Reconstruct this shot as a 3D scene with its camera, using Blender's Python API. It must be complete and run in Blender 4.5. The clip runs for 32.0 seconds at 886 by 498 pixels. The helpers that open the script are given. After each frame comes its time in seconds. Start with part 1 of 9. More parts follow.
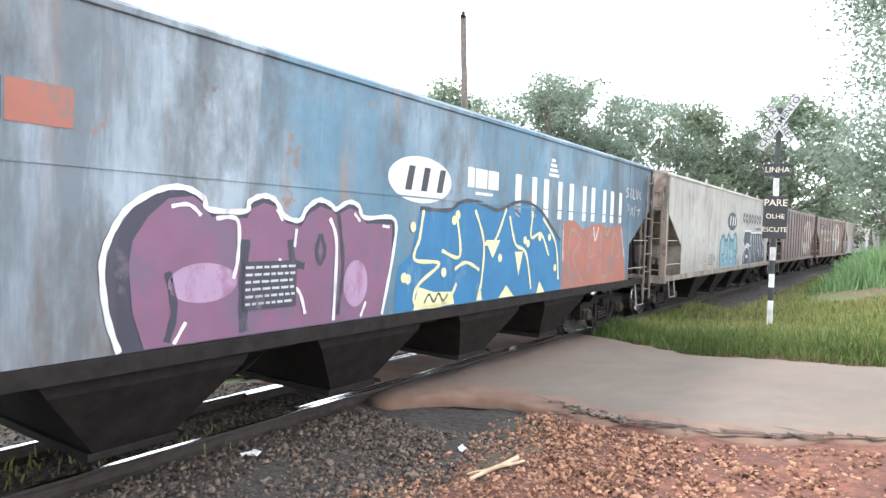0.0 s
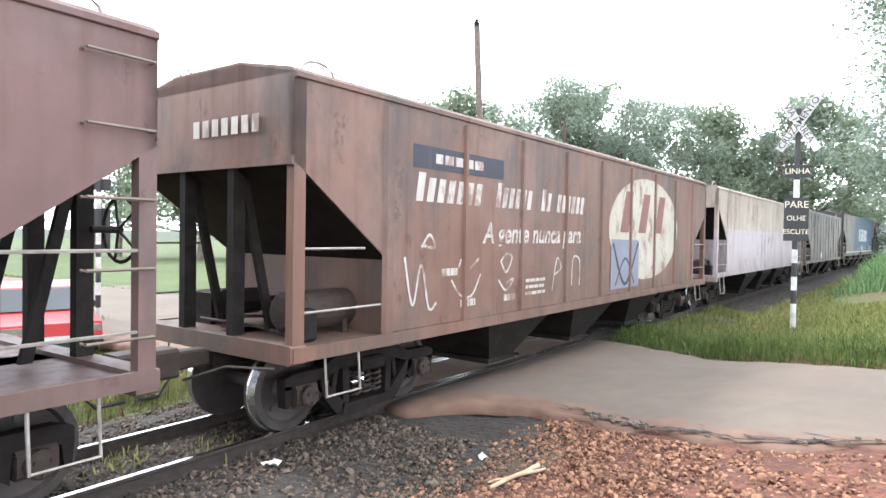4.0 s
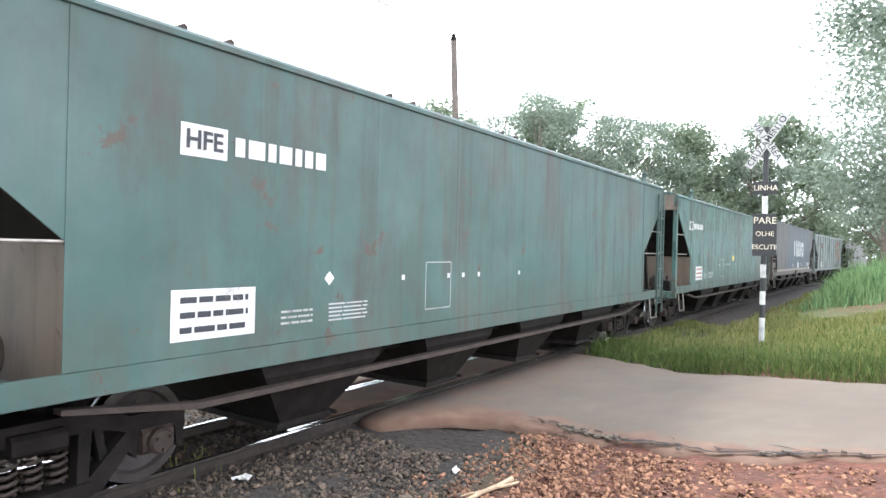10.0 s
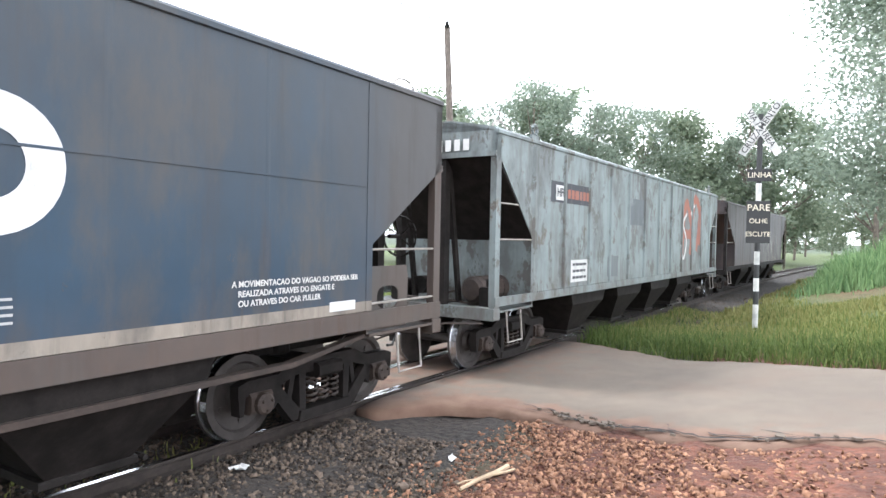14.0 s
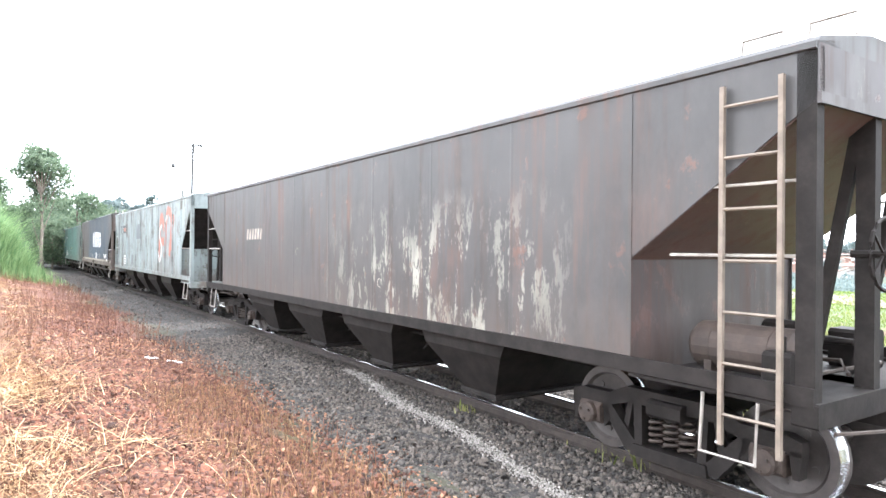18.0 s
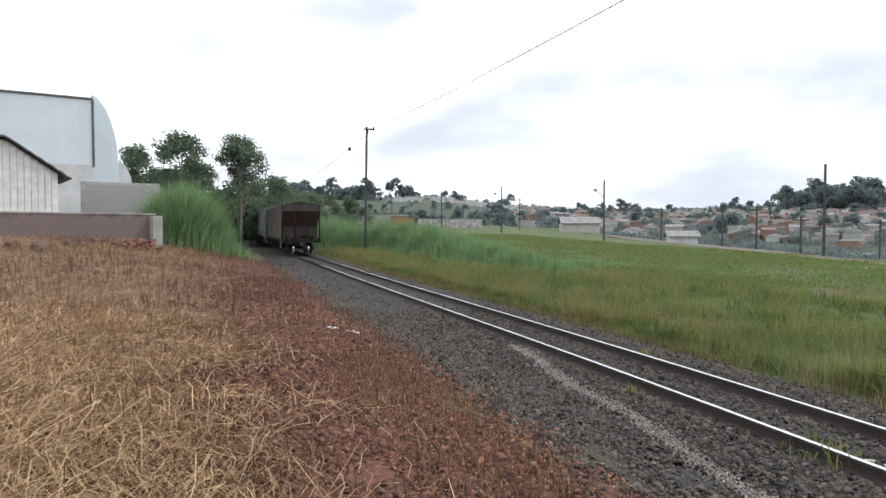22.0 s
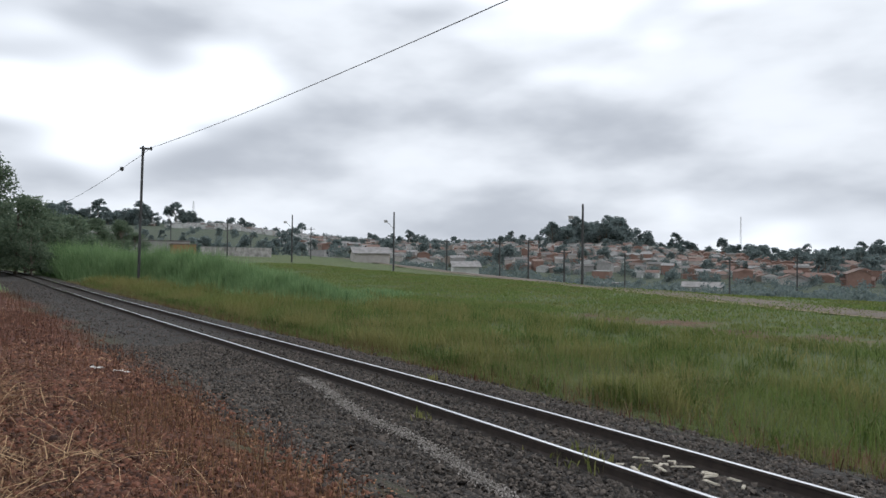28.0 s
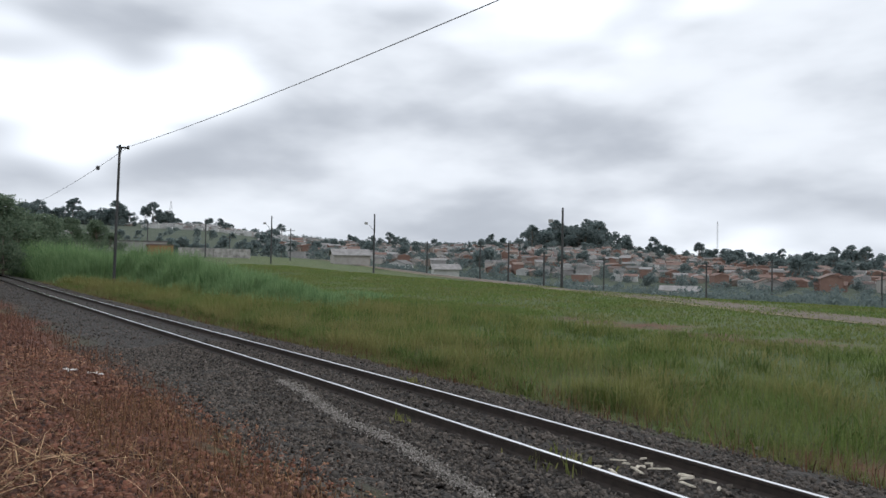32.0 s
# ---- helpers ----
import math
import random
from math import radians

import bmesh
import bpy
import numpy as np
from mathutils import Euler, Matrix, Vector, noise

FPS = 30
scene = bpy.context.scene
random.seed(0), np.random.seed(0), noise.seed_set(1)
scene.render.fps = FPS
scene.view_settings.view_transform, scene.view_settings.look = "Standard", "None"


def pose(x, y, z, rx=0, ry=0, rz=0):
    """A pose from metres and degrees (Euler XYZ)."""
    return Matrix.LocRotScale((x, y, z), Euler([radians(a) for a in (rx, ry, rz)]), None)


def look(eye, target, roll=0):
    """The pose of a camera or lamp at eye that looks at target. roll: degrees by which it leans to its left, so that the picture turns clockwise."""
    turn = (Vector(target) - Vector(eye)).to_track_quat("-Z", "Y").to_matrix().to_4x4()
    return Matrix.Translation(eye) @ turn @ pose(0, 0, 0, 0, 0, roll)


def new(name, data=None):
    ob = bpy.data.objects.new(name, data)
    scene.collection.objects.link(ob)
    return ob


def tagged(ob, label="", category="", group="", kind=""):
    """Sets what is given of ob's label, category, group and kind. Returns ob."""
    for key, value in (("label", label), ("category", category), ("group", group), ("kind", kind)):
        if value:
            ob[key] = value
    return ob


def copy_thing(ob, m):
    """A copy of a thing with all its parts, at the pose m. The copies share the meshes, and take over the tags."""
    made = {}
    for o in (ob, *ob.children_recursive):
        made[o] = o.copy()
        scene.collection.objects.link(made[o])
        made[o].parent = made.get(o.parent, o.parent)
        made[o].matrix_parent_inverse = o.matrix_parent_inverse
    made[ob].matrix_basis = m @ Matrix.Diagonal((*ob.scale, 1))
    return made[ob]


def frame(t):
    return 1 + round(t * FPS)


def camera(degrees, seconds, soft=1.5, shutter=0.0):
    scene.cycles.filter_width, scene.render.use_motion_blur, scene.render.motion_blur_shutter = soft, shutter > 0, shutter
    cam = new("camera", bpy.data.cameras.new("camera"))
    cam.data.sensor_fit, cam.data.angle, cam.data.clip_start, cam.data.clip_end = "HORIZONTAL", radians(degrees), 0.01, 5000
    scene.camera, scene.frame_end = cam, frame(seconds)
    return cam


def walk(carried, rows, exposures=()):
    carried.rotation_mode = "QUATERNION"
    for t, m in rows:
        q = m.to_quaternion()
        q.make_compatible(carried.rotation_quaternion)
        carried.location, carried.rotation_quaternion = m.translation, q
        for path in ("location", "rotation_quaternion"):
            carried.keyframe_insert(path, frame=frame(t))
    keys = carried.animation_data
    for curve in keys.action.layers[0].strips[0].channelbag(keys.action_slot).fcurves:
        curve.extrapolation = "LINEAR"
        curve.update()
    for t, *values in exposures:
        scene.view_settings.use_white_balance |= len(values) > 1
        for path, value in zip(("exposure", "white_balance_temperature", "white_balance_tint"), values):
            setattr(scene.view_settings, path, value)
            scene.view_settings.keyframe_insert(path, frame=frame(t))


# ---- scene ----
# ------------------------------------------------------------------ camera
EYE = 2.107          # eye height over the rail head
cam = camera(68.87, 32.0)
TURNS = [  # seconds, yaw, pitch, roll
    (0.0, 1.96, -1.93, -1.84), (0.5, 2.24, -1.04, -1.64), (1.0, 1.15, -1.73, -1.88), (1.5, 2.14, -1.66, -1.4), (2.0, 2.6, -1.3, -1.25),
    (2.5, 2.11, -1.09, -1.59), (3.0, 2.49, -0.97, -1.64), (3.5, 2.73, -1.63, -1.38), (4.0, 3.44, -1.31, -0.96), (4.5, 2.66, -1.0, -0.95),
    (5.5, 2.4, -1.6, -1.5), (6.5, 2.29, -2.09, -1.91), (7.0, 2.05, -2.1, -2.18), (7.5, 1.91, -1.93, -1.89), (8.0, 1.51, -1.61, -1.31),
    (8.2, 1.38, -2.0, -2.1), (8.5, 1.94, -1.44, -2.05), (9.0, 3.33, -1.87, -1.3), (9.5, 1.85, -0.77, -1.41), (10.0, 1.25, -0.16, -1.45),
    (10.5, 3.3, -0.27, -0.81), (11.0, 3.4, -0.7, -0.84), (11.5, 3.2, -0.7, -1.27), (12.0, 2.29, -0.55, -2.03), (12.5, 1.71, 0.12, -1.41),
    (12.7, 0.97, -0.67, -1.5), (13.0, 1.13, -0.73, -1.08), (13.5, 0.41, -0.71, -1.24), (14.0, 0.79, -1.11, -1.07), (14.5, 1.08, -1.18, -1.3),
    (15.2, 1.5, -1.0, -1.5), (15.7, 4.0, -0.9, -1.7), (16.1, 12.0, -0.8, -1.85), (16.4, 23.5, -0.65, -1.9),
    (16.6, 34.11, -0.55, -1.88), (17.0, 60.65, -0.23, -1.13), (17.4, 85.53, -1.15, 0.37), (17.7, 103.5, -0.6, 0.0), (18.0, 116.75, 0.05, -0.48),
    (18.5, 124.02, -1.54, -0.5), (19.0, 125.75, -1.89, 0.59), (19.5, 126.95, -1.88, 0.51), (20.0, 128.18, -1.96, 0.76),
    (20.5, 127.7, -2.17, 0.14), (21.0, 129.05, -2.04, 0.18), (21.5, 131.19, -2.38, -0.06), (22.0, 131.27, -2.07, 0.0), (22.5, 131.17, -2.07, 0.11),
    (23.0, 131.49, -0.81, 0.47), (23.5, 128.81, -0.06, 0.14), (24.0, 119.15, 0.68, 0.51), (24.5, 113.51, 0.6, -0.26), (25.5, 113.3, 1.1, 0.1),
    (26.5, 113.46, 1.54, 0.27), (27.0, 112.9, 1.49, -0.36), (27.5, 112.8, 1.05, -0.47), (28.0, 112.93, 0.66, -0.61), (28.5, 112.88, 0.42, -0.77),
    (29.0, 112.98, 0.26, -0.78), (29.5, 113.04, -0.37, -1.07), (30.0, 112.45, 0.14, -0.81), (30.5, 111.71, 0.42, -0.53), (31.0, 111.57, 0.59, -0.53),
    (31.5, 111.37, 0.32, -0.6), (32.0, 111.19, 0.91, -0.99)]
walk(cam, [(t, pose(0, 0, EYE, 90 + p, r, y)) for t, y, p, r in TURNS],
     exposures=[(0.0, 2.05, 5900, 10), (1.2, 2.05, 5900, 10), (2.0, 1.78, 5900, 10), (2.8, 1.95, 5900, 10), (4.0, 2.12, 5900, 10), (14.5, 2.03, 5900, 10), (16.5, 2.15, 5950, 10), (17.3, 2.8, 5950, 10), (18.1, 3.0, 5950, 10), (18.6, 2.1, 6000, 10), (19.0, 1.27, 6050, 10), (20.5, 0.72, 6100, 9),
                (23.0, 0.52, 6100, 9), (24.5, 0.2, 6050, 9), (26.5, 0.03, 6050, 9), (32.0, 0.0, 6050, 9)])

# ------------------------------------------------------------------ sky and sun
world = bpy.data.worlds.new("sky")
scene.world = world
world.use_nodes = True
SUN_ELEVATION, SUN_AZIMUTH = radians(50), radians(-65)


def build_sky():
    nt = world.node_tree
    nt.nodes.clear()
    N, Lk = nt.nodes.new, nt.links.new
    out, bg = N("ShaderNodeOutputWorld"), N("ShaderNodeBackground")
    sky = N("ShaderNodeTexSky")
    sky.sky_type, sky.sun_disc = "NISHITA", False
    sky.sun_elevation, sky.sun_rotation = SUN_ELEVATION, SUN_AZIMUTH
    sky.air_density, sky.dust_density = 1.0, 3.0
    tc, mp = N("ShaderNodeTexCoord"), N("ShaderNodeMapping")
    mp.inputs["Scale"].default_value = (1.0, 1.0, 2.6)
    Lk(tc.outputs["Generated"], mp.inputs["Vector"])

    def clouds(scale, detail, lo, hi, rough=0.55):
        n, r = N("ShaderNodeTexNoise"), N("ShaderNodeMapRange")
        n.inputs["Scale"].default_value, n.inputs["Detail"].default_value, n.inputs["Roughness"].default_value = scale, detail, rough
        r.inputs["From Min"].default_value, r.inputs["From Max"].default_value = lo, hi
        r.interpolation_type = "SMOOTHSTEP"
        Lk(mp.outputs["Vector"], n.inputs["Vector"])
        Lk(n.outputs["Fac"], r.inputs["Value"])
        return r.outputs["Result"]

    grey, bright = N("ShaderNodeMix"), N("ShaderNodeMix")
    grey.data_type = bright.data_type = "RGBA"
    # cloud deck: light grey bellies, bright thin places
    grey.inputs["A"].default_value, grey.inputs["B"].default_value = (11.0, 11.05, 11.2, 1), (6.1, 6.28, 6.68, 1)
    Lk(clouds(2.1, 5.0, 0.40, 0.66, 0.48), grey.inputs["Factor"])
    bright.inputs["B"].default_value = (18.0, 18.0, 18.0, 1)
    Lk(grey.outputs["Result"], bright.inputs["A"])
    Lk(clouds(1.3, 3.0, 0.47, 0.66), bright.inputs["Factor"])
    gap = N("ShaderNodeMix")
    gap.data_type = "RGBA"
    thin = N("ShaderNodeMath")
    thin.operation, thin.inputs[1].default_value = "MULTIPLY", 0.35
    Lk(clouds(3.1, 4.0, 0.60, 0.75), thin.inputs[0])
    Lk(thin.outputs[0], gap.inputs["Factor"])
    Lk(bright.outputs["Result"], gap.inputs["A"])
    Lk(sky.outputs["Color"], gap.inputs["B"])
    Lk(gap.outputs["Result"], bg.inputs["Color"])
    bg.inputs["Strength"].default_value = 0.085
    Lk(bg.outputs["Background"], out.inputs["Surface"])


build_sky()
sun = new("sun", bpy.data.lights.new("sun", "SUN"))
sun.data.energy, sun.data.angle, sun.data.color = 1.2, radians(14), (1.0, 0.96, 0.9)
sun.matrix_world = look((0, 0, 50), (-50 * math.cos(SUN_ELEVATION) * math.sin(SUN_AZIMUTH), -50 * math.cos(SUN_ELEVATION) * math.cos(SUN_AZIMUTH), 50 - 50 * math.sin(SUN_ELEVATION)))


# ------------------------------------------------------------------ materials
class Mat:
    """A node material in the making: noise, ramps and mixes by short calls."""

    def __init__(self, name, rough=0.8, metal=0.0):
        self.m = bpy.data.materials.new(name)
        self.m.use_nodes = True
        self.nt = self.m.node_tree
        self.bsdf = self.nt.nodes["Principled BSDF"]
        self.bsdf.inputs["Roughness"].default_value, self.bsdf.inputs["Metallic"].default_value = rough, metal
        self.co = self.nt.nodes.new("ShaderNodeTexCoord").outputs["Object"]

    def node(self, kind):
        return self.nt.nodes.new("ShaderNode" + kind)

    def link(self, a, b):
        self.nt.links.new(a, b)

    def noise(self, scale, detail=4.0, stretch=(1, 1, 1), lo=0.35, hi=0.65, shift=(0, 0, 0), rough=0.55):
        mp, n, r = self.node("Mapping"), self.node("TexNoise"), self.node("MapRange")
        mp.inputs["Scale"].default_value, mp.inputs["Location"].default_value = stretch, shift
        n.inputs["Scale"].default_value, n.inputs["Detail"].default_value, n.inputs["Roughness"].default_value = scale, detail, rough
        r.inputs["From Min"].default_value, r.inputs["From Max"].default_value = lo, hi
        self.link(self.co, mp.inputs["Vector"])
        self.link(mp.outputs["Vector"], n.inputs["Vector"])
        self.link(n.outputs["Fac"], r.inputs["Value"])
        return r.outputs["Result"]

    def mix(self, fac, a, b):
        n = self.node("Mix")
        n.data_type = "RGBA"
        for key, v in (("Factor", fac), ("A", a), ("B", b)):
            if isinstance(v, (int, float)):
                n.inputs[key].default_value = v
            elif isinstance(v, tuple):
                n.inputs[key].default_value = (*v[:3], 1)
            else:
                self.link(v, n.inputs[key])
        return n.outputs["Result"]

    def math(self, op, a, b=0.0):
        n = self.node("Math")
        n.operation = op
        for i, v in enumerate((a, b)):
            if isinstance(v, (int, float)):
                n.inputs[i].default_value = v
            else:
                self.link(v, n.inputs[i])
        return n.outputs[0]

    def attr(self, name):
        n = self.node("Attribute")
        n.attribute_name = name
        return n.outputs["Fac"]

    def axis(self, i):
        n = self.node("SeparateXYZ")
        self.link(self.co, n.inputs[0])
        return n.outputs[i]

    def ramp(self, v, lo, hi):
        r = self.node("MapRange")
        r.inputs["From Min"].default_value, r.inputs["From Max"].default_value = lo, hi
        self.link(v, r.inputs["Value"])
        return r.outputs["Result"]

    def random(self):
        return self.node("ObjectInfo").outputs["Random"]

    def island(self):
        return self.node("NewGeometry").outputs["Random Per Island"]

    def done(self, colour, bump=None, strength=0.3, distance=0.01):
        if isinstance(colour, tuple):
            self.bsdf.inputs["Base Color"].default_value = (*colour, 1)
        else:
            self.link(colour, self.bsdf.inputs["Base Color"])
        if bump is not None:
            b = self.node("Bump")
            b.inputs["Strength"].default_value, b.inputs["Distance"].default_value = strength, distance
            self.link(bump, b.inputs["Height"])
            self.link(b.outputs["Normal"], self.bsdf.inputs["Normal"])
        return self.m


def plain(name, colour, rough=0.7, metal=0.0, vary=0.25, scale=8.0, bump=0.15):
    m = Mat(name, rough, metal)
    dark = tuple(c * (1 - vary) for c in colour)
    light = tuple(min(1, c * (1 + vary * 0.6)) for c in colour)
    c = m.mix(m.noise(scale), dark, light)
    c = m.mix(m.math("MULTIPLY", m.noise(scale * 6, 2), 0.35), c, dark)
    return m.done(c, m.noise(scale * 5, 3), bump, 0.004)


def leafy(name, a, b, rough=0.6, thin=0.25, patch=None):
    """Foliage: every leaf or blade its own shade, some light let through."""
    m = Mat(name, rough)
    c = m.mix(m.island(), a, b)
    if patch:
        c = m.mix(m.math("MULTIPLY", m.noise(0.28, 5, lo=0.42, hi=0.66, rough=0.6), 0.55), c, m.mix(m.island(), tuple(x * 0.8 for x in patch), patch))
    m.bsdf.inputs["Specular IOR Level"].default_value = 0.12
    if thin:
        tr, ad = m.node("BsdfTranslucent"), m.node("MixShader")
        ad.inputs[0].default_value = thin
        m.link(c, tr.inputs["Color"])
        m.link(m.bsdf.outputs[0], ad.inputs[1])
        m.link(tr.outputs[0], ad.inputs[2])
        m.link(ad.outputs[0], m.nt.nodes["Material Output"].inputs["Surface"])
    return m.done(c)


def wagon_paint(name, base, rust=(0.13, 0.06, 0.035), grime=(0.06, 0.055, 0.05), rusty=0.4, dirty=0.5, shift=0.0, rough=0.6, second=None, edge=0.0, band=None, peel=None, top=0.0, tail=None, drips=0.5, bleach=0.0, spots=0.0):
    """Weathered wagon paint: run-down rust streaks, soft soot clouds, bleached plates, peeled patches.
    second: another paint that begins at edge along the wagon. band: (z0, z1, colour), a painted stripe.
    drips: strength of the fine upright runs; bleach: sun-faded clouds; spots: small dark blisters."""
    m = Mat(name, rough)
    sh = (shift, shift * 0.7, 0)
    c = m.mix(m.noise(1.1, 6, (1, 1, 1), 0.3, 0.7, sh, 0.62), tuple(x * 0.80 for x in base), tuple(min(1, x * 1.14) for x in base))
    if bleach:
        pale = tuple(min(1, 0.55 * x + 0.26) for x in base)
        c = m.mix(m.math("MULTIPLY", m.noise(0.55, 7, (1, 1, 0.8), 0.46, 0.68, (shift + 2, 7, 1), 0.64), bleach), c, pale)
    if second:
        side = m.ramp(m.math("ADD", m.axis(0), m.math("MULTIPLY", m.axis(2), -0.06)), edge, edge + 0.03)
        other = m.mix(m.noise(0.9, 7, (1, 1, 0.7), 0.32, 0.68, sh, 0.65), tuple(x * 0.55 for x in second), second)
        run = m.noise(0.9, 8, (2.4, 2.4, 0.34), 0.44, 0.60, (shift + 8, 1, 3), 0.66)
        other = m.mix(m.math("MULTIPLY", run, 0.85), other, tuple(x * 0.28 for x in second))
        c = m.mix(side, other, c)
    if band:
        inside = m.math("MULTIPLY", m.math("GREATER_THAN", m.axis(2), band[0]), m.math("LESS_THAN", m.axis(2), band[1]))
        c = m.mix(inside, c, band[2])
    if peel:
        long = len(peel) > 2
        flake = m.noise(2.7 if long else 1.9, 9, (1.6, 1.6, 0.5) if long else (1.3, 1.3, 0.75), 0.62 - peel[1] * 0.6, 0.645 - peel[1] * 0.6, (shift, 8, 3), 0.78)
        if long:
            flake = m.math("MULTIPLY", m.math("MULTIPLY", flake, m.ramp(m.axis(0), peel[3], peel[3] - 1.2)), m.math("MULTIPLY", m.ramp(m.axis(0), peel[2] - 2.0, peel[2] + 1.0), m.ramp(m.axis(2), 2.9, 1.9)))
        c = m.mix(m.math("MULTIPLY", flake, 0.85), c, peel[0])
    if spots:
        # blisters, thicker towards one end
        cell = m.noise(4.2, 3, (1.25, 1.25, 0.62), 0.60 - 0.07 * spots, 0.635 - 0.07 * spots, (shift + 5, 3, 6), 0.45)
        c = m.mix(m.math("MULTIPLY", cell, 0.8), c, tuple(0.4 * x for x in base))
    streak = m.noise(1.0, 6, (5.0, 5.0, 0.32), 0.56 - 0.14 * rusty, 0.78 - 0.1 * rusty, sh, 0.65)
    gate = m.noise(0.6, 5, (1, 1, 0.9), 0.44, 0.62, (shift + 1, 9, 5), 0.6)
    c = m.mix(m.math("MULTIPLY", m.math("MULTIPLY", streak, m.math("ADD", m.math("MULTIPLY", gate, 0.75), 0.25)), 0.4 + drips), c, rust)
    patch = m.noise(2.3, 8, (1, 1, 0.8), 0.66 - 0.14 * rusty, 0.69 - 0.12 * rusty, (shift + 4, 1, 2), 0.72)
    c = m.mix(m.math("MULTIPLY", patch, 0.85), c, tuple(x * 0.8 for x in rust))
    soot = m.noise(0.8, 8, (1.5, 1.5, 0.6), 0.62 - 0.27 * dirty, 0.76 - 0.25 * dirty, (shift - 3, 5, 1), 0.66)
    c = m.mix(m.math("MULTIPLY", soot, 0.75), c, grime)
    smear = m.noise(0.42, 8, (1.4, 1.4, 0.7), 0.62 - 0.2 * dirty, 0.74 - 0.18 * dirty, (shift + 9, 2, 4), 0.68)
    c = m.mix(m.math("MULTIPLY", smear, 0.8), c, tuple(0.7 * g + 0.16 * b for g, b in zip(grime, base)))
    drip = m.math("MULTIPLY", m.noise(1.0, 7, (7.0, 7.0, 0.22), 0.48, 0.74, (shift + 6, 4, 8), 0.7), m.noise(0.5, 5, (1, 1, 1.2), 0.42, 0.66, (shift + 3, 1, 2)))
    c = m.mix(m.math("MULTIPLY", drip, (0.5 + 0.6 * dirty) * drips), c, tuple(0.75 * g + 0.1 * b for g, b in zip(grime, base)))
    scuff = m.noise(9.0, 6, (1, 1, 1), 0.66, 0.70, (shift, 2, 5), 0.75)
    c = m.mix(m.math("MULTIPLY", scuff, 0.5), c, tuple(0.6 * x for x in rust))
    if tail:
        c = m.mix(m.math("MULTIPLY", m.ramp(m.math("ADD", m.axis(0), m.noise(0.8, 5, (1, 1, 0.5), 0.2, 0.8)), tail[0], tail[0] + 1.2), 0.8), c, tail[1])
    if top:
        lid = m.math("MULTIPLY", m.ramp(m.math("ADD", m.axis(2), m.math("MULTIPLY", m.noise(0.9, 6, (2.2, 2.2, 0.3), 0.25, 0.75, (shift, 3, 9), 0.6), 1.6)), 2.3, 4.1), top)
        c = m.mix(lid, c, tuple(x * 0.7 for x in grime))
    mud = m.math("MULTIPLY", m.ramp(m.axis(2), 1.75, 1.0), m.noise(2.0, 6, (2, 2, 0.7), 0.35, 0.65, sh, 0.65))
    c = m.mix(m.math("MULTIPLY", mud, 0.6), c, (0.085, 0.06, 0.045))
    m.link(m.math("ADD", m.math("MULTIPLY", streak, 0.25), rough - 0.08), m.bsdf.inputs["Roughness"])
    return m.done(c, m.math("ADD", m.noise(0.9, 3, (1, 1, 1), 0.2, 0.8, sh), m.math("MULTIPLY", patch, 0.12)), 0.4, 0.03)


M = {}
M["steel_dark"] = plain("sooty_steel", (0.018, 0.015, 0.0135), 0.7, 0.0, 0.4, 5)
M["steel_dark"].node_tree.nodes["Principled BSDF"].inputs["Specular IOR Level"].default_value = 0.15
M["steel_brown"] = plain("rust_brown_steel", (0.044, 0.030, 0.023), 0.75, 0.0, 0.4, 5)
M["wheel"] = plain("wheel_steel", (0.07, 0.06, 0.055), 0.55, 0.3, 0.3, 6)
M["tread"] = plain("polished_tread", (0.65, 0.66, 0.68), 0.22, 1.0, 0.1, 20)
M["railhead"] = plain("worn_railhead", (0.88, 0.88, 0.89), 0.16, 1.0, 0.06, 30, 0.02)
M["rail"] = plain("rusty_rail", (0.036, 0.026, 0.021), 0.8, 0.0, 0.35, 10)
M["ladder"] = plain("worn_ladder", (0.17, 0.135, 0.105), 0.7, 0.0, 0.3, 5)
M["handrail"] = plain("worn_handrail", (0.30, 0.27, 0.24), 0.5, 0.2, 0.3, 10)
M["white"] = plain("white_paint", (0.78, 0.77, 0.74), 0.6, 0.0, 0.18, 3)
M["black"] = plain("black_paint", (0.03, 0.03, 0.03), 0.6, 0.0, 0.3, 4)
M["yellow"] = plain("yellow_paint", (0.7, 0.5, 0.08), 0.6, 0.0, 0.2, 4)
M["wood_pole"] = plain("grey_wood", (0.16, 0.13, 0.11), 0.9, 0.0, 0.35, 6, 0.4)
M["concrete"] = plain("concrete", (0.36, 0.35, 0.33), 0.9, 0.0, 0.3, 1.2, 0.3)
M["dark_pole"] = plain("dark_pole", (0.05, 0.05, 0.05), 0.7, 0.0, 0.3, 4)
M["sleeper"] = plain("weathered_sleeper", (0.12, 0.10, 0.085), 0.95, 0.0, 0.45, 4, 0.5)
M["bark"] = plain("bark", (0.17, 0.14, 0.115), 0.95, 0.0, 0.4, 3, 0.6)


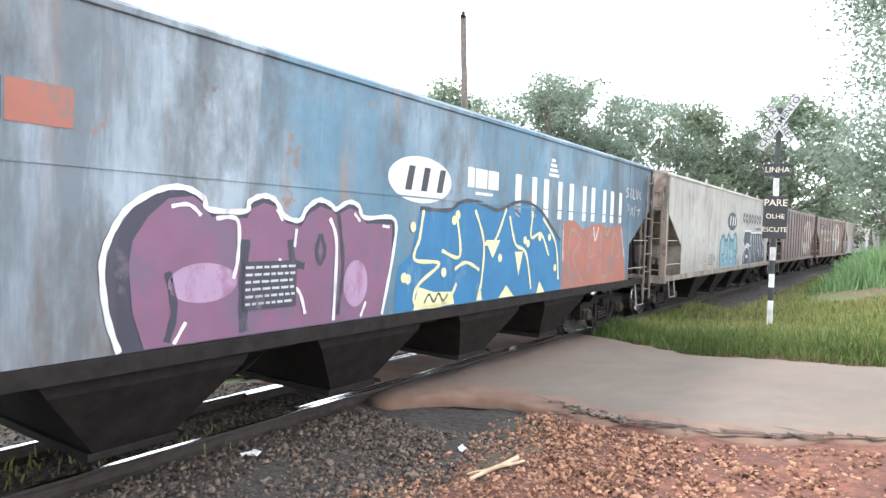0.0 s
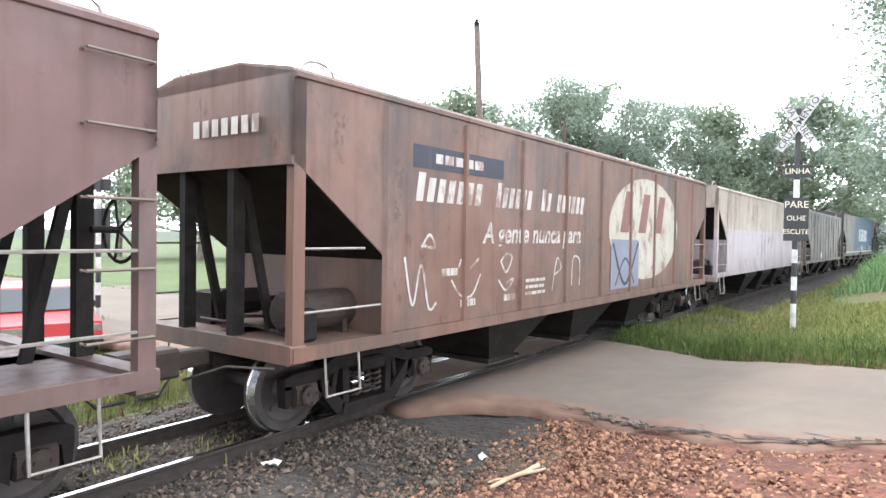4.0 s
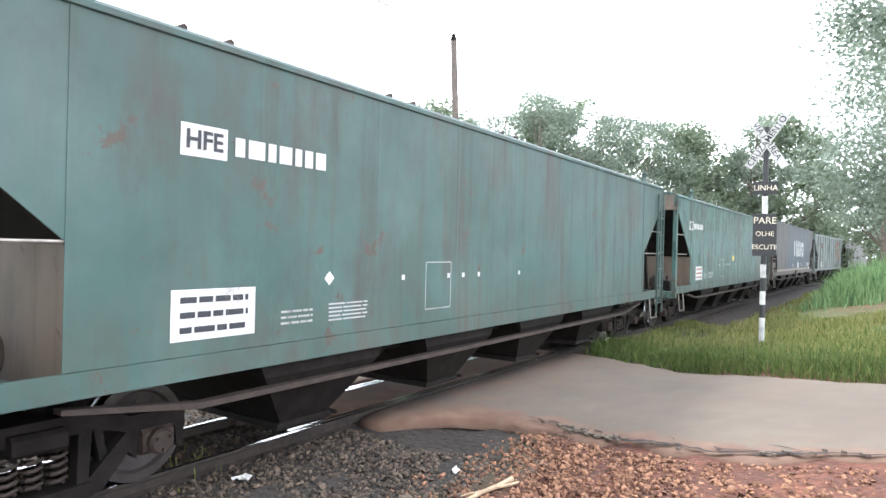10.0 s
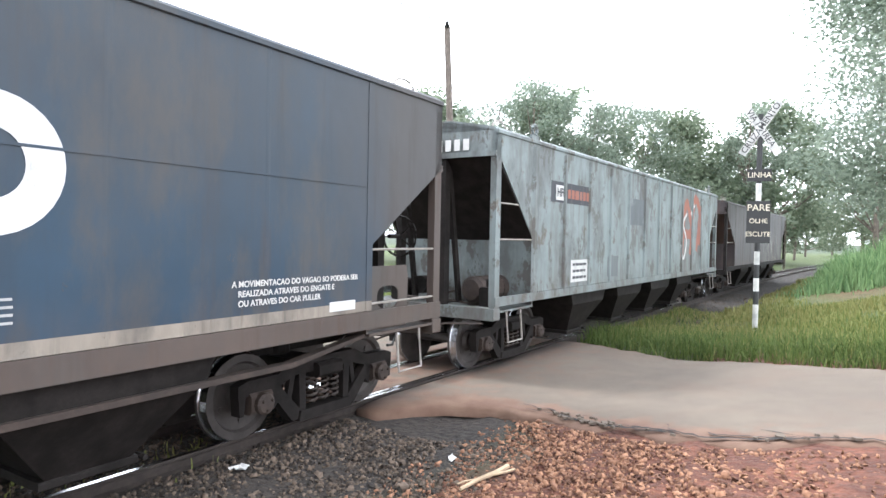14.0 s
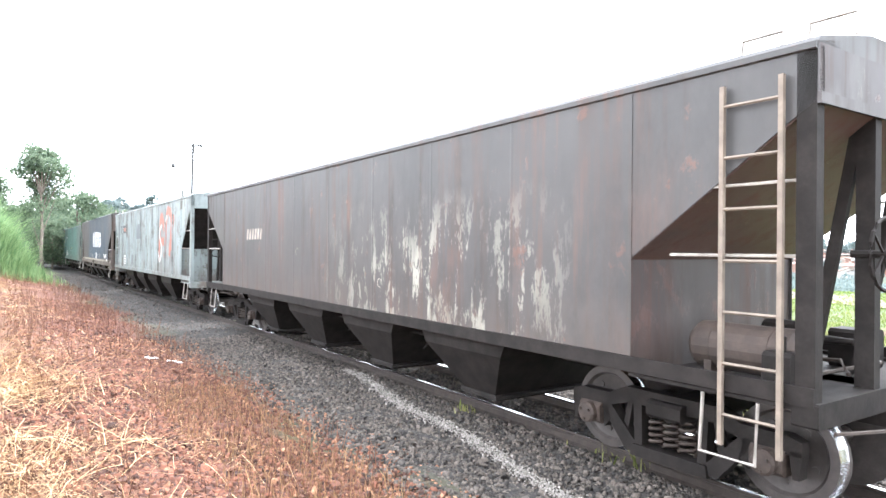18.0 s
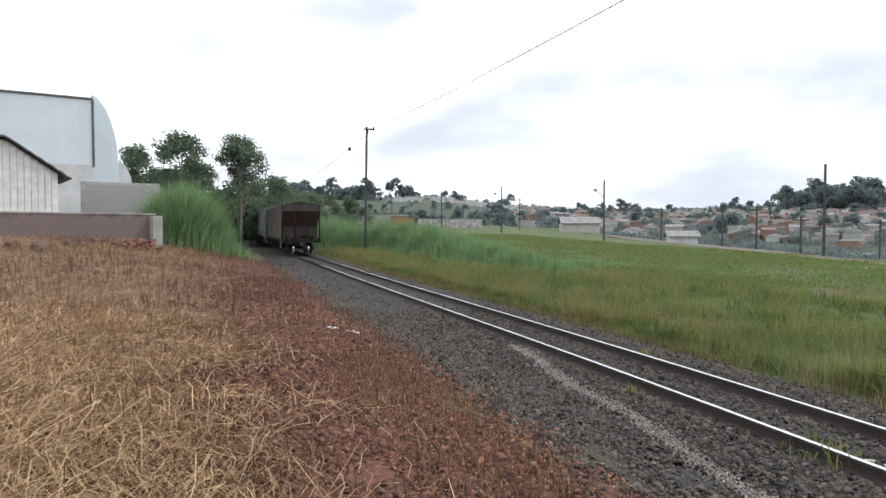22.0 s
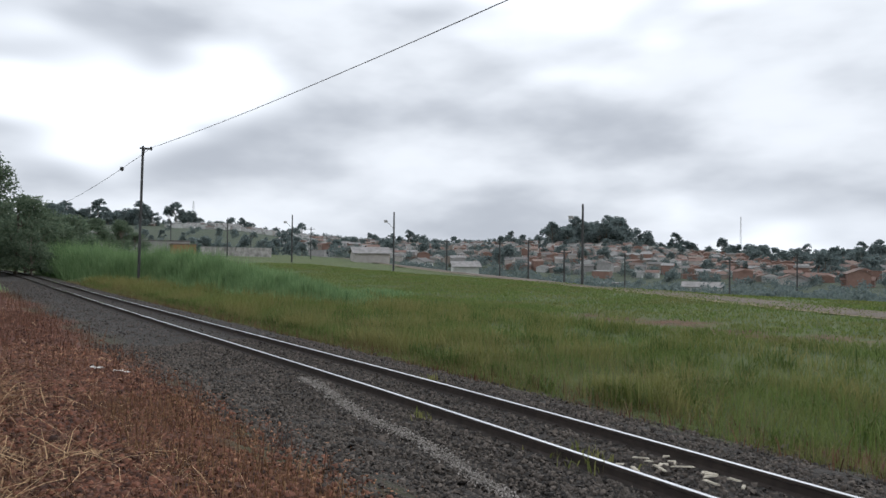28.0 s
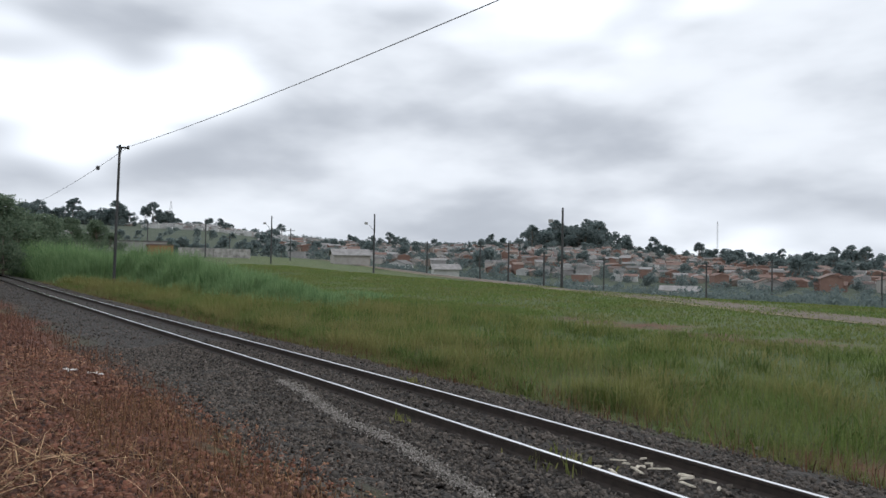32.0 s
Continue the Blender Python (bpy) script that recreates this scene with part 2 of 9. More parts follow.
def build_ground_material():
    m = Mat("ground_cover", 0.95)
    n1, n2, n3 = m.noise(0.35, 5), m.noise(2.2, 5), m.noise(14.0, 4)
    # green held dark to match the shade that blades cast on each other
    green = m.mix(n1, (0.046, 0.078, 0.018), (0.082, 0.112, 0.030))
    green = m.mix(m.math("MULTIPLY", n2, 0.4), green, (0.125, 0.118, 0.045))
    green = m.mix(m.math("MULTIPLY", m.noise(9.0, 6, lo=0.42, hi=0.62, rough=0.7), 0.55), green, (0.030, 0.048, 0.013))
    soil = m.mix(n2, (0.085, 0.030, 0.017), (0.17, 0.062, 0.034))
    soil = m.mix(m.math("MULTIPLY", n3, 0.7), soil, (0.040, 0.016, 0.011))
    straw = m.mix(n2, (0.17, 0.10, 0.052), (0.075, 0.036, 0.022))
    # dark base painted as the shaded gaps between ballast stones
    stone = m.mix(n3, (0.014, 0.012, 0.011), (0.042, 0.036, 0.031))
    c = m.mix(m.attr("soil"), green, soil)
    c = m.mix(m.attr("dry"), c, straw)
    c = m.mix(m.attr("gravel"), c, stone)
    # brown tint put into the ground colour for shade beside the train
    c = m.mix(m.math("MULTIPLY", m.attr("shade_tint"), 0.75), c, m.mix(n3, (0.018, 0.014, 0.011), (0.045, 0.034, 0.026)))
    c = m.mix(m.attr("town"), c, m.mix(n1, (0.030, 0.044, 0.026), (0.050, 0.066, 0.034)))
    return m.done(c, m.math("ADD", n3, m.math("MULTIPLY", n2, 2.0)), 0.6, 0.03)


def build_asphalt():
    m = Mat("old_asphalt", 0.9)
    big, mid, fine = m.noise(0.5, 5), m.noise(3.0, 5), m.noise(90.0, 2, (1, 1, 1), 0.3, 0.7)
    c = m.mix(big, (0.098, 0.078, 0.058), (0.132, 0.106, 0.079))
    c = m.mix(m.math("MULTIPLY", mid, 0.45), c, (0.078, 0.058, 0.045))
    c = m.mix(m.math("MULTIPLY", fine, 0.3), c, (0.15, 0.118, 0.094))
    c = m.mix(m.math("MULTIPLY", m.noise(0.9, 6, (1, 1, 1), 0.5, 0.75, (4, 2, 0)), 0.5), c, (0.135, 0.09, 0.064))
    dust = m.ramp(m.math("ADD", m.attr("dust"), m.math("MULTIPLY", m.math("SUBTRACT", m.noise(2.6, 6, rough=0.65), 0.5), 0.55)), 0.35, 0.75)
    c = m.mix(m.math("MULTIPLY", dust, 0.85), c, m.mix(mid, (0.12, 0.062, 0.04), (0.175, 0.105, 0.07)))
    return m.done(c, m.math("ADD", fine, m.math("MULTIPLY", mid, 0.6)), 0.45, 0.006)


M["ground"] = build_ground_material()
M["asphalt"] = build_asphalt()


# ------------------------------------------------------------------ mesh helpers
class MB:
    """Gathers faces of one mesh."""

    def __init__(self):
        self.v, self.f, self.mi = [], [], []

    def add(self, verts, faces, mi=0):
        o = len(self.v)
        self.v += [tuple(p) for p in verts]
        self.f += [tuple(i + o for i in f) for f in faces]
        self.mi += [mi] * len(faces)
        return self

    def box(self, x0, x1, y0, y1, z0, z1, mi=0, m=None, bev=0.0):
        if bev:
            b = bev
            pr = [(y0 + b, z0), (y1 - b, z0), (y1, z0 + b), (y1, z1 - b), (y1 - b, z1), (y0 + b, z1), (y0, z1 - b), (y0, z0 + b)]
            return self.prism(pr, x0, x1, mi, m)
        p = [(x, y, z) for x in (x0, x1) for y in (y0, y1) for z in (z0, z1)]
        if m:
            p = [m @ Vector(q) for q in p]
        return self.add(p, [(0, 1, 3, 2), (4, 6, 7, 5), (0, 4, 5, 1), (2, 3, 7, 6), (0, 2, 6, 4), (1, 5, 7, 3)], mi)

    def prism(self, outline, a, b, mi=0, m=None, axis="x"):
        """An outline in two axes drawn out along the third, from a to b."""
        n = len(outline)
        def at(u, w, t):
            q = {"x": (t, u, w), "y": (u, t, w), "z": (u, w, t)}[axis]
            return m @ Vector(q) if m else q
        p = [at(u, w, a) for u, w in outline] + [at(u, w, b) for u, w in outline]
        f = [tuple(range(n))[::-1], tuple(range(n, 2 * n))] + [(i, (i + 1) % n, n + (i + 1) % n, n + i) for i in range(n)]
        return self.add(p, f, mi)

    def tube(self, pts, r, n=6, mi=0, r1=None, cap=True):
        pts = [Vector(p) for p in pts]
        k = len(pts)
        rings = []
        for i, p in enumerate(pts):
            d = (pts[min(i + 1, k - 1)] - pts[max(i - 1, 0)]).normalized()
            u = d.orthogonal().normalized() if abs(d.z) < 0.99 else Vector((1, 0, 0))
            w = d.cross(u)
            rr = r if r1 is None else r + (r1 - r) * i / (k - 1)
            rings.append([p + rr * (math.cos(2 * math.pi * j / n) * u + math.sin(2 * math.pi * j / n) * w) for j in range(n)])
        v = [q for ring in rings for q in ring]
        f = [(i * n + j, i * n + (j + 1) % n, (i + 1) * n + (j + 1) % n, (i + 1) * n + j) for i in range(k - 1) for j in range(n)]
        if cap:
            f += [tuple(range(n))[::-1], tuple((k - 1) * n + j for j in range(n))]
        return self.add(v, f, mi)

    def lathe(self, prof, n=24, axis="y", centre=(0, 0, 0), mi=0, mis=None):
        """A profile of (radius, along) turned about an axis."""
        cx, cy, cz = centre
        v, f, mm = [], [], []
        for r, a in prof:
            for j in range(n):
                c, s = math.cos(2 * math.pi * j / n) * r, math.sin(2 * math.pi * j / n) * r
                v.append({"y": (cx + c, cy + a, cz + s), "z": (cx + c, cy + s, cz + a), "x": (cx + a, cy + c, cz + s)}[axis])
        o = len(self.v)
        self.v += v
        for i in range(len(prof) - 1):
            for j in range(n):
                self.f.append((o + i * n + j, o + i * n + (j + 1) % n, o + (i + 1) * n + (j + 1) % n, o + (i + 1) * n + j))
                self.mi.append(mis[i] if mis else mi)
        for i, rev in ((0, True), (len(prof) - 1, False)):
            ring = [o + i * n + j for j in range(n)]
            self.f.append(tuple(ring[::-1] if rev else ring))
            self.mi.append(mis[min(i, len(prof) - 2)] if mis else mi)
        return self

    def mesh(self, name, mats, smooth=False):
        me = bpy.data.meshes.new(name)
        me.from_pydata(self.v, [], self.f)
        for mt in mats if isinstance(mats, (list, tuple)) else [mats]:
            me.materials.append(mt)
        if any(self.mi):
            me.polygons.foreach_set("material_index", self.mi)
        bm = bmesh.new()
        bm.from_mesh(me)
        bmesh.ops.recalc_face_normals(bm, faces=bm.faces)
        bm.to_mesh(me)
        bm.free()
        if smooth:
            me.polygons.foreach_set("use_smooth", [True] * len(me.polygons))
        me.update()
        return me


def part(name, mb, material, parent, label="", smooth=False, at=None):
    """One mesh object under a thing or a part. mb: an MB or a ready mesh."""
    me = mb if isinstance(mb, bpy.types.Mesh) else mb.mesh(name, material, smooth)
    ob = new(name, me)
    ob.parent = parent
    if at is not None:
        ob.matrix_local = at
    if label:
        ob["label"] = label
    return ob


def thing(name, label, category, group="", m=None, kind=""):
    ob = new(name)
    ob.empty_display_size = 0.2
    if m is not None:
        ob.matrix_world = m
    return tagged(ob, label, category, group, kind)


def big_mesh(name, v, f, mats, smooth=False):
    """A mesh from numpy arrays of points and of faces with equal corners."""
    me = bpy.data.meshes.new(name)
    k = f.shape[1]
    me.vertices.add(len(v))
    me.vertices.foreach_set("co", np.asarray(v, np.float32).ravel())
    me.loops.add(f.size)
    me.loops.foreach_set("vertex_index", np.asarray(f, np.int32).ravel())
    me.polygons.add(len(f))
    me.polygons.foreach_set("loop_start", np.arange(0, f.size, k, dtype=np.int32))
    if smooth:
        me.polygons.foreach_set("use_smooth", np.ones(len(f), bool))
    for mt in mats if isinstance(mats, (list, tuple)) else [mats]:
        me.materials.append(mt)
    me.update(calc_edges=True)
    return me


# ------------------------------------------------------------------ the track's line
# heading turns along the line by these curvatures (1/m) at these metres; the eye stands 5.86 m beside metre 0
BEND_AT = (-130, -90, -63, -46, -32, -19, -8.4, 0, 8.4, 19, 32, 53, 90, 400)
BEND = (0.0, -0.0045, -0.001, 0.001, 0.0, 0.001, -0.0042, -0.0042, -0.0004, -0.001, -0.0005, -0.0025, -0.001, 0.0)
HEAD0, SIDE0 = radians(58.38), 5.86
TS = np.arange(-1500, 1000.01, 0.25)
_k = np.interp(TS, BEND_AT, BEND)
_i0 = int(np.argmin(abs(TS)))
_h = np.concatenate([[0], np.cumsum((_k[1:] + _k[:-1]) * 0.125)])
TH = _h - _h[_i0] + HEAD0
_x = np.concatenate([[0], np.cumsum((np.cos(TH[1:]) + np.cos(TH[:-1])) * 0.125)])
_y = np.concatenate([[0], np.cumsum((np.sin(TH[1:]) + np.sin(TH[:-1])) * 0.125)])
TX, TY = _x - _x[_i0] - math.sin(HEAD0) * SIDE0, _y - _y[_i0] + math.cos(HEAD0) * SIDE0


def on_track(s, side=0.0):
    """Place and heading at metre s, side metres to the far side of the track's middle."""
    h = np.interp(s, TS, TH)
    return np.interp(s, TS, TX) - np.sin(h) * side, np.interp(s, TS, TY) + np.cos(h) * side, h


def spot(az, r):
    """The place at r metres from the eye, az degrees to the left of the y axis."""
    return -math.sin(radians(az)) * r, math.cos(radians(az)) * r


def track_coords(x, y):
    """Metre along the track and distance to its far side, for places near it."""
    x, y = np.asarray(x, float), np.asarray(y, float)
    s = (x - TX[_i0]) * math.cos(HEAD0) + (y - TY[_i0]) * math.sin(HEAD0)
    for _ in range(4):
        px, py, h = on_track(s)
        s = s + (x - px) * np.cos(h) + (y - py) * np.sin(h)
    px, py, h = on_track(s)
    return s, -(x - px) * np.sin(h) + (y - py) * np.cos(h)


def height(x, y):
    """The ground's height at a place."""
    x, y = np.asarray(x, float), np.asarray(y, float)
    s, l = track_coords(x, y)
    r, az = np.hypot(x, y), np.degrees(np.arctan2(-x, y))
    near = np.interp(l, [-60, -30, -14, -9, -6, -4.2, -3.1, -2.0, -1.55, -1.0, 1.0, 1.6, 2.4, 4, 14, 30, 45, 60],
                     [2.2, 1.6, 0.8, 0.55, 0.34, 0.12, -0.02, -0.16, -0.19, -0.135, -0.135, -0.20, -0.34, -0.36, -0.4, -0.45, -0.5, -0.6])
    bank = np.interp(s, [-70, -40, -25, -10], [1.5, 1.3, 0.8, 0]) * np.interp(l, [-22, -10, -5, -3.2], [1, 0.75, 0.15, 0])
    bankr = np.interp(s, [14, 22, 40, 80], [0, 0.5, 1.3, 1.5]) * np.interp(l, [-16, -8, -4.5, -2.5], [1, 0.8, 0.3, 0])
    # beyond the far road the land dips into the town's valley and rises to the ridge
    lip = np.interp(az, [60, 72, 78, 84, 93, 97, 104, 112, 120, 127, 131, 142, 150, 165], [0.2, 0.2, 0.3, 0.1, 0.8, 1.4, 1.4, 1.1, 1.15, 1.6, 2.2, 2.3, 2.3, 0.5])
    road_r = np.interp(az, [62, 78, 90, 100, 112, 118, 124, 130], [42, 44, 47, 56, 98, 140, 225, 240])
    deep = np.interp(az, [62, 72, 95, 112, 120, 128], [1, 1, 1, 0.7, 0.35, 0.0])
    far_z = np.interp(r - road_r, [4, 60, 170], [0, -3.5, -9]) * deep + np.clip((r - 300) / 700, 0, 1.3) * (9 * deep + 1.0 + 1000 * np.tan(np.radians(lip)))
    far_z = far_z + np.clip((r - 50) / 130, 0, 1) * np.interp(az, [104, 116, 128, 150], [0, 1.1, 2.8, 2.8])
    far_z = np.where((l > 0) & (az > 62) & (az < 170), far_z, 0) * np.clip((az - 62) / 10, 0, 1) * np.clip((l - 14) / 20, 0, 1)
    return near + bank + bankr + far_z


def build_ground():
    def steps(*runs):
        out = []
        for a, b, d in runs:
            out += list(np.arange(a, b, d))
        return np.array(out)
    ss = steps((-1300, -380, 40), (-380, -80, 6), (-80, -30, 1.0), (-30, 30, 0.4), (30, 90, 1.5), (90, 381, 8), (381, 900, 60))
    ll = steps((-900, -200, 50), (-200, -60, 10), (-60, -14, 2), (-14, -6, 0.5), (-6, 6, 0.2), (6, 20, 0.8), (20, 60, 3), (60, 200, 10), (200, 1500, 40))
    a, b = np.meshgrid(ss, ll, indexing="ij")
    px, py, h = on_track(a)
    # far out the lines run straight beside the middle one
    h2 = HEAD0 + (h - HEAD0) * np.clip(1 - (np.abs(b) - 60) / 100, 0, 1)
    bb = np.clip(b, -60, 60)
    x = px - np.sin(h) * bb - np.sin(HEAD0) * (b - bb)
    y = py + np.cos(h) * bb + np.cos(HEAD0) * (b - bb)
    # the outer rows are drawn out to the horizon
    for k, d in ((0, -1), (-1, 1)):
        x[k] += d * math.cos(HEAD0) * 1200
        y[k] += d * math.sin(HEAD0) * 1200
    z = height(x, y)
    rnd = np.random.RandomState(5)
    near = np.clip(1 - np.hypot(x, y) / 60, 0, 1)
    z = z + rnd.normal(0, 0.018, z.shape) * near * (np.abs(b) > 1.3)
    n, k = a.shape
    i = np.arange(n * k).reshape(n, k)
    f = np.stack([i[:-1, :-1], i[1:, :-1], i[1:, 1:], i[:-1, 1:]], -1).reshape(-1, 4)
    me = big_mesh("ground", np.stack([x, y, z], -1).reshape(-1, 3), f, M["ground"], True)
    wob = np.array([noise.noise((px_ * 0.35, py_ * 0.35, 0)) for px_, py_ in zip(x.ravel(), y.ravel())]).reshape(x.shape)
    gravel = np.interp(np.abs(b + 0.3) + wob * 0.8, [2.2, 3.0], [1, 0])
    soil = np.interp(-b + wob * 1.2, [2.6, 3.2, 6.0, 9.0, 15.0], [0, 1, 1, 0.9, 0.25]) * np.interp(a + wob * 2, [-60, -35, 12, 15], [0, 1, 1, 0])
    soil = np.maximum(soil, np.clip(1 - np.hypot((a - 27) / 7, (b + 5.5) / 2.0), 0, 1) * 0.9)
    fine = np.array([noise.noise((u * 1.1, v * 2.6, 4)) for u, v in zip(a.ravel(), b.ravel())]).reshape(x.shape)
    soil = np.maximum(soil, np.clip(fine * 2.4 + wob * 1.2 + 0.25, 0, 0.85) * np.clip(1.6 - np.hypot((a + 13.5) / 6.5, (b - 16) / 2.2), 0, 1))
    soil = np.maximum(soil, np.clip(fine * 1.5 + 0.9, 0, 1) * np.clip(1.7 - np.hypot((a + 1.8) / 2.2, (b - 3.0) / 0.7), 0, 1))
    dry = np.interp(-b + wob * 1.5, [4.8, 6.6], [0, 1]) * np.interp(a, [-75, -40, -2, 3], [0.3, 1, 0.8, 0])
    # mask of that painted shade, along the rails by the crossing
    shade_tint = np.interp(a + wob * 2, [-2.5, 1.0, 7, 30], [0, 1, 1, 0.6]) * np.interp(np.abs(b + 0.4) + wob * 0.6, [1.7, 2.8], [1, 0])
    for nm, val in (("shade_tint", shade_tint), ("gravel", gravel), ("soil", soil), ("dry", dry), ("town", np.clip((np.hypot(x, y) - 150) / 80, 0, 1) * (b > 20))):
        at = me.attributes.new(nm, "FLOAT", "POINT")
        at.data.foreach_set("value", val.astype(np.float32).ravel())
    return tagged(new("ground", me), "grassy ground with red soil and gravel beside the track", "ground", kind="structure")


build_ground()


def build_road():
    """The asphalt road over the level crossing: one slab each side of the rails and between them."""
    def edge(s_by_l, l):
        return np.interp(l, *s_by_l)
    near_edge = ([-40, -14, -8, -5.8, -4.6, -3.8, -2.6, -1.5, -0.9, 12], [7.4, 6.9, 6.75, 6.7, 6.5, 6.7, 7.2, 7.0, 6.2, 6.2])
    far_edge = ([-40, -14, -8, -6.0, -4.85, -3.5, -2.1, -0.8, 12], [10.0, 10.0, 10.4, 10.95, 11.38, 11.8, 12.4, 12.9, 12.6])
    rnd = np.random.RandomState(3)
    for name, l0, l1 in (("road", -40, -0.64), ("road", -0.43, 0.43), ("road", 0.64, 34)):
        ls = np.arange(l0, l1 + 1e-6, 0.12 if l1 < 1 and l0 > -3 else 0.25)
        ls[-1] = l1
        top, bot = [], []
        for l in ls:
            a, b = edge(near_edge, l), edge(far_edge, l)
            if l > 2:
                a, b = a + (l - 2) * 0.02, b + (l - 2) * 0.02
            j = (rnd.normal(0, 0.07) + 0.16 * math.sin(l * 5.3) * math.sin(l * 2.1)) if abs(l) > 0.9 else 0
            row = []
            for u in (0, 0.03, 0.07, 0.12, 0.2, 0.3, 0.4, 0.5, 0.6, 0.72, 0.84, 0.94, 1):
                s = a + (b - a) * u + (j * (1 - u / 0.12) if u < 0.12 else 0) + (rnd.normal(0, 0.05) if u == 1 else 0)
                x, y, _ = on_track(s, l)
                z = max(float(height(x, y)), -0.035 - max(0, l - 2) * 0.012) + 0.055
                if abs(l) < 0.7:
                    z = -0.012
                elif abs(l) < 2.5:
                    z = -0.012 + (z + 0.012) * (abs(l) - 0.7) / 1.8
                row.append((x, y, z + 0.008 * noise.noise((x * 1.4, y * 1.4, 3)) * (abs(l) > 1.2) - (0.045 if u == 0 else 0.016 if u < 0.05 else 0.03 if u == 1 else 0)))
            top.append(row)
        n, k = len(top), 13
        v = np.array(top).reshape(-1, 3)
        v2 = v - [0, 0, 0.12]
        i = np.arange(n * k).reshape(n, k)
        f = [np.stack([i[:-1, :-1], i[1:, :-1], i[1:, 1:], i[:-1, 1:]], -1).reshape(-1, 4)]
        for line in (i[:, 0], i[:, -1][::-1], i[0][::-1], i[-1]):
            f.append(np.stack([line[1:], line[:-1], line[:-1] + n * k, line[1:] + n * k], -1))
        me = big_mesh("road", np.concatenate([v, v2]), np.concatenate(f), M["asphalt"], False)
        dust = np.tile(np.interp((0, 0.03, 0.07, 0.12, 0.2, 0.3, 0.4, 0.5, 0.6, 0.72, 0.84, 0.94, 1), [0, 0.05, 0.14, 0.9, 1], [1, 0.9, 0.12, 0.0, 0.7]), n)
        crossing = np.repeat(np.interp(np.abs(ls), [0.6, 3.0], [0.62, 0.0]), 13)
        at = me.attributes.new("dust", "FLOAT", "POINT")
        at.data.foreach_set("value", np.tile(np.maximum(dust, crossing), 2).astype(np.float32))
        tagged(new("road", me), "worn reddish grey asphalt road over the level crossing", "road", kind="structure")


build_road()


# ------------------------------------------------------------------ track
def sweep(profile, s0, s1, side, step=1.0):
    """A profile (sideways, up) drawn along the track's line."""
    ss = np.append(np.arange(s0, s1, step), s1)
    mb = MB()
    n = len(profile)
    for s in ss:
        x, y, h = on_track(s, side)
        for u, w in profile:
            mb.v.append((x - math.sin(h) * u, y + math.cos(h) * u, w))
    for i in range(len(ss) - 1):
        for j in range(n):
            mb.f.append((i * n + j, i * n + (j + 1) % n, (i + 1) * n + (j + 1) % n, (i + 1) * n + j))
            mb.mi.append(1 if j == 0 else 0)
    return mb


RAIL = [(-0.026, 0.0), (0.026, 0.0), (0.033, -0.008), (0.033, -0.03), (0.009, -0.045), (0.009, -0.115), (0.06, -0.135), (0.06, -0.145),
        (-0.06, -0.145), (-0.06, -0.135), (-0.009, -0.115), (-0.009, -0.045), (-0.033, -0.03), (-0.033, -0.008)]
track = thing("railway_track", "single railway track, worn bright rails on old sleepers in ballast", "railway track", kind="structure")
for side in (-0.535, 0.535):
    part("rail", sweep(RAIL, -160, 130, side), [M["rail"], M["railhead"]], track, "rusty rail with a bright worn head")
for side in (-0.445, 0.445):
    part("guard_rail", sweep(RAIL, 5.2, 14.0, side), [M["rail"], M["railhead"]], track, "check rail through the level crossing")


def build_sleepers():
    rnd = random.Random(4)
    kinds = []
    for k in range(4):
        mb = MB()
        a, b = 0.11 + 0.01 * k, 0.95 + rnd.uniform(-0.04, 0.04)
        mb.prism([(-a, -0.30), (a, -0.30), (a, -0.165), (a - 0.015, -0.15), (-a + 0.015, -0.15 - 0.01 * (k % 2)), (-a, -0.165)], -b, b, axis="y")
        kinds.append(mb.mesh("sleeper", M["sleeper"]))
    s = -75.0
    count = 0
    while s < 75:
        x, y, h = on_track(s, rnd.uniform(-0.05, 0.05))
        if not 6.3 < s < 12.9:
            part("sleeper", kinds[rnd.randrange(4)], None, track, at=pose(x, y, rnd.uniform(-0.012, 0.012), 0, rnd.uniform(-1, 1), math.degrees(h) + rnd.uniform(-1.5, 1.5)))
            count += 1
        s += 0.56 + rnd.uniform(-0.02, 0.02)
    # fastenings near the eye
    clip = MB()
    for d in (-1, 1):
        clip.box(-0.05, 0.05, d * 0.04 - 0.03, d * 0.04 + 0.05 * d + 0.01, -0.150, -0.125)
        clip.tube([(0, d * 0.075, -0.14), (0, d * 0.075, -0.105)], 0.012, 6)
    cm = clip.mesh("rail_fastening", M["rail"])
    for i in range(-26, 12):
        s = i * 0.565 + 0.1
        for side in (-0.535, 0.535):
            x, y, h = on_track(s, side)
            part("rail_fastening", cm, None, track, at=pose(x, y, 0, 0, 0, math.degrees(h)))


build_sleepers()


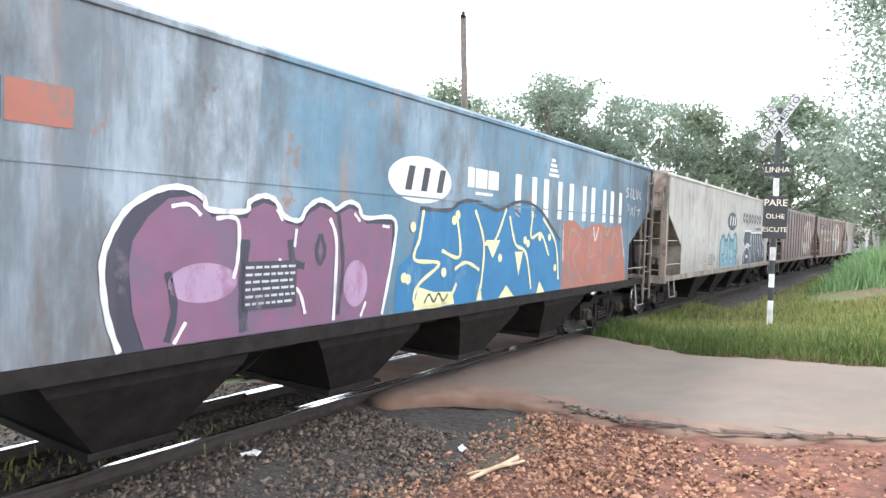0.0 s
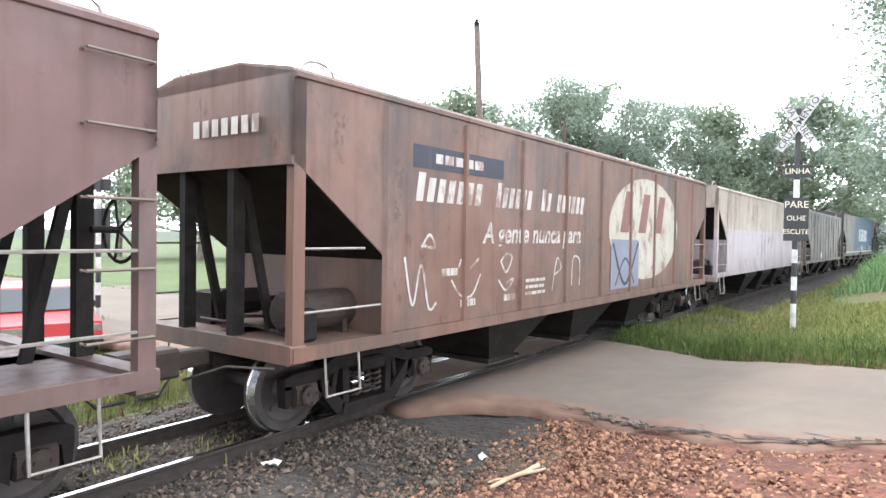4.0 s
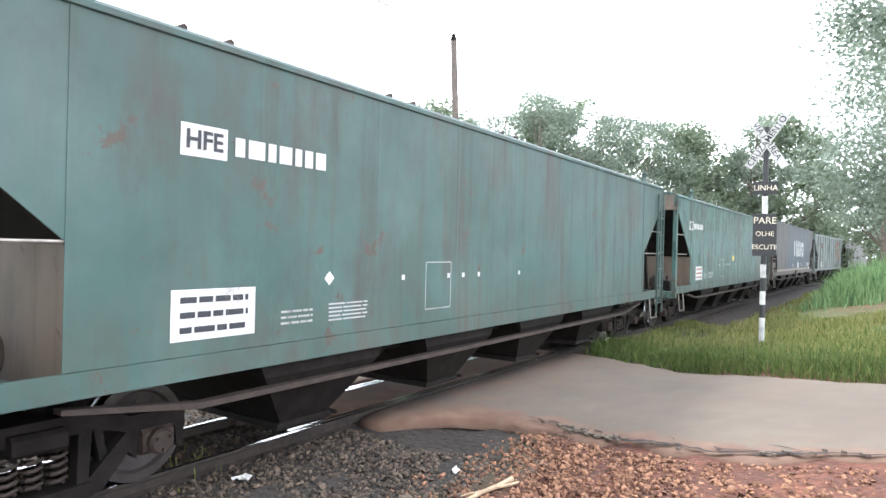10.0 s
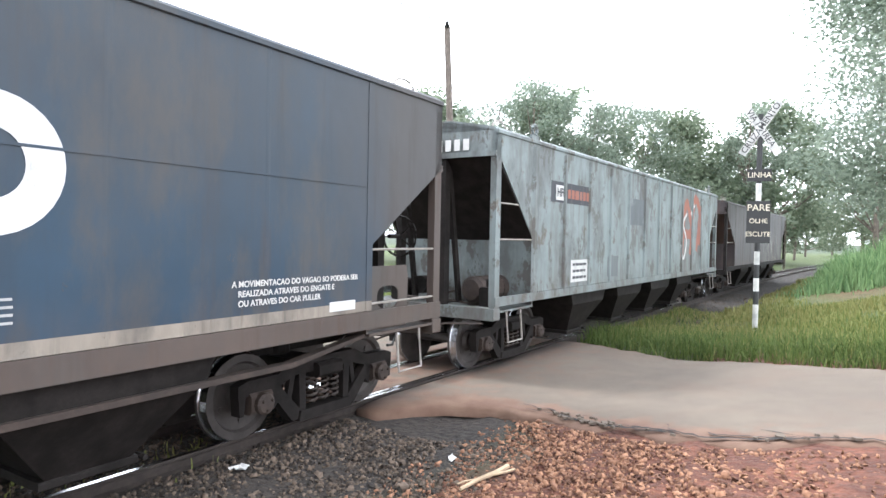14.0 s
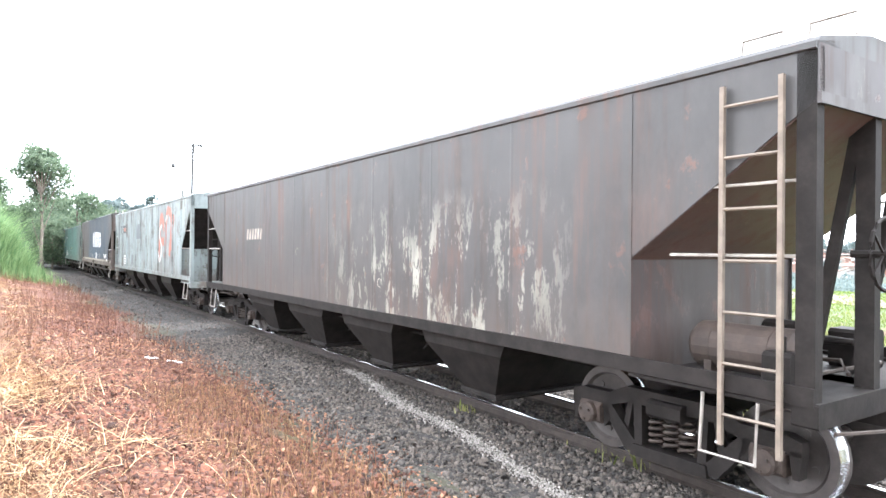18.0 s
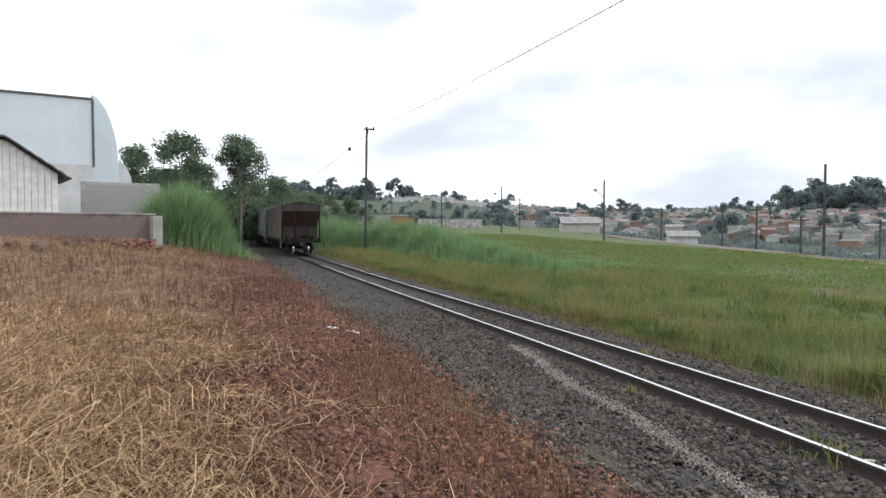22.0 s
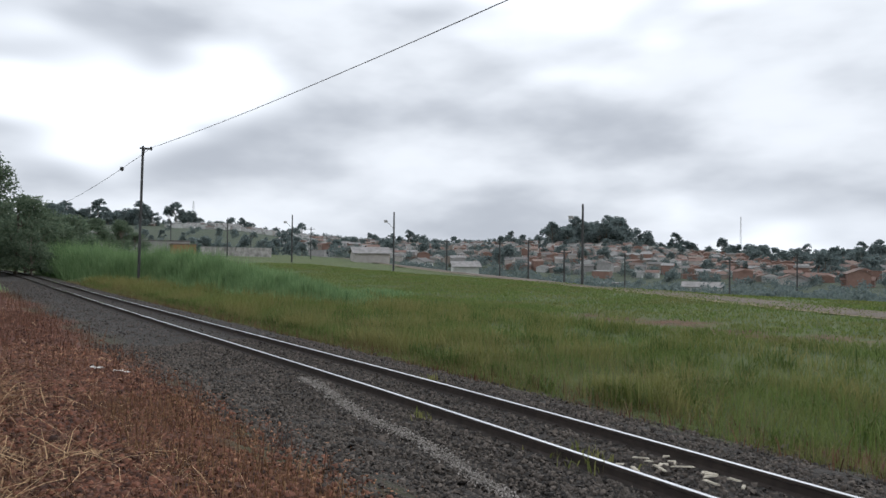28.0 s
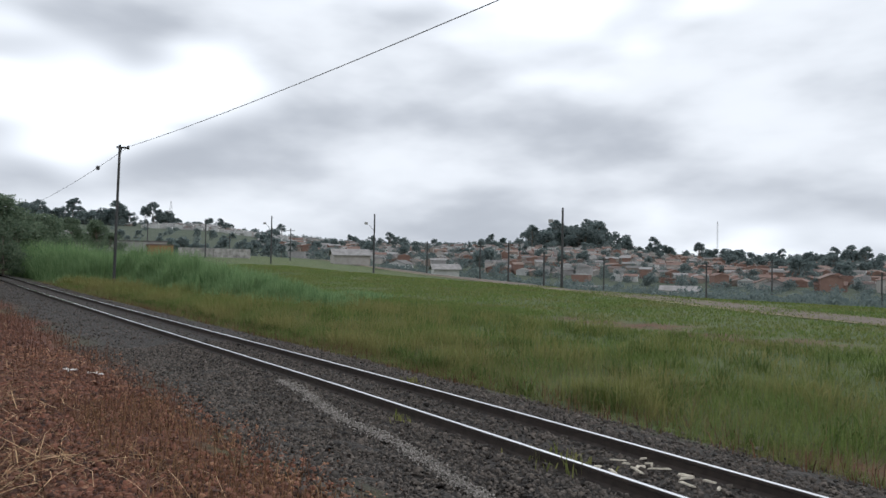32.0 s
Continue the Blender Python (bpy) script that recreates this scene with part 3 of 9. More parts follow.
def stones(name, count, pick, size, mats, label, seed, lift=0.0):
    """Loose broken stones, each an uneven lump, scattered where pick() says."""
    rnd = np.random.RandomState(seed)
    base = np.array([(-1, -1, -0.6), (1, -1, -0.7), (1, 1, -0.6), (-1, 1, -0.7), (-0.7, -0.8, 0.6), (0.8, -0.6, 0.7), (0.6, 0.8, 0.6), (-0.8, 0.6, 0.7)]) * 0.5
    quad = np.array([(4, 5, 6, 7), (0, 1, 5, 4), (1, 2, 6, 5), (2, 3, 7, 6), (3, 0, 4, 7)])
    s, l = pick(rnd, count)
    x, y, h = on_track(s, l)
    z = height(x, y) + lift
    sz = rnd.lognormal(math.log(size), 0.30, (len(x), 1, 1)) * rnd.uniform(0.6, 1.2, (len(x), 1, 3))
    v = base[None] * (1 + rnd.normal(0, 0.36, (len(x), 8, 3))) * sz
    a, t = rnd.uniform(0, 6.28, len(x)), rnd.normal(0, 0.75, len(x))
    c, sn = np.cos(a)[:, None], np.sin(a)[:, None]
    vx, vy, vz = v[..., 0], v[..., 1], v[..., 2]
    vy, vz = vy * np.cos(t)[:, None] - vz * np.sin(t)[:, None], vy * np.sin(t)[:, None] + vz * np.cos(t)[:, None]
    v = np.stack([vx * c - vy * sn + x[:, None], vx * sn + vy * c + y[:, None], vz + z[:, None] + sz[:, 0, 2:3] * 0.3 + rnd.uniform(-0.01, 0.012, (len(x), 1))], -1)
    f = (quad[None] + np.arange(len(x))[:, None, None] * 8).reshape(-1, 4)
    return tagged(new(name, big_mesh(name, v.reshape(-1, 3), f, mats)), label, "gravel", kind="stuff")


def stone_mat(name, a, b):
    m = Mat(name, 0.9)
    c = m.mix(m.island(), a, b)
    return m.done(m.mix(m.math("MULTIPLY", m.noise(25, 3), 0.4), c, tuple(q * 0.6 for q in a)), m.noise(60, 2), 0.3, 0.004)


M["ballast"] = stone_mat("ballast_stone", (0.015, 0.0125, 0.011), (0.145, 0.120, 0.100))
M["red_stone"] = stone_mat("reddish_stone", (0.075, 0.030, 0.017), (0.40, 0.21, 0.12))


def pick_ballast(rnd, n):
    s = np.concatenate([rnd.uniform(-17, 6.6, n * 3 // 4), rnd.uniform(-60, 30, n // 4)])
    l = np.where(rnd.uniform(0, 1, len(s)) < 0.6, rnd.uniform(-3.3, -0.6, len(s)), rnd.uniform(-0.6, 2.6, len(s)))
    keep = (np.abs(np.abs(l) - 0.535) > 0.11) & ~((s > 6.0) & (s < 13.2)) & (rnd.uniform(0, 1, len(s)) < np.interp(l, [-3.4, -2.5, 1.8, 2.7], [0.25, 1, 1, 0.2]))
    s, l = s[keep], l[keep]
    return s, l


def pick_red(rnd, n):
    s = np.concatenate([rnd.uniform(-16, 7.2, n * 2 // 3), rnd.uniform(2.5, 7.2, n // 3)])
    l = -rnd.triangular(2.2, 3.2, 6.5, len(s))
    edge = np.interp(l, [-5.8, -4.6, -3.8, -2.6], [6.6, 6.4, 6.6, 7.1])
    keep = s < edge
    return s[keep], l[keep]


def pick_untinted(rnd, n):
    s, l = pick_ballast(rnd, n)
    keep = s + rnd.normal(0, 0.8, len(s)) < 0.5
    return s[keep], l[keep]


def pick_shade_tint(rnd, n):
    s, l = pick_ballast(rnd, n)
    keep = s + rnd.normal(0, 0.8, len(s)) > 0.5
    return s[keep], l[keep]


stones("ballast", 112000, pick_untinted, 0.029, M["ballast"], "broken grey-brown ballast stones round the sleepers", 1)
# stones by the crossing, toned browner for shade beside the train
stones("oily_ballast", 96000, pick_shade_tint, 0.026, stone_mat("shade_tint_stone", (0.018, 0.013, 0.010), (0.165, 0.120, 0.086)), "browner ballast stones by the level crossing, toned for shade beside the train", 3)
def pick_clods(rnd, n):
    near = rnd.uniform(0, 1, n) < 0.72
    s = np.where(near, rnd.uniform(-12.5, 0.5, n), rnd.uniform(-26, 3.5, n))
    l = -rnd.triangular(2.7, 4.4, 7.6, n)
    keep = rnd.uniform(0, 1, n) < np.interp(-l, [5.8, 7.2], [1, 0.4])
    return s[keep], l[keep]


M["clod"] = stone_mat("soil_clod", (0.030, 0.013, 0.009), (0.23, 0.092, 0.054))
stones("soil_clods", 60000, pick_clods, 0.029, M["clod"], "broken clods of reddish soil and small stones", 9)
stones("loose_stones", 21000, pick_red, 0.026, M["red_stone"], "loose reddish stones on bare soil", 2)


# ------------------------------------------------------------------ the train
SPEED = 11.2         # metres a second
WHEEL_R = 0.44
AXLE = 0.95          # half of a bogie's wheelbase
BOGIE_IN = 1.56      # from a wagon's end to its bogie's middle


def build_bogie_meshes():
    """Meshes of a two-axle freight bogie, in its own space: x along, wheels on z = 0."""
    out = {}
    ws = MB()
    for d in (-1, 1):
        prof = [(0.10, d * 0.44), (0.46, d * 0.455), (0.455, d * 0.487), (WHEEL_R, d * 0.495), (WHEEL_R - 0.006, d * 0.595), (0.36, d * 0.6), (0.335, d * 0.565), (0.17, d * 0.545), (0.13, d * 0.60), (0.0, d * 0.60)]
        ws.lathe(prof, 28, "y", mis=[0, 0, 1, 1, 0, 0, 0, 0, 0])
        for k in range(5):
            a = k * 2 * math.pi / 5
            ws.tube([(0.25 * math.cos(a), d * 0.54, 0.25 * math.sin(a)), (0.25 * math.cos(a), d * 0.57, 0.25 * math.sin(a))], 0.035, 6, 0)
    ws.tube([(0, -0.86, 0), (0, 0.86, 0)], 0.075, 10, 0)
    out["wheelset"] = ws.mesh("wheelset", [M["wheel"], M["tread"]])
    for d, nm in ((-1, "near"), (1, "far")):
        sf = MB()
        y0, y1 = (d * 0.74, d * 0.86) if d > 0 else (d * 0.86, d * 0.74)
        # cast frame: arched top chord, triangular windows over the journals, deep spring seat
        top = [(-1.22, 0.50), (-1.22, 0.62), (-1.10, 0.66), (-0.72, 0.66), (-0.50, 0.76), (0.50, 0.76), (0.72, 0.66), (1.10, 0.66), (1.22, 0.62), (1.22, 0.50), (0.72, 0.53), (0.46, 0.61), (-0.46, 0.61), (-0.72, 0.53)]
        sf.prism(top, y0, y1, axis="y")
        for e in (-1, 1):
            sf.prism([(e * 0.70, 0.55), (e * 0.82, 0.50), (e * 0.50, 0.13), (e * 0.36, 0.13), (e * 0.33, 0.20), (e * 0.40, 0.25)], y0, y1, axis="y")
            sf.prism([(e * 0.31, 0.62), (e * 0.41, 0.62), (e * 0.39, 0.20), (e * 0.30, 0.20)], y0, y1, axis="y")
            sf.prism([(e * 0.74, 0.55), (e * 0.80, 0.55), (e * 0.78, 0.30), (e * 0.70, 0.38)], y0, y1, axis="y")
            sf.prism([(e * 1.12, 0.54), (e * 1.22, 0.54), (e * 1.20, 0.32), (e * 1.15, 0.32)], y0, y1, axis="y")
            sf.prism([(e * 0.44, 0.60), (e * 0.50, 0.63), (e * 0.56, 0.34), (e * 0.50, 0.31)], y0 + 0.03, y1 - 0.03, axis="y")
        sf.prism([(-0.42, 0.11), (0.42, 0.11), (0.40, 0.22), (-0.40, 0.22)], y0 - 0.03, y1 + 0.03, axis="y")
        out["side_frame_" + nm] = sf.mesh("side_frame", M["steel_dark"])
        for e in (-1, 1):
            bx = MB()
            bx.box(e * AXLE - 0.14, e * AXLE + 0.14, min(d * 0.72, d * 0.90), max(d * 0.72, d * 0.90), 0.32, 0.53, bev=0.03)
            bx.lathe([(0.0, d * 0.98), (0.09, d * 0.97), (0.11, d * 0.95), (0.11, d * 0.88)], 12, "y", (e * AXLE, 0, 0.42))
            for k in range(3):
                a = k * 2.094 + 0.5
                bx.tube([(e * AXLE + 0.065 * math.cos(a), d * 0.96, 0.42 + 0.065 * math.sin(a)), (e * AXLE + 0.065 * math.cos(a), d * 0.995, 0.42 + 0.065 * math.sin(a))], 0.016, 6)
            out["axle_box_%s%d" % (nm, e)] = bx.mesh("axle_box", M["steel_brown"])
        for k in (-1, 0, 1):
            sp = MB()
            pts = [(k * 0.17 + 0.07 * math.cos(a), d * 0.80 + 0.07 * math.sin(a), 0.25 + 0.30 * a / (2 * math.pi * 5)) for a in np.linspace(0, 2 * math.pi * 5, 56)]
            sp.tube(pts, 0.017, 5)
            out["spring_%s%d" % (nm, k)] = sp.mesh("spring", M["steel_brown"], True)
    bo = MB()
    bo.box(-0.19, 0.19, -0.95, 0.95, 0.54, 0.70, bev=0.03)
    bo.lathe([(0.22, 0.70), (0.22, 0.80)], 16, "z")
    for d in (-1, 1):
        bo.box(-0.62, -0.52, -0.7, 0.7, 0.34, 0.46)
        bo.box(0.52, 0.62, -0.7, 0.7, 0.34, 0.46)
        for e in (-1, 1):
            bo.box(e * 0.40 - 0.03, e * 0.40 + 0.06, d * 0.5 - 0.05, d * 0.5 + 0.05, 0.26, 0.58)
    out["bolster"] = bo.mesh("bolster", M["steel_dark"])
    return out


BOGIE = build_bogie_meshes()


def add_bogie(wagon, x):
    b = part("bogie", BOGIE["bolster"], None, wagon, "sooty two-axle freight bogie with coil springs", at=pose(x, 0, 0))
    wheels = []
    for d in ("near", "far"):
        part("side_frame", BOGIE["side_frame_" + d], None, b)
        for e in (-1, 1):
            part("axle_box", BOGIE["axle_box_%s%d" % (d, e)], None, b)
        for k in (-1, 0, 1):
            part("spring", BOGIE["spring_%s%d" % (d, k)], None, b)
    for e in (-1, 1):
        wheels.append(part("wheelset", BOGIE["wheelset"], None, b, "wheel pair with bright worn treads", at=pose(e * AXLE, 0, WHEEL_R)))
    return wheels


def ladder(x, y, z0, z1, across, n, w=0.42, r=0.014):
    """A ladder with its rungs along the given axis."""
    mb = MB()
    dx, dy = (w / 2, 0) if across == "x" else (0, w / 2)
    stiles, rungs = [], []
    for e in (-1, 1):
        stiles.append(MB().box(x + e * dx - 0.018, x + e * dx + 0.018, y + e * dy - 0.018, y + e * dy + 0.018, z0, z1))
    for k in range(n):
        z = z0 + (k + 0.6) * (z1 - z0) / n
        rungs.append(MB().tube([(x - dx, y - dy, z), (x + dx, y + dy, z)], r, 5))
    return stiles, rungs


class Spec:
    def __init__(self, front, L, paint, label, ribs=0, zt=3.62, zs=1.12, cut=2.66, end=None, seam=False, ladders=(), trim=None, hoppers=4, hw=1.36, fish=0.0, rings=2, belly=None, slope=None, rib_paint=None, bay=1.5, zb=1.82, lad=0.3, plates=False, eyes=False, latches=0, shift=0.0, gear=-1):
        self.gear = gear
        self.plates, self.eyes, self.latches, self.shift = plates, eyes, latches, shift
        self.bay, self.zb, self.lad, self.rib_paint = bay, zb, lad, rib_paint or paint
        self.slope = slope or M["steel_dark"]
        self.front, self.L, self.paint, self.label, self.ribs, self.zt, self.zs, self.cut = front, L, paint, label, ribs, zt, zs, cut
        self.end, self.seam, self.ladders, self.trim, self.hoppers, self.hw, self.fish, self.rings, self.belly = end or paint, seam, ladders, trim or paint, hoppers, hw, fish, rings, belly or M["steel_dark"]


def build_wagon(sp):
    """A covered hopper wagon: x along the train, near side at -y, rail head at z = 0."""
    w = thing("hopper_wagon", sp.label, "freight wagon", "wagons of the train")
    Lh, zt, zs, hw = sp.L / 2, sp.zt, sp.zs, sp.hw
    bay = sp.bay
    eave = zt - 0.06
    for d in (-1, 1):
        out = [(-Lh, eave), (Lh, eave), (Lh, sp.cut), (Lh - 0.16, sp.cut - 0.10), (Lh - bay, sp.zb), (Lh - bay, zs), (-Lh + bay, zs), (-Lh + bay, sp.zb), (-Lh + 0.16, sp.cut - 0.10), (-Lh, sp.cut)]
        mb = MB()
        mb.prism(out, d * hw, d * (hw - 0.012), axis="y")
        part("side_panel", mb, sp.paint, w)
        sill = MB()
        sill.prism([(d * (hw + 0.02), zs - 0.005), (d * (hw + 0.02), zs - 0.14 - sp.fish), (d * (hw - 0.10), zs - 0.14 - sp.fish), (d * (hw - 0.10), zs - 0.11), (d * (hw - 0.02), zs - 0.11), (d * (hw - 0.02), zs - 0.005)], -Lh, Lh)
        part("side_sill", sill, sp.trim, w)
        tr = MB()
        tr.box(-Lh, Lh, min(d * (hw + 0.022), d * (hw - 0.02)), max(d * (hw + 0.022), d * (hw - 0.02)), eave - 0.05, eave + 0.01, bev=0.008)
        part("top_rail", tr, sp.paint, w)
        if sp.ribs:
            n = sp.ribs
            for k in range(n):
                x = (-Lh + bay) + (2 * Lh - 2 * bay) * k / (n - 1)
                rb = MB()
                wd = 0.09 if k in (0, n - 1) else (0.075 if sp.rib_paint is not sp.paint else 0.04)
                rb.prism([(x - wd, d * hw), (x - wd * 0.6, d * (hw + 0.04)), (x + wd * 0.6, d * (hw + 0.04)), (x + wd, d * hw)], zs, eave - 0.1, axis="z")
                part("rib", rb, sp.rib_paint, w)
        else:
            for x in (-Lh + bay + 0.02, Lh - bay - 0.02):
                rb = MB()
                rb.box(x - 0.05, x + 0.05, min(d * hw, d * (hw + 0.006)), max(d * hw, d * (hw + 0.006)), zs, eave - 0.05)
                part("rib", rb, sp.paint, w)
            # upright weld seams between the plates
            n = max(3, round((sp.L - 2 * bay) / 1.55))
            for k in range(1, n):
                x = (-Lh + bay) + (sp.L - 2 * bay) * k / n
                part("weld_seam", MB().prism([(x - 0.03, d * hw), (x - 0.008, d * (hw + 0.0035)), (x + 0.008, d * (hw + 0.0035)), (x + 0.03, d * hw)], zs, eave - 0.05, axis="z"), sp.paint, w)
        if sp.seam:
            sm = MB()
            sm.box(-Lh + bay + 0.1, Lh - bay - 0.1, min(d * hw, d * (hw + 0.008)), max(d * hw, d * (hw + 0.008)), (zs + eave) / 2 + 0.08, (zs + eave) / 2 + 0.10)
            part("seam", sm, sp.paint, w)
        if sp.fish:
            lip = MB()
            lip.prism([(-Lh + bay, zs - 0.30), (-Lh + bay + 1.1, zs - 0.46), (Lh - bay - 1.1, zs - 0.46), (Lh - bay, zs - 0.30), (Lh - bay, zs - 0.26), (Lh - bay - 1.1, zs - 0.41), (-Lh + bay + 1.1, zs - 0.41), (-Lh + bay, zs - 0.26)], d * (hw - 0.05), d * (hw - 0.16), axis="y")
            part("lower_sill", lip, M["steel_brown"], w)
    roof = MB()
    sec = [(-hw, eave), (-hw + 0.05, eave + 0.05), (-0.55, zt + 0.13), (0.55, zt + 0.13), (hw - 0.05, eave + 0.05), (hw, eave)]
    roof.prism(sec, -Lh, Lh)
    part("roof", roof, sp.paint, w)
    for e in (-1, 1):
        x = e * Lh
        ew = MB()
        ew.prism([(-hw, sp.cut), (hw, sp.cut), (hw, eave), (0.55, zt + 0.11), (-0.55, zt + 0.11), (-hw, eave)], x, x - e * 0.012)
        ew.box(min(x, x + e * 0.03), max(x, x + e * 0.03), -hw, hw, sp.cut - 0.02, sp.cut + 0.06)
        part("end_wall", ew, sp.end, w)
        sl = MB()
        run = bay * (sp.cut - 1.12) / (sp.cut - sp.zb)
        sl.prism([(x, sp.cut), (x - e * 0.02, sp.cut + 0.02), (x - e * run, 1.15), (x - e * run, 1.12)], -hw + 0.02, hw - 0.02, axis="y")
        part("slope_sheet", sl, sp.slope, w)
        bulk = MB()
        bulk.box(min(x - e * bay, x - e * (bay + 0.03)), max(x - e * bay, x - e * (bay + 0.03)), -hw + 0.02, hw - 0.02, 1.02, sp.zb + 0.03)
        part("bulkhead", bulk, sp.end, w)
        for y in (-hw + 0.05, -0.42, 0.42, hw - 0.05):
            ps = MB()
            ps.box(min(x, x - e * 0.14), max(x, x - e * 0.14), y - 0.05, y + 0.05, 0.95, (min(sp.cut + 0.85, zt - 0.08) if abs(y) > 1 else sp.cut + 0.05), bev=0.01)
            part("end_post", ps, sp.trim if abs(y) > 1 else M["steel_dark"], w)
        es = MB()
        es.box(min(x + e * 0.03, x - e * 0.16), max(x + e * 0.03, x - e * 0.16), -hw - 0.01, hw + 0.01, 0.88, 1.06, bev=0.015)
        es.box(min(x, x - e * bay), max(x, x - e * bay), -hw, hw, 0.99, 1.02)
        part("end_sill", es, sp.trim, w)
        for d in (-1, 1):
            br = MB()
            br.prism([(x - e * 0.1, sp.cut - 0.1), (x - e * 0.1 - e * 0.09, sp.cut - 0.1), (x - e * 0.55, 1.06), (x - e * 0.46, 1.06)], d * 0.40, d * 0.46, axis="y")
            part("brace", br, M["steel_dark"], w)
            for k, z in enumerate((1.35, 1.95) if sp.cut < 3.1 else (2.08, 2.62)):
                hr = MB()
                hr.tube([(x - e * 0.1, d * (hw - 0.02), z), (x - e * bay * (0.98 if z < sp.zb + 0.05 else 0.74), d * (hw - 0.02), z)], 0.014, 5)
                part("handrail", hr, M["handrail"], w)
            st = MB()
            x0 = x - e * 0.42
            st.tube([(x0, d * (hw - 0.02), 0.98), (x0, d * (hw + 0.02), 0.52), (x0 - e * 0.46, d * (hw + 0.02), 0.52), (x0 - e * 0.46, d * (hw - 0.02), 0.98)], 0.016, 6)
            part("step", st, M["handrail"], w, "worn steel step")
        cp = MB()
        cp.box(min(x, x + e * 0.42), max(x, x + e * 0.42), -0.09, 0.09, 0.72, 0.90, bev=0.02)
        cp.box(min(x + e * 0.38, x + e * 0.63), max(x + e * 0.38, x + e * 0.63), -0.16, 0.12, 0.66, 0.95, bev=0.03)
        part("coupler", cp, M["steel_brown"], w)
        hs = MB()
        hs.tube([(x + e * 0.02, 0.25, 0.82), (x + e * 0.18, 0.27, 0.62), (x + e * 0.38, 0.22, 0.42), (x + e * 0.62, 0.12, 0.45)], 0.022, 6)
        part("brake_hose", hs, M["black"], w)
        un = MB()
        un.tube([(x + e * 0.06, -1.2, 0.84), (x + e * 0.16, -0.6, 0.80), (x + e * 0.30, -0.1, 0.62)], 0.015, 5)
        part("uncoupling_lever", un, M["steel_brown"], w)
    # one end carries the brake gear
    g = sp.gear
    x = g * Lh
    def at(q):
        return x - g * q
    def span(q0, q1):
        return min(at(q0), at(q1)), max(at(q0), at(q1))
    tk = MB()
    tk.lathe([(0.0, -0.5), (0.16, -0.48), (0.21, -0.42), (0.21, 0.42), (0.16, 0.48), (0.0, 0.5)], 18, "x", (at(0.86), -0.72, 1.28))
    for q in (0.58, 1.10):
        tk.box(*span(q, q + 0.07), -0.9, -0.55, 1.02, 1.16)
        tk.lathe([(0.216, -0.02), (0.216, 0.02)], 18, "x", (at(q + 0.035), -0.72, 1.28))
    part("air_tank", tk, M["steel_brown"], w, "rusty brake air tank", smooth=False)
    bc = MB()
    bc.lathe([(0.0, 0), (0.15, 0), (0.15, 0.42), (0.10, 0.46), (0.04, 0.5), (0.03, 0.8)], 14, "x", (min(at(0.5), at(1.3)), 0.35, 1.30))
    part("brake_cylinder", bc, M["steel_dark"], w)
    part("brake_valve", MB().box(*span(0.5, 0.85), 0.62, 0.95, 1.02, 1.38, bev=0.03), M["steel_dark"], w)
    part("brake_valve", MB().box(*span(0.3, 0.52), -1.12, -0.92, 1.02, 1.34, bev=0.03).tube([(at(0.41), -1.02, 1.33), (at(0.41), -1.02, 1.46)], 0.03, 8), M["steel_dark"], w)
    part("brake_pipe", MB().tube([(at(0.3), -0.2, 1.1), (at(0.5), 0.1, 1.16), (at(0.9), 0.2, 1.12), (at(1.3), 0.0, 1.2)], 0.02, 6), M["steel_brown"], w)
    part("brake_pipe", MB().tube([(at(0.36), -1.0, 1.12), (at(0.46), -0.7, 1.06), (at(0.5), -0.2, 1.08), (at(0.42), 0.7, 1.1)], 0.018, 6), M["steel_brown"], w)
    wl = MB()
    x = Lh
    ring = [(x + 0.14, -0.62 + 0.27 * math.cos(a), 2.1 + 0.27 * math.sin(a)) for a in np.linspace(0, 2 * math.pi, 21)]
    wl.tube(ring, 0.016, 5)
    for k in range(5):
        a = k * 1.2566
        wl.tube([(x + 0.12, -0.62, 2.1), (x + 0.14, -0.62 + 0.27 * math.cos(a), 2.1 + 0.27 * math.sin(a))], 0.011, 4)
    wl.tube([(x - 0.1, -0.62, 2.1), (x + 0.15, -0.62, 2.1)], 0.03, 8)
    part("hand_brake_wheel", wl, M["steel_dark"], w)
    # under the body
    cs = MB()
    cs.box(-Lh, Lh, -0.17, 0.17, 0.72, 1.02)
    part("centre_sill", cs, M["steel_dark"], w)
    nh = sp.hoppers
    pitch = 2.56 if nh == 4 else 2.7
    for k in range(nh):
        c = (k - (nh - 1) / 2) * pitch
        hp = MB()
        top, bot, tz, bz = pitch * 0.375, 0.33, zs - 0.02, 0.30
        v = []
        for z, a, b in ((tz, top, hw - 0.08), (0.86, top * 0.84, hw - 0.10), (bz, bot, 0.95)):
            v += [(c - a, -b, z), (c + a, -b, z), (c + a, b, z), (c - a, b, z)]
        hp.add(v, [(i, (i + 1) % 4, 4 + (i + 1) % 4, 4 + i) for i in range(4)] + [(4 + i, 4 + (i + 1) % 4, 8 + (i + 1) % 4, 8 + i) for i in range(4)] + [(8, 9, 10, 11), (3, 2, 1, 0)])
        ho = part("hopper", hp, sp.belly, w, "dirty steel discharge hopper")
        gt = MB()
        gt.box(c - 0.38, c + 0.38, -0.97, 0.97, 0.235, 0.30, bev=0.01)
        gt.tube([(c + 0.41, -1.02, 0.28), (c + 0.41, 1.02, 0.28)], 0.025, 6)
        part("discharge_gate", gt, M["steel_dark"], ho)
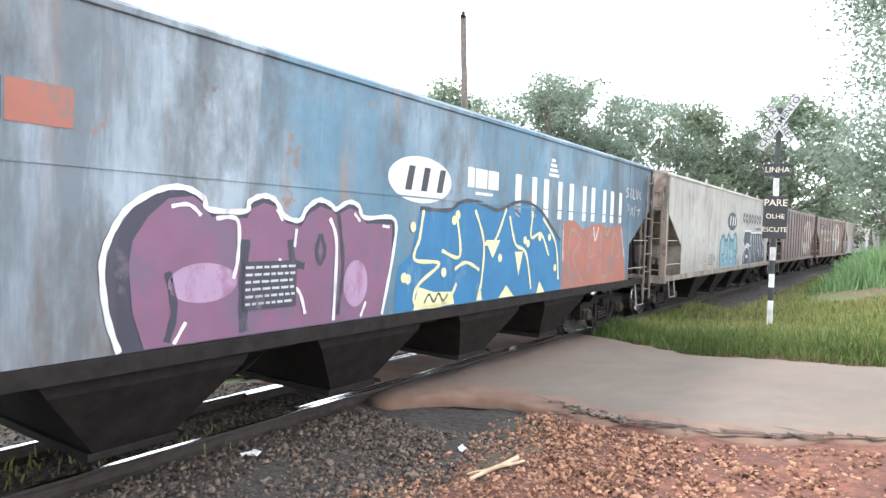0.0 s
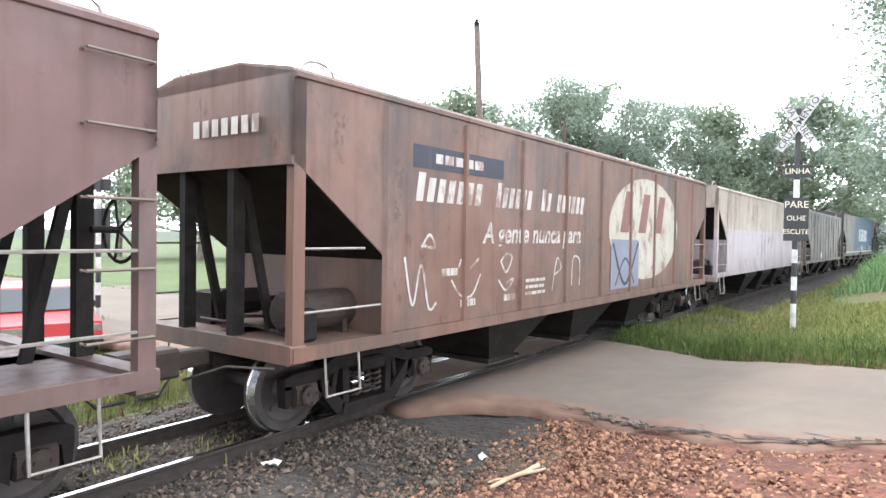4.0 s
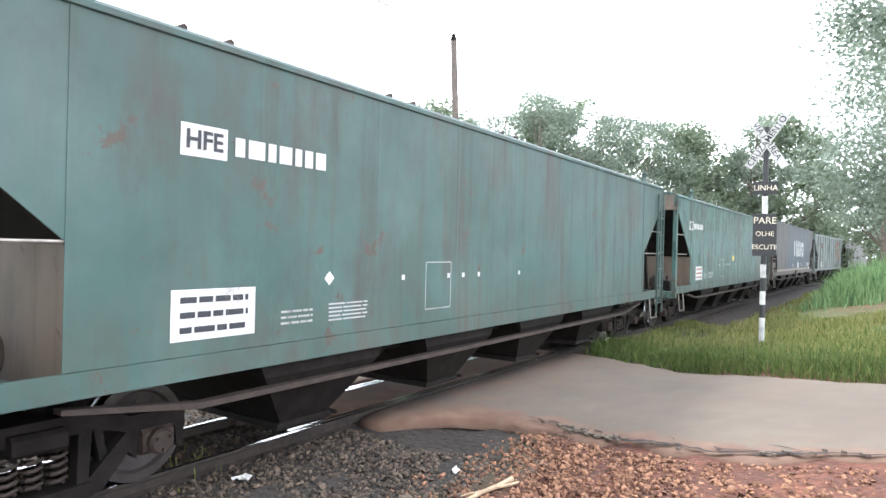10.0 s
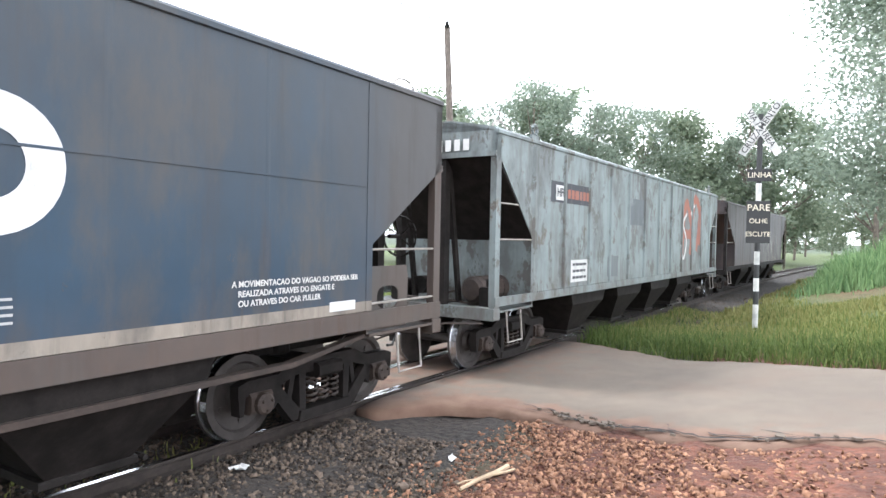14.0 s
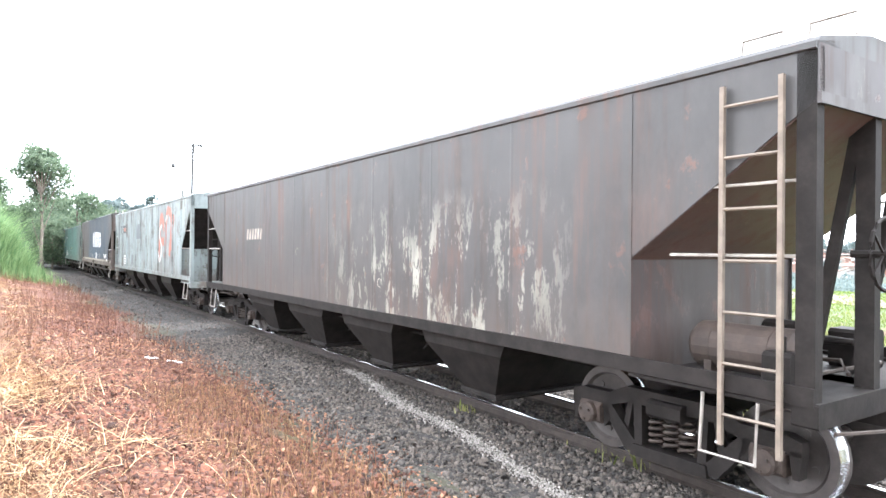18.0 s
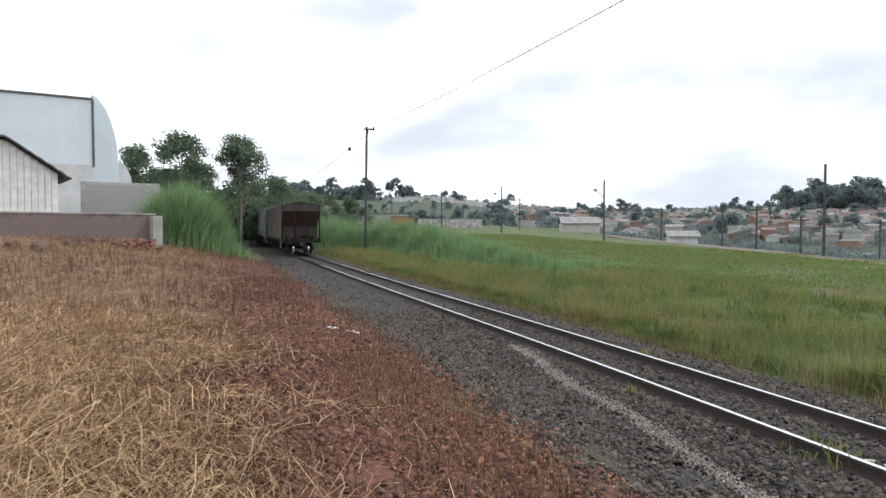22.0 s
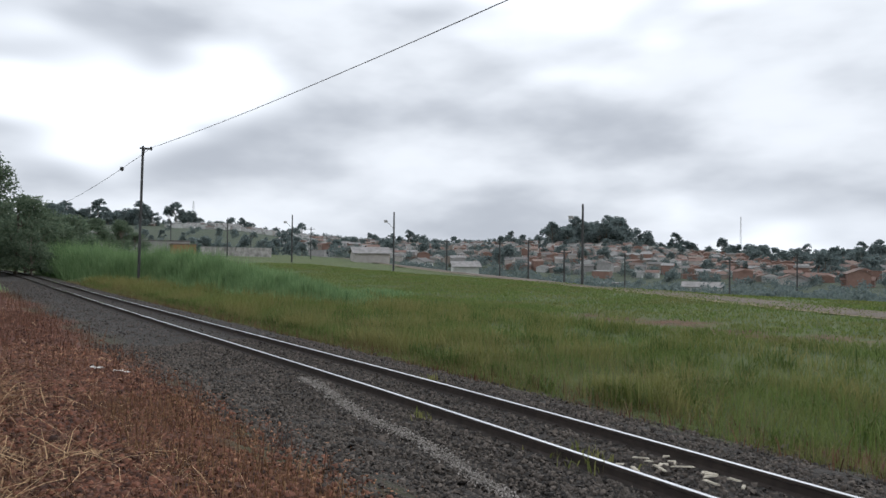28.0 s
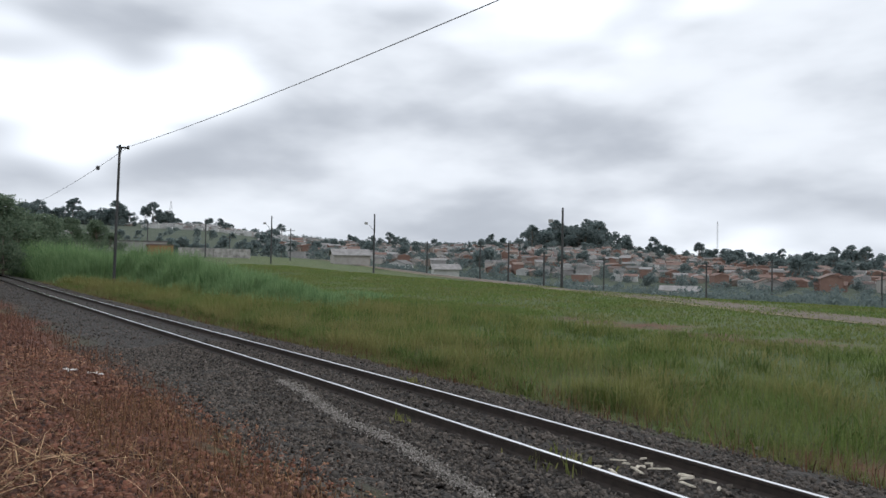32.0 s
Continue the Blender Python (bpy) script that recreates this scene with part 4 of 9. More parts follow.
    for k in range(nh - 1):
        c = (k + 1 - nh / 2) * pitch
        rd = MB()
        rd.tube([(c - 0.5, -0.9, 0.86), (c + 0.7, -0.85, 0.84)], 0.018, 5)
        rd.tube([(c + 0.12, -0.88, 0.86), (c - 0.12, -0.86, 0.70), (c - 0.3, -0.8, 0.62)], 0.016, 5)
        part("brake_rod", rd, M["steel_dark"], w)
    n = max(2, sp.rings)
    for k in range(n):
        xx = -Lh + 0.5 + (sp.L - 1.0) * k / (n - 1)
        rr = MB()
        big = 0.22 if sp.rings < 5 else 0.11
        pts = [(xx + big * math.cos(a), -hw + 0.25, zt + 0.03 + 0.13 * math.sin(a)) for a in np.linspace(0, math.pi, 7)]
        if sp.rings == 4:
            xx = (-1 if k < 2 else 1) * (Lh - (0.0 if k in (0, 3) else 0.52))
            pts = [(xx + a, -hw + b, zt + c) for a, b, c in ((-0.16, 0.2, -0.02), (-0.16, 0.22, 0.15), (0.16, 0.22, 0.15), (0.16, 0.2, -0.02))]
        rr.tube(pts, 0.016 if sp.rings < 5 else 0.024, 5)
        part("roof_grab", rr, M["handrail"] if sp.rings < 5 else sp.paint, w)
    if sp.plates:
        for e in (-1, 1):
            for d in (-1, 1):
                x0, x1 = Lh * e - e * (bay - 0.02), Lh * e - e * 0.62
                mid, half = (x0 + x1) / 2, abs(x1 - x0) / 2
                ring = np.linspace(0, 2 * math.pi, 24, endpoint=False)
                hole = [(mid + half * 0.52 * math.copysign(abs(math.cos(a)) ** 0.7, math.cos(a)), 1.40 + 0.13 * math.copysign(abs(math.sin(a)) ** 0.7, math.sin(a))) for a in ring]
                edge = []
                for a in ring:
                    q = min(half / max(1e-6, abs(math.cos(a))), 0.36 / max(1e-6, abs(math.sin(a))))
                    edge.append((mid + q * math.cos(a), 1.40 + q * math.sin(a)))
                mb = MB()
                n = len(ring)
                y0, y1 = d * (hw - 0.06), d * (hw - 0.075)
                mb.add([(x, y0, z) for x, z in hole] + [(x, y0, z) for x, z in edge] + [(x, y1, z) for x, z in hole] + [(x, y1, z) for x, z in edge],
                       [(i, (i + 1) % n, n + (i + 1) % n, n + i) for i in range(n)] + [(2 * n + i, 2 * n + (i + 1) % n, 3 * n + (i + 1) % n, 3 * n + i) for i in range(n)] + [(i, (i + 1) % n, 2 * n + (i + 1) % n, 2 * n + i) for i in range(n)] + [(n + i, n + (i + 1) % n, 3 * n + (i + 1) % n, 3 * n + i) for i in range(n)])
                part("end_plate", mb, sp.end, w, "dirty steel end plate with an oval hole")
    for e in (-1, 1) if sp.eyes else ():
        x = e * (Lh - bay)
        mb = MB()
        mb.tube([(x + 0.085 * math.cos(a), -hw + 0.03, zt + 0.11 + 0.085 * math.sin(a)) for a in np.linspace(-1.2, 4.34, 15)], 0.03, 6)
        mb.box(x - 0.14, x + 0.14, -hw + 0.01, -hw + 0.05, zt - 0.08, zt + 0.03)
        part("lifting_eye", mb, sp.paint, w)
    for k in range(sp.latches):
        x = -Lh + bay + 0.5 + (sp.L - 2 * bay - 1.0) * (k // 2 + (0.12 if k % 2 else -0.05) + 0.2) / max(1, sp.latches // 2 - 0.5)
        part("hatch_latch", MB().prism([(x - 0.035, zt - 0.03), (x + 0.035, zt - 0.03), (x + 0.03, zt + 0.035), (x, zt + 0.055), (x - 0.03, zt + 0.035)], -hw + 0.10, -hw + 0.17, axis="y"), M["steel_brown"], w)
    for k in range(5):
        hat = MB()
        xx = -Lh + sp.L * (k + 0.5) / 5
        hat.box(xx - 1.15, xx + 1.15, -0.42, 0.42, zt + 0.13, zt + 0.20, bev=0.03)
        part("roof_hatch", hat, sp.trim, w)
    for where, dark in sp.ladders:
        e = 1 if where.startswith("rear") else -1
        x = e * Lh
        mt = M["ladder"] if dark else sp.paint
        if where.endswith("rungs"):
            for k in range(5):
                z = 1.32 + k * 0.50
                part("grab_rung", MB().tube([(x - e * 0.55, -hw, z), (x - e * 0.55, -hw - 0.07, z), (x - e * 0.06, -hw - 0.07, z), (x - e * 0.06, -hw, z)], 0.013, 5), mt, w)
            continue
        if where.endswith("side"):
            stiles, rungs = ladder(x - e * sp.lad, -hw - 0.05, 0.62, zt - 0.25, "x", 7, 0.46)
        else:
            stiles, rungs = ladder(x + e * 0.06, -hw + 0.36, 0.98, zt - 0.35, "y", 6, 0.5)
        first = part("ladder", stiles[0], mt, w, "steel end ladder")
        part("stile", stiles[1], mt, first)
        for rg in rungs:
            part("rung", rg, mt, first)
    wheels = add_bogie(w, -Lh + BOGIE_IN) + add_bogie(w, Lh - BOGIE_IN)
    return w, wheels


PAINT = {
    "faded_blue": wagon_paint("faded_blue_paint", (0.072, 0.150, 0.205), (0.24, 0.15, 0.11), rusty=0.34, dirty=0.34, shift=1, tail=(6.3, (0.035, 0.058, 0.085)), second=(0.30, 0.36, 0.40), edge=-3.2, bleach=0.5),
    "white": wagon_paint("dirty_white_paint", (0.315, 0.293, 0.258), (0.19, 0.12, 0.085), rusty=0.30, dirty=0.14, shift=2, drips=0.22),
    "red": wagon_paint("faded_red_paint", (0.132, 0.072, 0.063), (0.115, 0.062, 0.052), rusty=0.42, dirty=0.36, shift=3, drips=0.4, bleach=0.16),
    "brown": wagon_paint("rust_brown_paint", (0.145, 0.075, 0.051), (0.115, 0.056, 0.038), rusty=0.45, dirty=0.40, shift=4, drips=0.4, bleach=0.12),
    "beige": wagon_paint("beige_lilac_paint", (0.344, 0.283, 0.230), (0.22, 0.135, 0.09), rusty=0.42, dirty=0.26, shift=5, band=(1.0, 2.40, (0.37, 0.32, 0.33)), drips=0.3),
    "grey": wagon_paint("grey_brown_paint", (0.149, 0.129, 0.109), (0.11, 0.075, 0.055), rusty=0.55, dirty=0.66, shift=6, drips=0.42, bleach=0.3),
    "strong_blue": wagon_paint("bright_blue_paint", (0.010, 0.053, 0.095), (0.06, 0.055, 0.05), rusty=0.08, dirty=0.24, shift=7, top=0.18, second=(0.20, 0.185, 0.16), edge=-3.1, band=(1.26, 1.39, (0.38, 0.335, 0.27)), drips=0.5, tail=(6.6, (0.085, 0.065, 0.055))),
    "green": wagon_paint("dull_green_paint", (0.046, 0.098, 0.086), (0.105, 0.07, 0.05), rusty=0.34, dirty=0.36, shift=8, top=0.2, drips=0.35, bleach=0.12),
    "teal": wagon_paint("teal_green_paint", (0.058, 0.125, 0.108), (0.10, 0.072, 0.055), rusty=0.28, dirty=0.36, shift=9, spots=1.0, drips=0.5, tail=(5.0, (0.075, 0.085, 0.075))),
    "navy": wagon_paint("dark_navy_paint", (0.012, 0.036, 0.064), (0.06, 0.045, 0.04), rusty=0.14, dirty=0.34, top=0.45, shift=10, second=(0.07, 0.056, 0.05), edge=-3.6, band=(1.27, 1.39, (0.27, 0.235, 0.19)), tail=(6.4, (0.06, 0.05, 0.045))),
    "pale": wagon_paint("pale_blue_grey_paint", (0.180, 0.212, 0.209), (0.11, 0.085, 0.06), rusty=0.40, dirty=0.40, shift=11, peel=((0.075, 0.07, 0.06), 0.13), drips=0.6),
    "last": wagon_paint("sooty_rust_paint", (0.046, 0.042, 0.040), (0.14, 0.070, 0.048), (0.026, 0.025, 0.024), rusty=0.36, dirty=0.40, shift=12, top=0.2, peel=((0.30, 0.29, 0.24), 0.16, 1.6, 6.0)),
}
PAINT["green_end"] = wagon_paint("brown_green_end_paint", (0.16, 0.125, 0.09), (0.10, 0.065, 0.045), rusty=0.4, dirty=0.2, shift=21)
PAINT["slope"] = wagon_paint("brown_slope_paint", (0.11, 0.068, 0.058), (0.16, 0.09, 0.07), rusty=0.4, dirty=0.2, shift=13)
# brown end of the last wagon, its colour deepened for shade of the trees
PAINT["shaded_end"] = wagon_paint("shaded_brown_end_paint", (0.030, 0.021, 0.020), (0.075, 0.036, 0.028), rusty=0.5, dirty=0.3, shift=18)
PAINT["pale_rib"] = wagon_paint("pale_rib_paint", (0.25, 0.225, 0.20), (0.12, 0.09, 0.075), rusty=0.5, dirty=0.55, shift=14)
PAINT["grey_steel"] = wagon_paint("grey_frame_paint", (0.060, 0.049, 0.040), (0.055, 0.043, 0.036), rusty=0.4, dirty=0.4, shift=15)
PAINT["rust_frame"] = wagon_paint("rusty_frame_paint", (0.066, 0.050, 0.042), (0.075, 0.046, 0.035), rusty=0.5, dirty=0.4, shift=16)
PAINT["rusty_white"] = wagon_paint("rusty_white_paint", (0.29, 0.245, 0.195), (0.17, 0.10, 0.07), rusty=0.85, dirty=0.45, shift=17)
DARK = M["steel_dark"]
SPECS = [
    Spec(-1.5, 16.6, PAINT["faded_blue"], "faded blue covered hopper wagon with purple and blue graffiti", seam=True, zt=3.65, cut=2.72, bay=1.5, zb=1.84, trim=DARK, ladders=(("rear_side", True),), shift=-0.225),
    Spec(16.4, 16.1, PAINT["white"], "dirty white covered hopper wagon with dark lettering and graffiti", zt=3.67, zs=1.07, cut=2.72, bay=1.42, zb=1.80, trim=PAINT["rusty_white"], end=PAINT["rusty_white"], slope=PAINT["rusty_white"], rings=8, ladders=(("rear_rungs", True), ("front_end", True)), shift=-0.85),
    Spec(33.75, 13.75, PAINT["red"], "faded red ribbed hopper wagon with a pale oval mark", ribs=13, zs=1.07, cut=2.72, bay=1.41, zb=1.78, hoppers=3, latches=8, ladders=(("rear_rungs", True),)),
    Spec(48.85, 14.15, PAINT["brown"], "rust brown ribbed hopper wagon with white lettering and scribbles", ribs=9, zs=1.04, cut=2.74, bay=1.3, zb=1.82, hoppers=3),
    Spec(64.3, 15.3, PAINT["beige"], "beige and lilac hopper wagon with peeling paint", seam=True, zs=1.14, cut=3.02, bay=1.12, zb=2.08, hoppers=3, ladders=(("rear_side", True),), shift=-0.15),
    Spec(80.75, 13.4, PAINT["grey"], "grimy grey ribbed hopper wagon with a dark word mark", ribs=11, zs=1.09, cut=2.78, bay=1.5, zb=1.73, hoppers=3, zt=3.62, rib_paint=PAINT["pale_rib"], ladders=(("rear_rungs", True),), shift=-0.3),
    Spec(95.4, 16.15, PAINT["strong_blue"], "bright blue and grey hopper wagon with large white letters", seam=True, zt=3.92, zs=1.27, cut=2.98, bay=1.45, zb=2.0, fish=0.06, trim=PAINT["grey_steel"], end=PAINT["grey_steel"], ladders=(("front_end", True),), plates=True, shift=-0.12),
    Spec(112.8, 15.95, PAINT["green"], "dull green covered hopper wagon with white plates", zt=3.79, zs=1.19, cut=3.30, bay=1.52, zb=2.06, fish=0.05, trim=PAINT["green"], end=PAINT["green_end"], ladders=(("rear_side", False),), eyes=True, latches=10, shift=-0.17),
    Spec(130.15, 16.1, PAINT["teal"], "teal green hopper wagon with rust spots and a yellow label", zt=3.74, zs=1.20, cut=3.30, bay=1.55, zb=2.0, fish=0.05, trim=PAINT["teal"], end=PAINT["green_end"], ladders=(("rear_side", False),), eyes=True, latches=10, shift=-0.12),
    Spec(147.55, 16.2, PAINT["navy"], "sooty dark blue hopper wagon with large white letters", seam=True, zt=3.87, zs=1.28, cut=2.95, bay=1.42, zb=1.98, fish=0.06, trim=PAINT["rust_frame"], end=PAINT["rust_frame"], ladders=(("front_end", True),), plates=True, shift=-0.07),
    Spec(165.2, 15.7, PAINT["pale"], "pale blue-grey hopper wagon with flaking paint", ribs=12, zt=3.74, zs=1.23, cut=3.32, bay=1.28, zb=2.06, trim=PAINT["pale"], eyes=True, shift=-0.15),
    Spec(182.7, 16.4, PAINT["last"], "sooty rust-brown hopper wagon, the last of the train", zt=3.63, zs=1.17, cut=3.16, bay=1.62, zb=2.03, lad=0.45, trim=DARK, ladders=(("rear_side", True),), slope=PAINT["slope"], rings=4, end=PAINT["shaded_end"], gear=1),
]
TRAIN = [(sp, *build_wagon(sp)) for sp in SPECS]


def wagon_pose(sp, t):
    """A wagon stands on its two bogies."""
    mid = sp.front + sp.L / 2 - SPEED * t
    a, b = (on_track(mid + e * (sp.L / 2 - BOGIE_IN)) for e in (-1, 1))
    return pose((a[0] + b[0]) / 2, (a[1] + b[1]) / 2, 0, 0, 0, math.degrees(math.atan2(b[1] - a[1], b[0] - a[0])))


def motions():
    for sp, w, wheels in TRAIN:
        walk(w, [(t, wagon_pose(sp, t)) for t in np.arange(0, 32.01, 1.0)])
        mid = sp.front + sp.L / 2
        for ws in wheels:
            bx = ws.parent.matrix_local.translation.x
            home = ws.matrix_local.copy()
            x0 = home.translation.x
            t0, t1 = max(0.0, (mid + bx - 26) / SPEED), min(32.0, (mid + bx + 34) / SPEED)
            rows = []
            if t0 > 0:
                rows.append((0.0, 0.0))
            k0, k1 = int(t0 * FPS), int(t1 * FPS)
            for k in range(k0, k1 + 1):
                t = k / FPS
                rows.append((t, -(t - k0 / FPS) * SPEED / WHEEL_R))
            if k1 / FPS < 31.9:
                rows.append((32.0, rows[-1][1]))
            if len(rows) < 2:
                rows = [(0.0, 0.0), (32.0, 0.0)]
            walk(ws, [(t, Matrix.Translation((x0, 0, WHEEL_R)) @ Matrix.Rotation(a, 4, "Y")) for t, a in rows])


# ------------------------------------------------------------------ plants
def ground_at(x, y):
    return float(height(x, y))


# gum and olive leaves lightened past leaf green to carry the pale glare
M["hazed_gum_leaf"] = leafy("hazed_gum_leaves", (0.16, 0.20, 0.155), (0.30, 0.345, 0.27), 0.6, 0.65)
M["hazed_olive_leaf"] = leafy("hazed_olive_leaves", (0.13, 0.165, 0.11), (0.26, 0.30, 0.21), 0.6, 0.55)
M["dark_leaf"] = leafy("dark_leaves", (0.085, 0.125, 0.085), (0.19, 0.235, 0.155), 0.6, 0.5)
M["cane_leaf"] = leafy("cane_leaves", (0.11, 0.19, 0.085), (0.27, 0.38, 0.18), 0.6, 0.5)
M["verge_leaf"] = leafy("verge_grass", (0.050, 0.082, 0.022), (0.135, 0.175, 0.052), 0.6, 0.4)
M["grass_leaf"] = leafy("green_grass", (0.090, 0.145, 0.036), (0.195, 0.245, 0.078), 0.6, 0.45, (0.225, 0.195, 0.085))
M["lush_leaf"] = leafy("lush_grass", (0.12, 0.145, 0.038), (0.25, 0.25, 0.095), 0.6, 0.4, (0.33, 0.27, 0.12))
M["straw_leaf"] = leafy("straw", (0.20, 0.115, 0.06), (0.68, 0.49, 0.29), 0.7, 0.15)
M["tuft_leaf"] = leafy("brown_straw", (0.12, 0.06, 0.035), (0.30, 0.19, 0.10), 0.7, 0.15)
M["seed_leaf"] = leafy("seeding_grass", (0.12, 0.10, 0.045), (0.27, 0.215, 0.105), 0.7, 0.2)
M["weed_leaf"] = leafy("dead_weeds", (0.065, 0.033, 0.024), (0.19, 0.10, 0.065), 0.8, 0.1)


def leaf_mesh(name, centres, sizes, mat, seed, long=1.6, droop=0.0):
    """Single leaves (bent quads) at the given places, turned every way."""
    rnd = np.random.RandomState(seed)
    n = len(centres)
    a, b = rnd.uniform(0, 2 * np.pi, n), np.arcsin(rnd.uniform(-1, 1, n)) * (1 - droop) - droop * 1.1
    u = np.stack([np.cos(a) * np.cos(b), np.sin(a) * np.cos(b), np.sin(b)], 1)
    t = rnd.normal(size=(n, 3))
    w = np.cross(u, t)
    w /= np.linalg.norm(w, axis=1)[:, None] + 1e-9
    s = np.asarray(sizes).reshape(-1, 1)
    p = np.asarray(centres)
    v = np.stack([p - u * s * long * 0.5, p + w * s * 0.42, p + u * s * long * 0.5, p - w * s * 0.42], 1).reshape(-1, 3)
    f = np.arange(4 * n).reshape(n, 4)
    return big_mesh(name, v, f, mat)


def make_tree(name, label, H, R, mat, seed, leaves=3000, leaf=0.28, bare=0.35, shape=1.0, trunk_r=0.22, clumps=34, group=""):
    """A tapered trunk with limbs and a broken crown of leaf clumps."""
    rnd = random.Random(seed)
    tr = thing(name, label, "tree", group)
    mb = MB()
    lean = (rnd.uniform(-0.4, 0.4), rnd.uniform(-0.4, 0.4))
    spine = [(lean[0] * (k / 6) ** 1.5 + rnd.uniform(-0.08, 0.08), lean[1] * (k / 6) ** 1.5 + rnd.uniform(-0.08, 0.08), H * 0.92 * k / 6 - (0.3 if k == 0 else 0)) for k in range(7)]
    mb.tube(spine, trunk_r, 8, r1=0.04)
    ends = []
    for k in range(clumps):
        z = H * (bare + (1 - bare) * rnd.random() ** 0.8)
        q = (z / H - bare) / (1 - bare)
        wide = R * (math.sin(math.pi * min(0.97, 0.18 + 0.78 * q)) ** 0.7) * shape
        a = rnd.uniform(0, 2 * math.pi)
        rr = wide * rnd.uniform(0.35, 1.0)
        j = min(6, max(1, int(z / H * 6) - 1))
        p0 = Vector(spine[j])
        p2 = Vector((p0.x + rr * math.cos(a), p0.y + rr * math.sin(a), z))
        p1 = (p0 + p2) / 2 + Vector((0, 0, -0.08 * rr))
        ends.append((p2, rnd.uniform(0.5, 1.0)))
        if k < 16:
            mb.tube([p0, p1, p2], trunk_r * 0.32, 5, r1=0.02)
    part("trunk", mb, M["bark"], tr)
    g = np.random.RandomState(seed + 7)
    per = max(8, leaves // clumps)
    cs, ss = [], []
    for p, q in ends:
        rad = R * 0.245 * (0.6 + 0.7 * q)
        d = np.clip(g.normal(size=(per, 3)), -1.7, 1.7) * [rad * 0.62, rad * 0.62, rad * 0.42]
        cs.append(np.array(p) + d)
        ss.append(g.uniform(0.6, 1.3, per) * leaf)
    part("crown", leaf_mesh("crown", np.concatenate(cs), np.concatenate(ss), mat, seed, 1.7, 0.25), None, tr)
    return tr


def placed(ob, x, y, z, turn, scale):
    c = copy_thing(ob, pose(x, y, z, 0, 0, turn))
    c.scale = (scale, scale, scale)
    return c


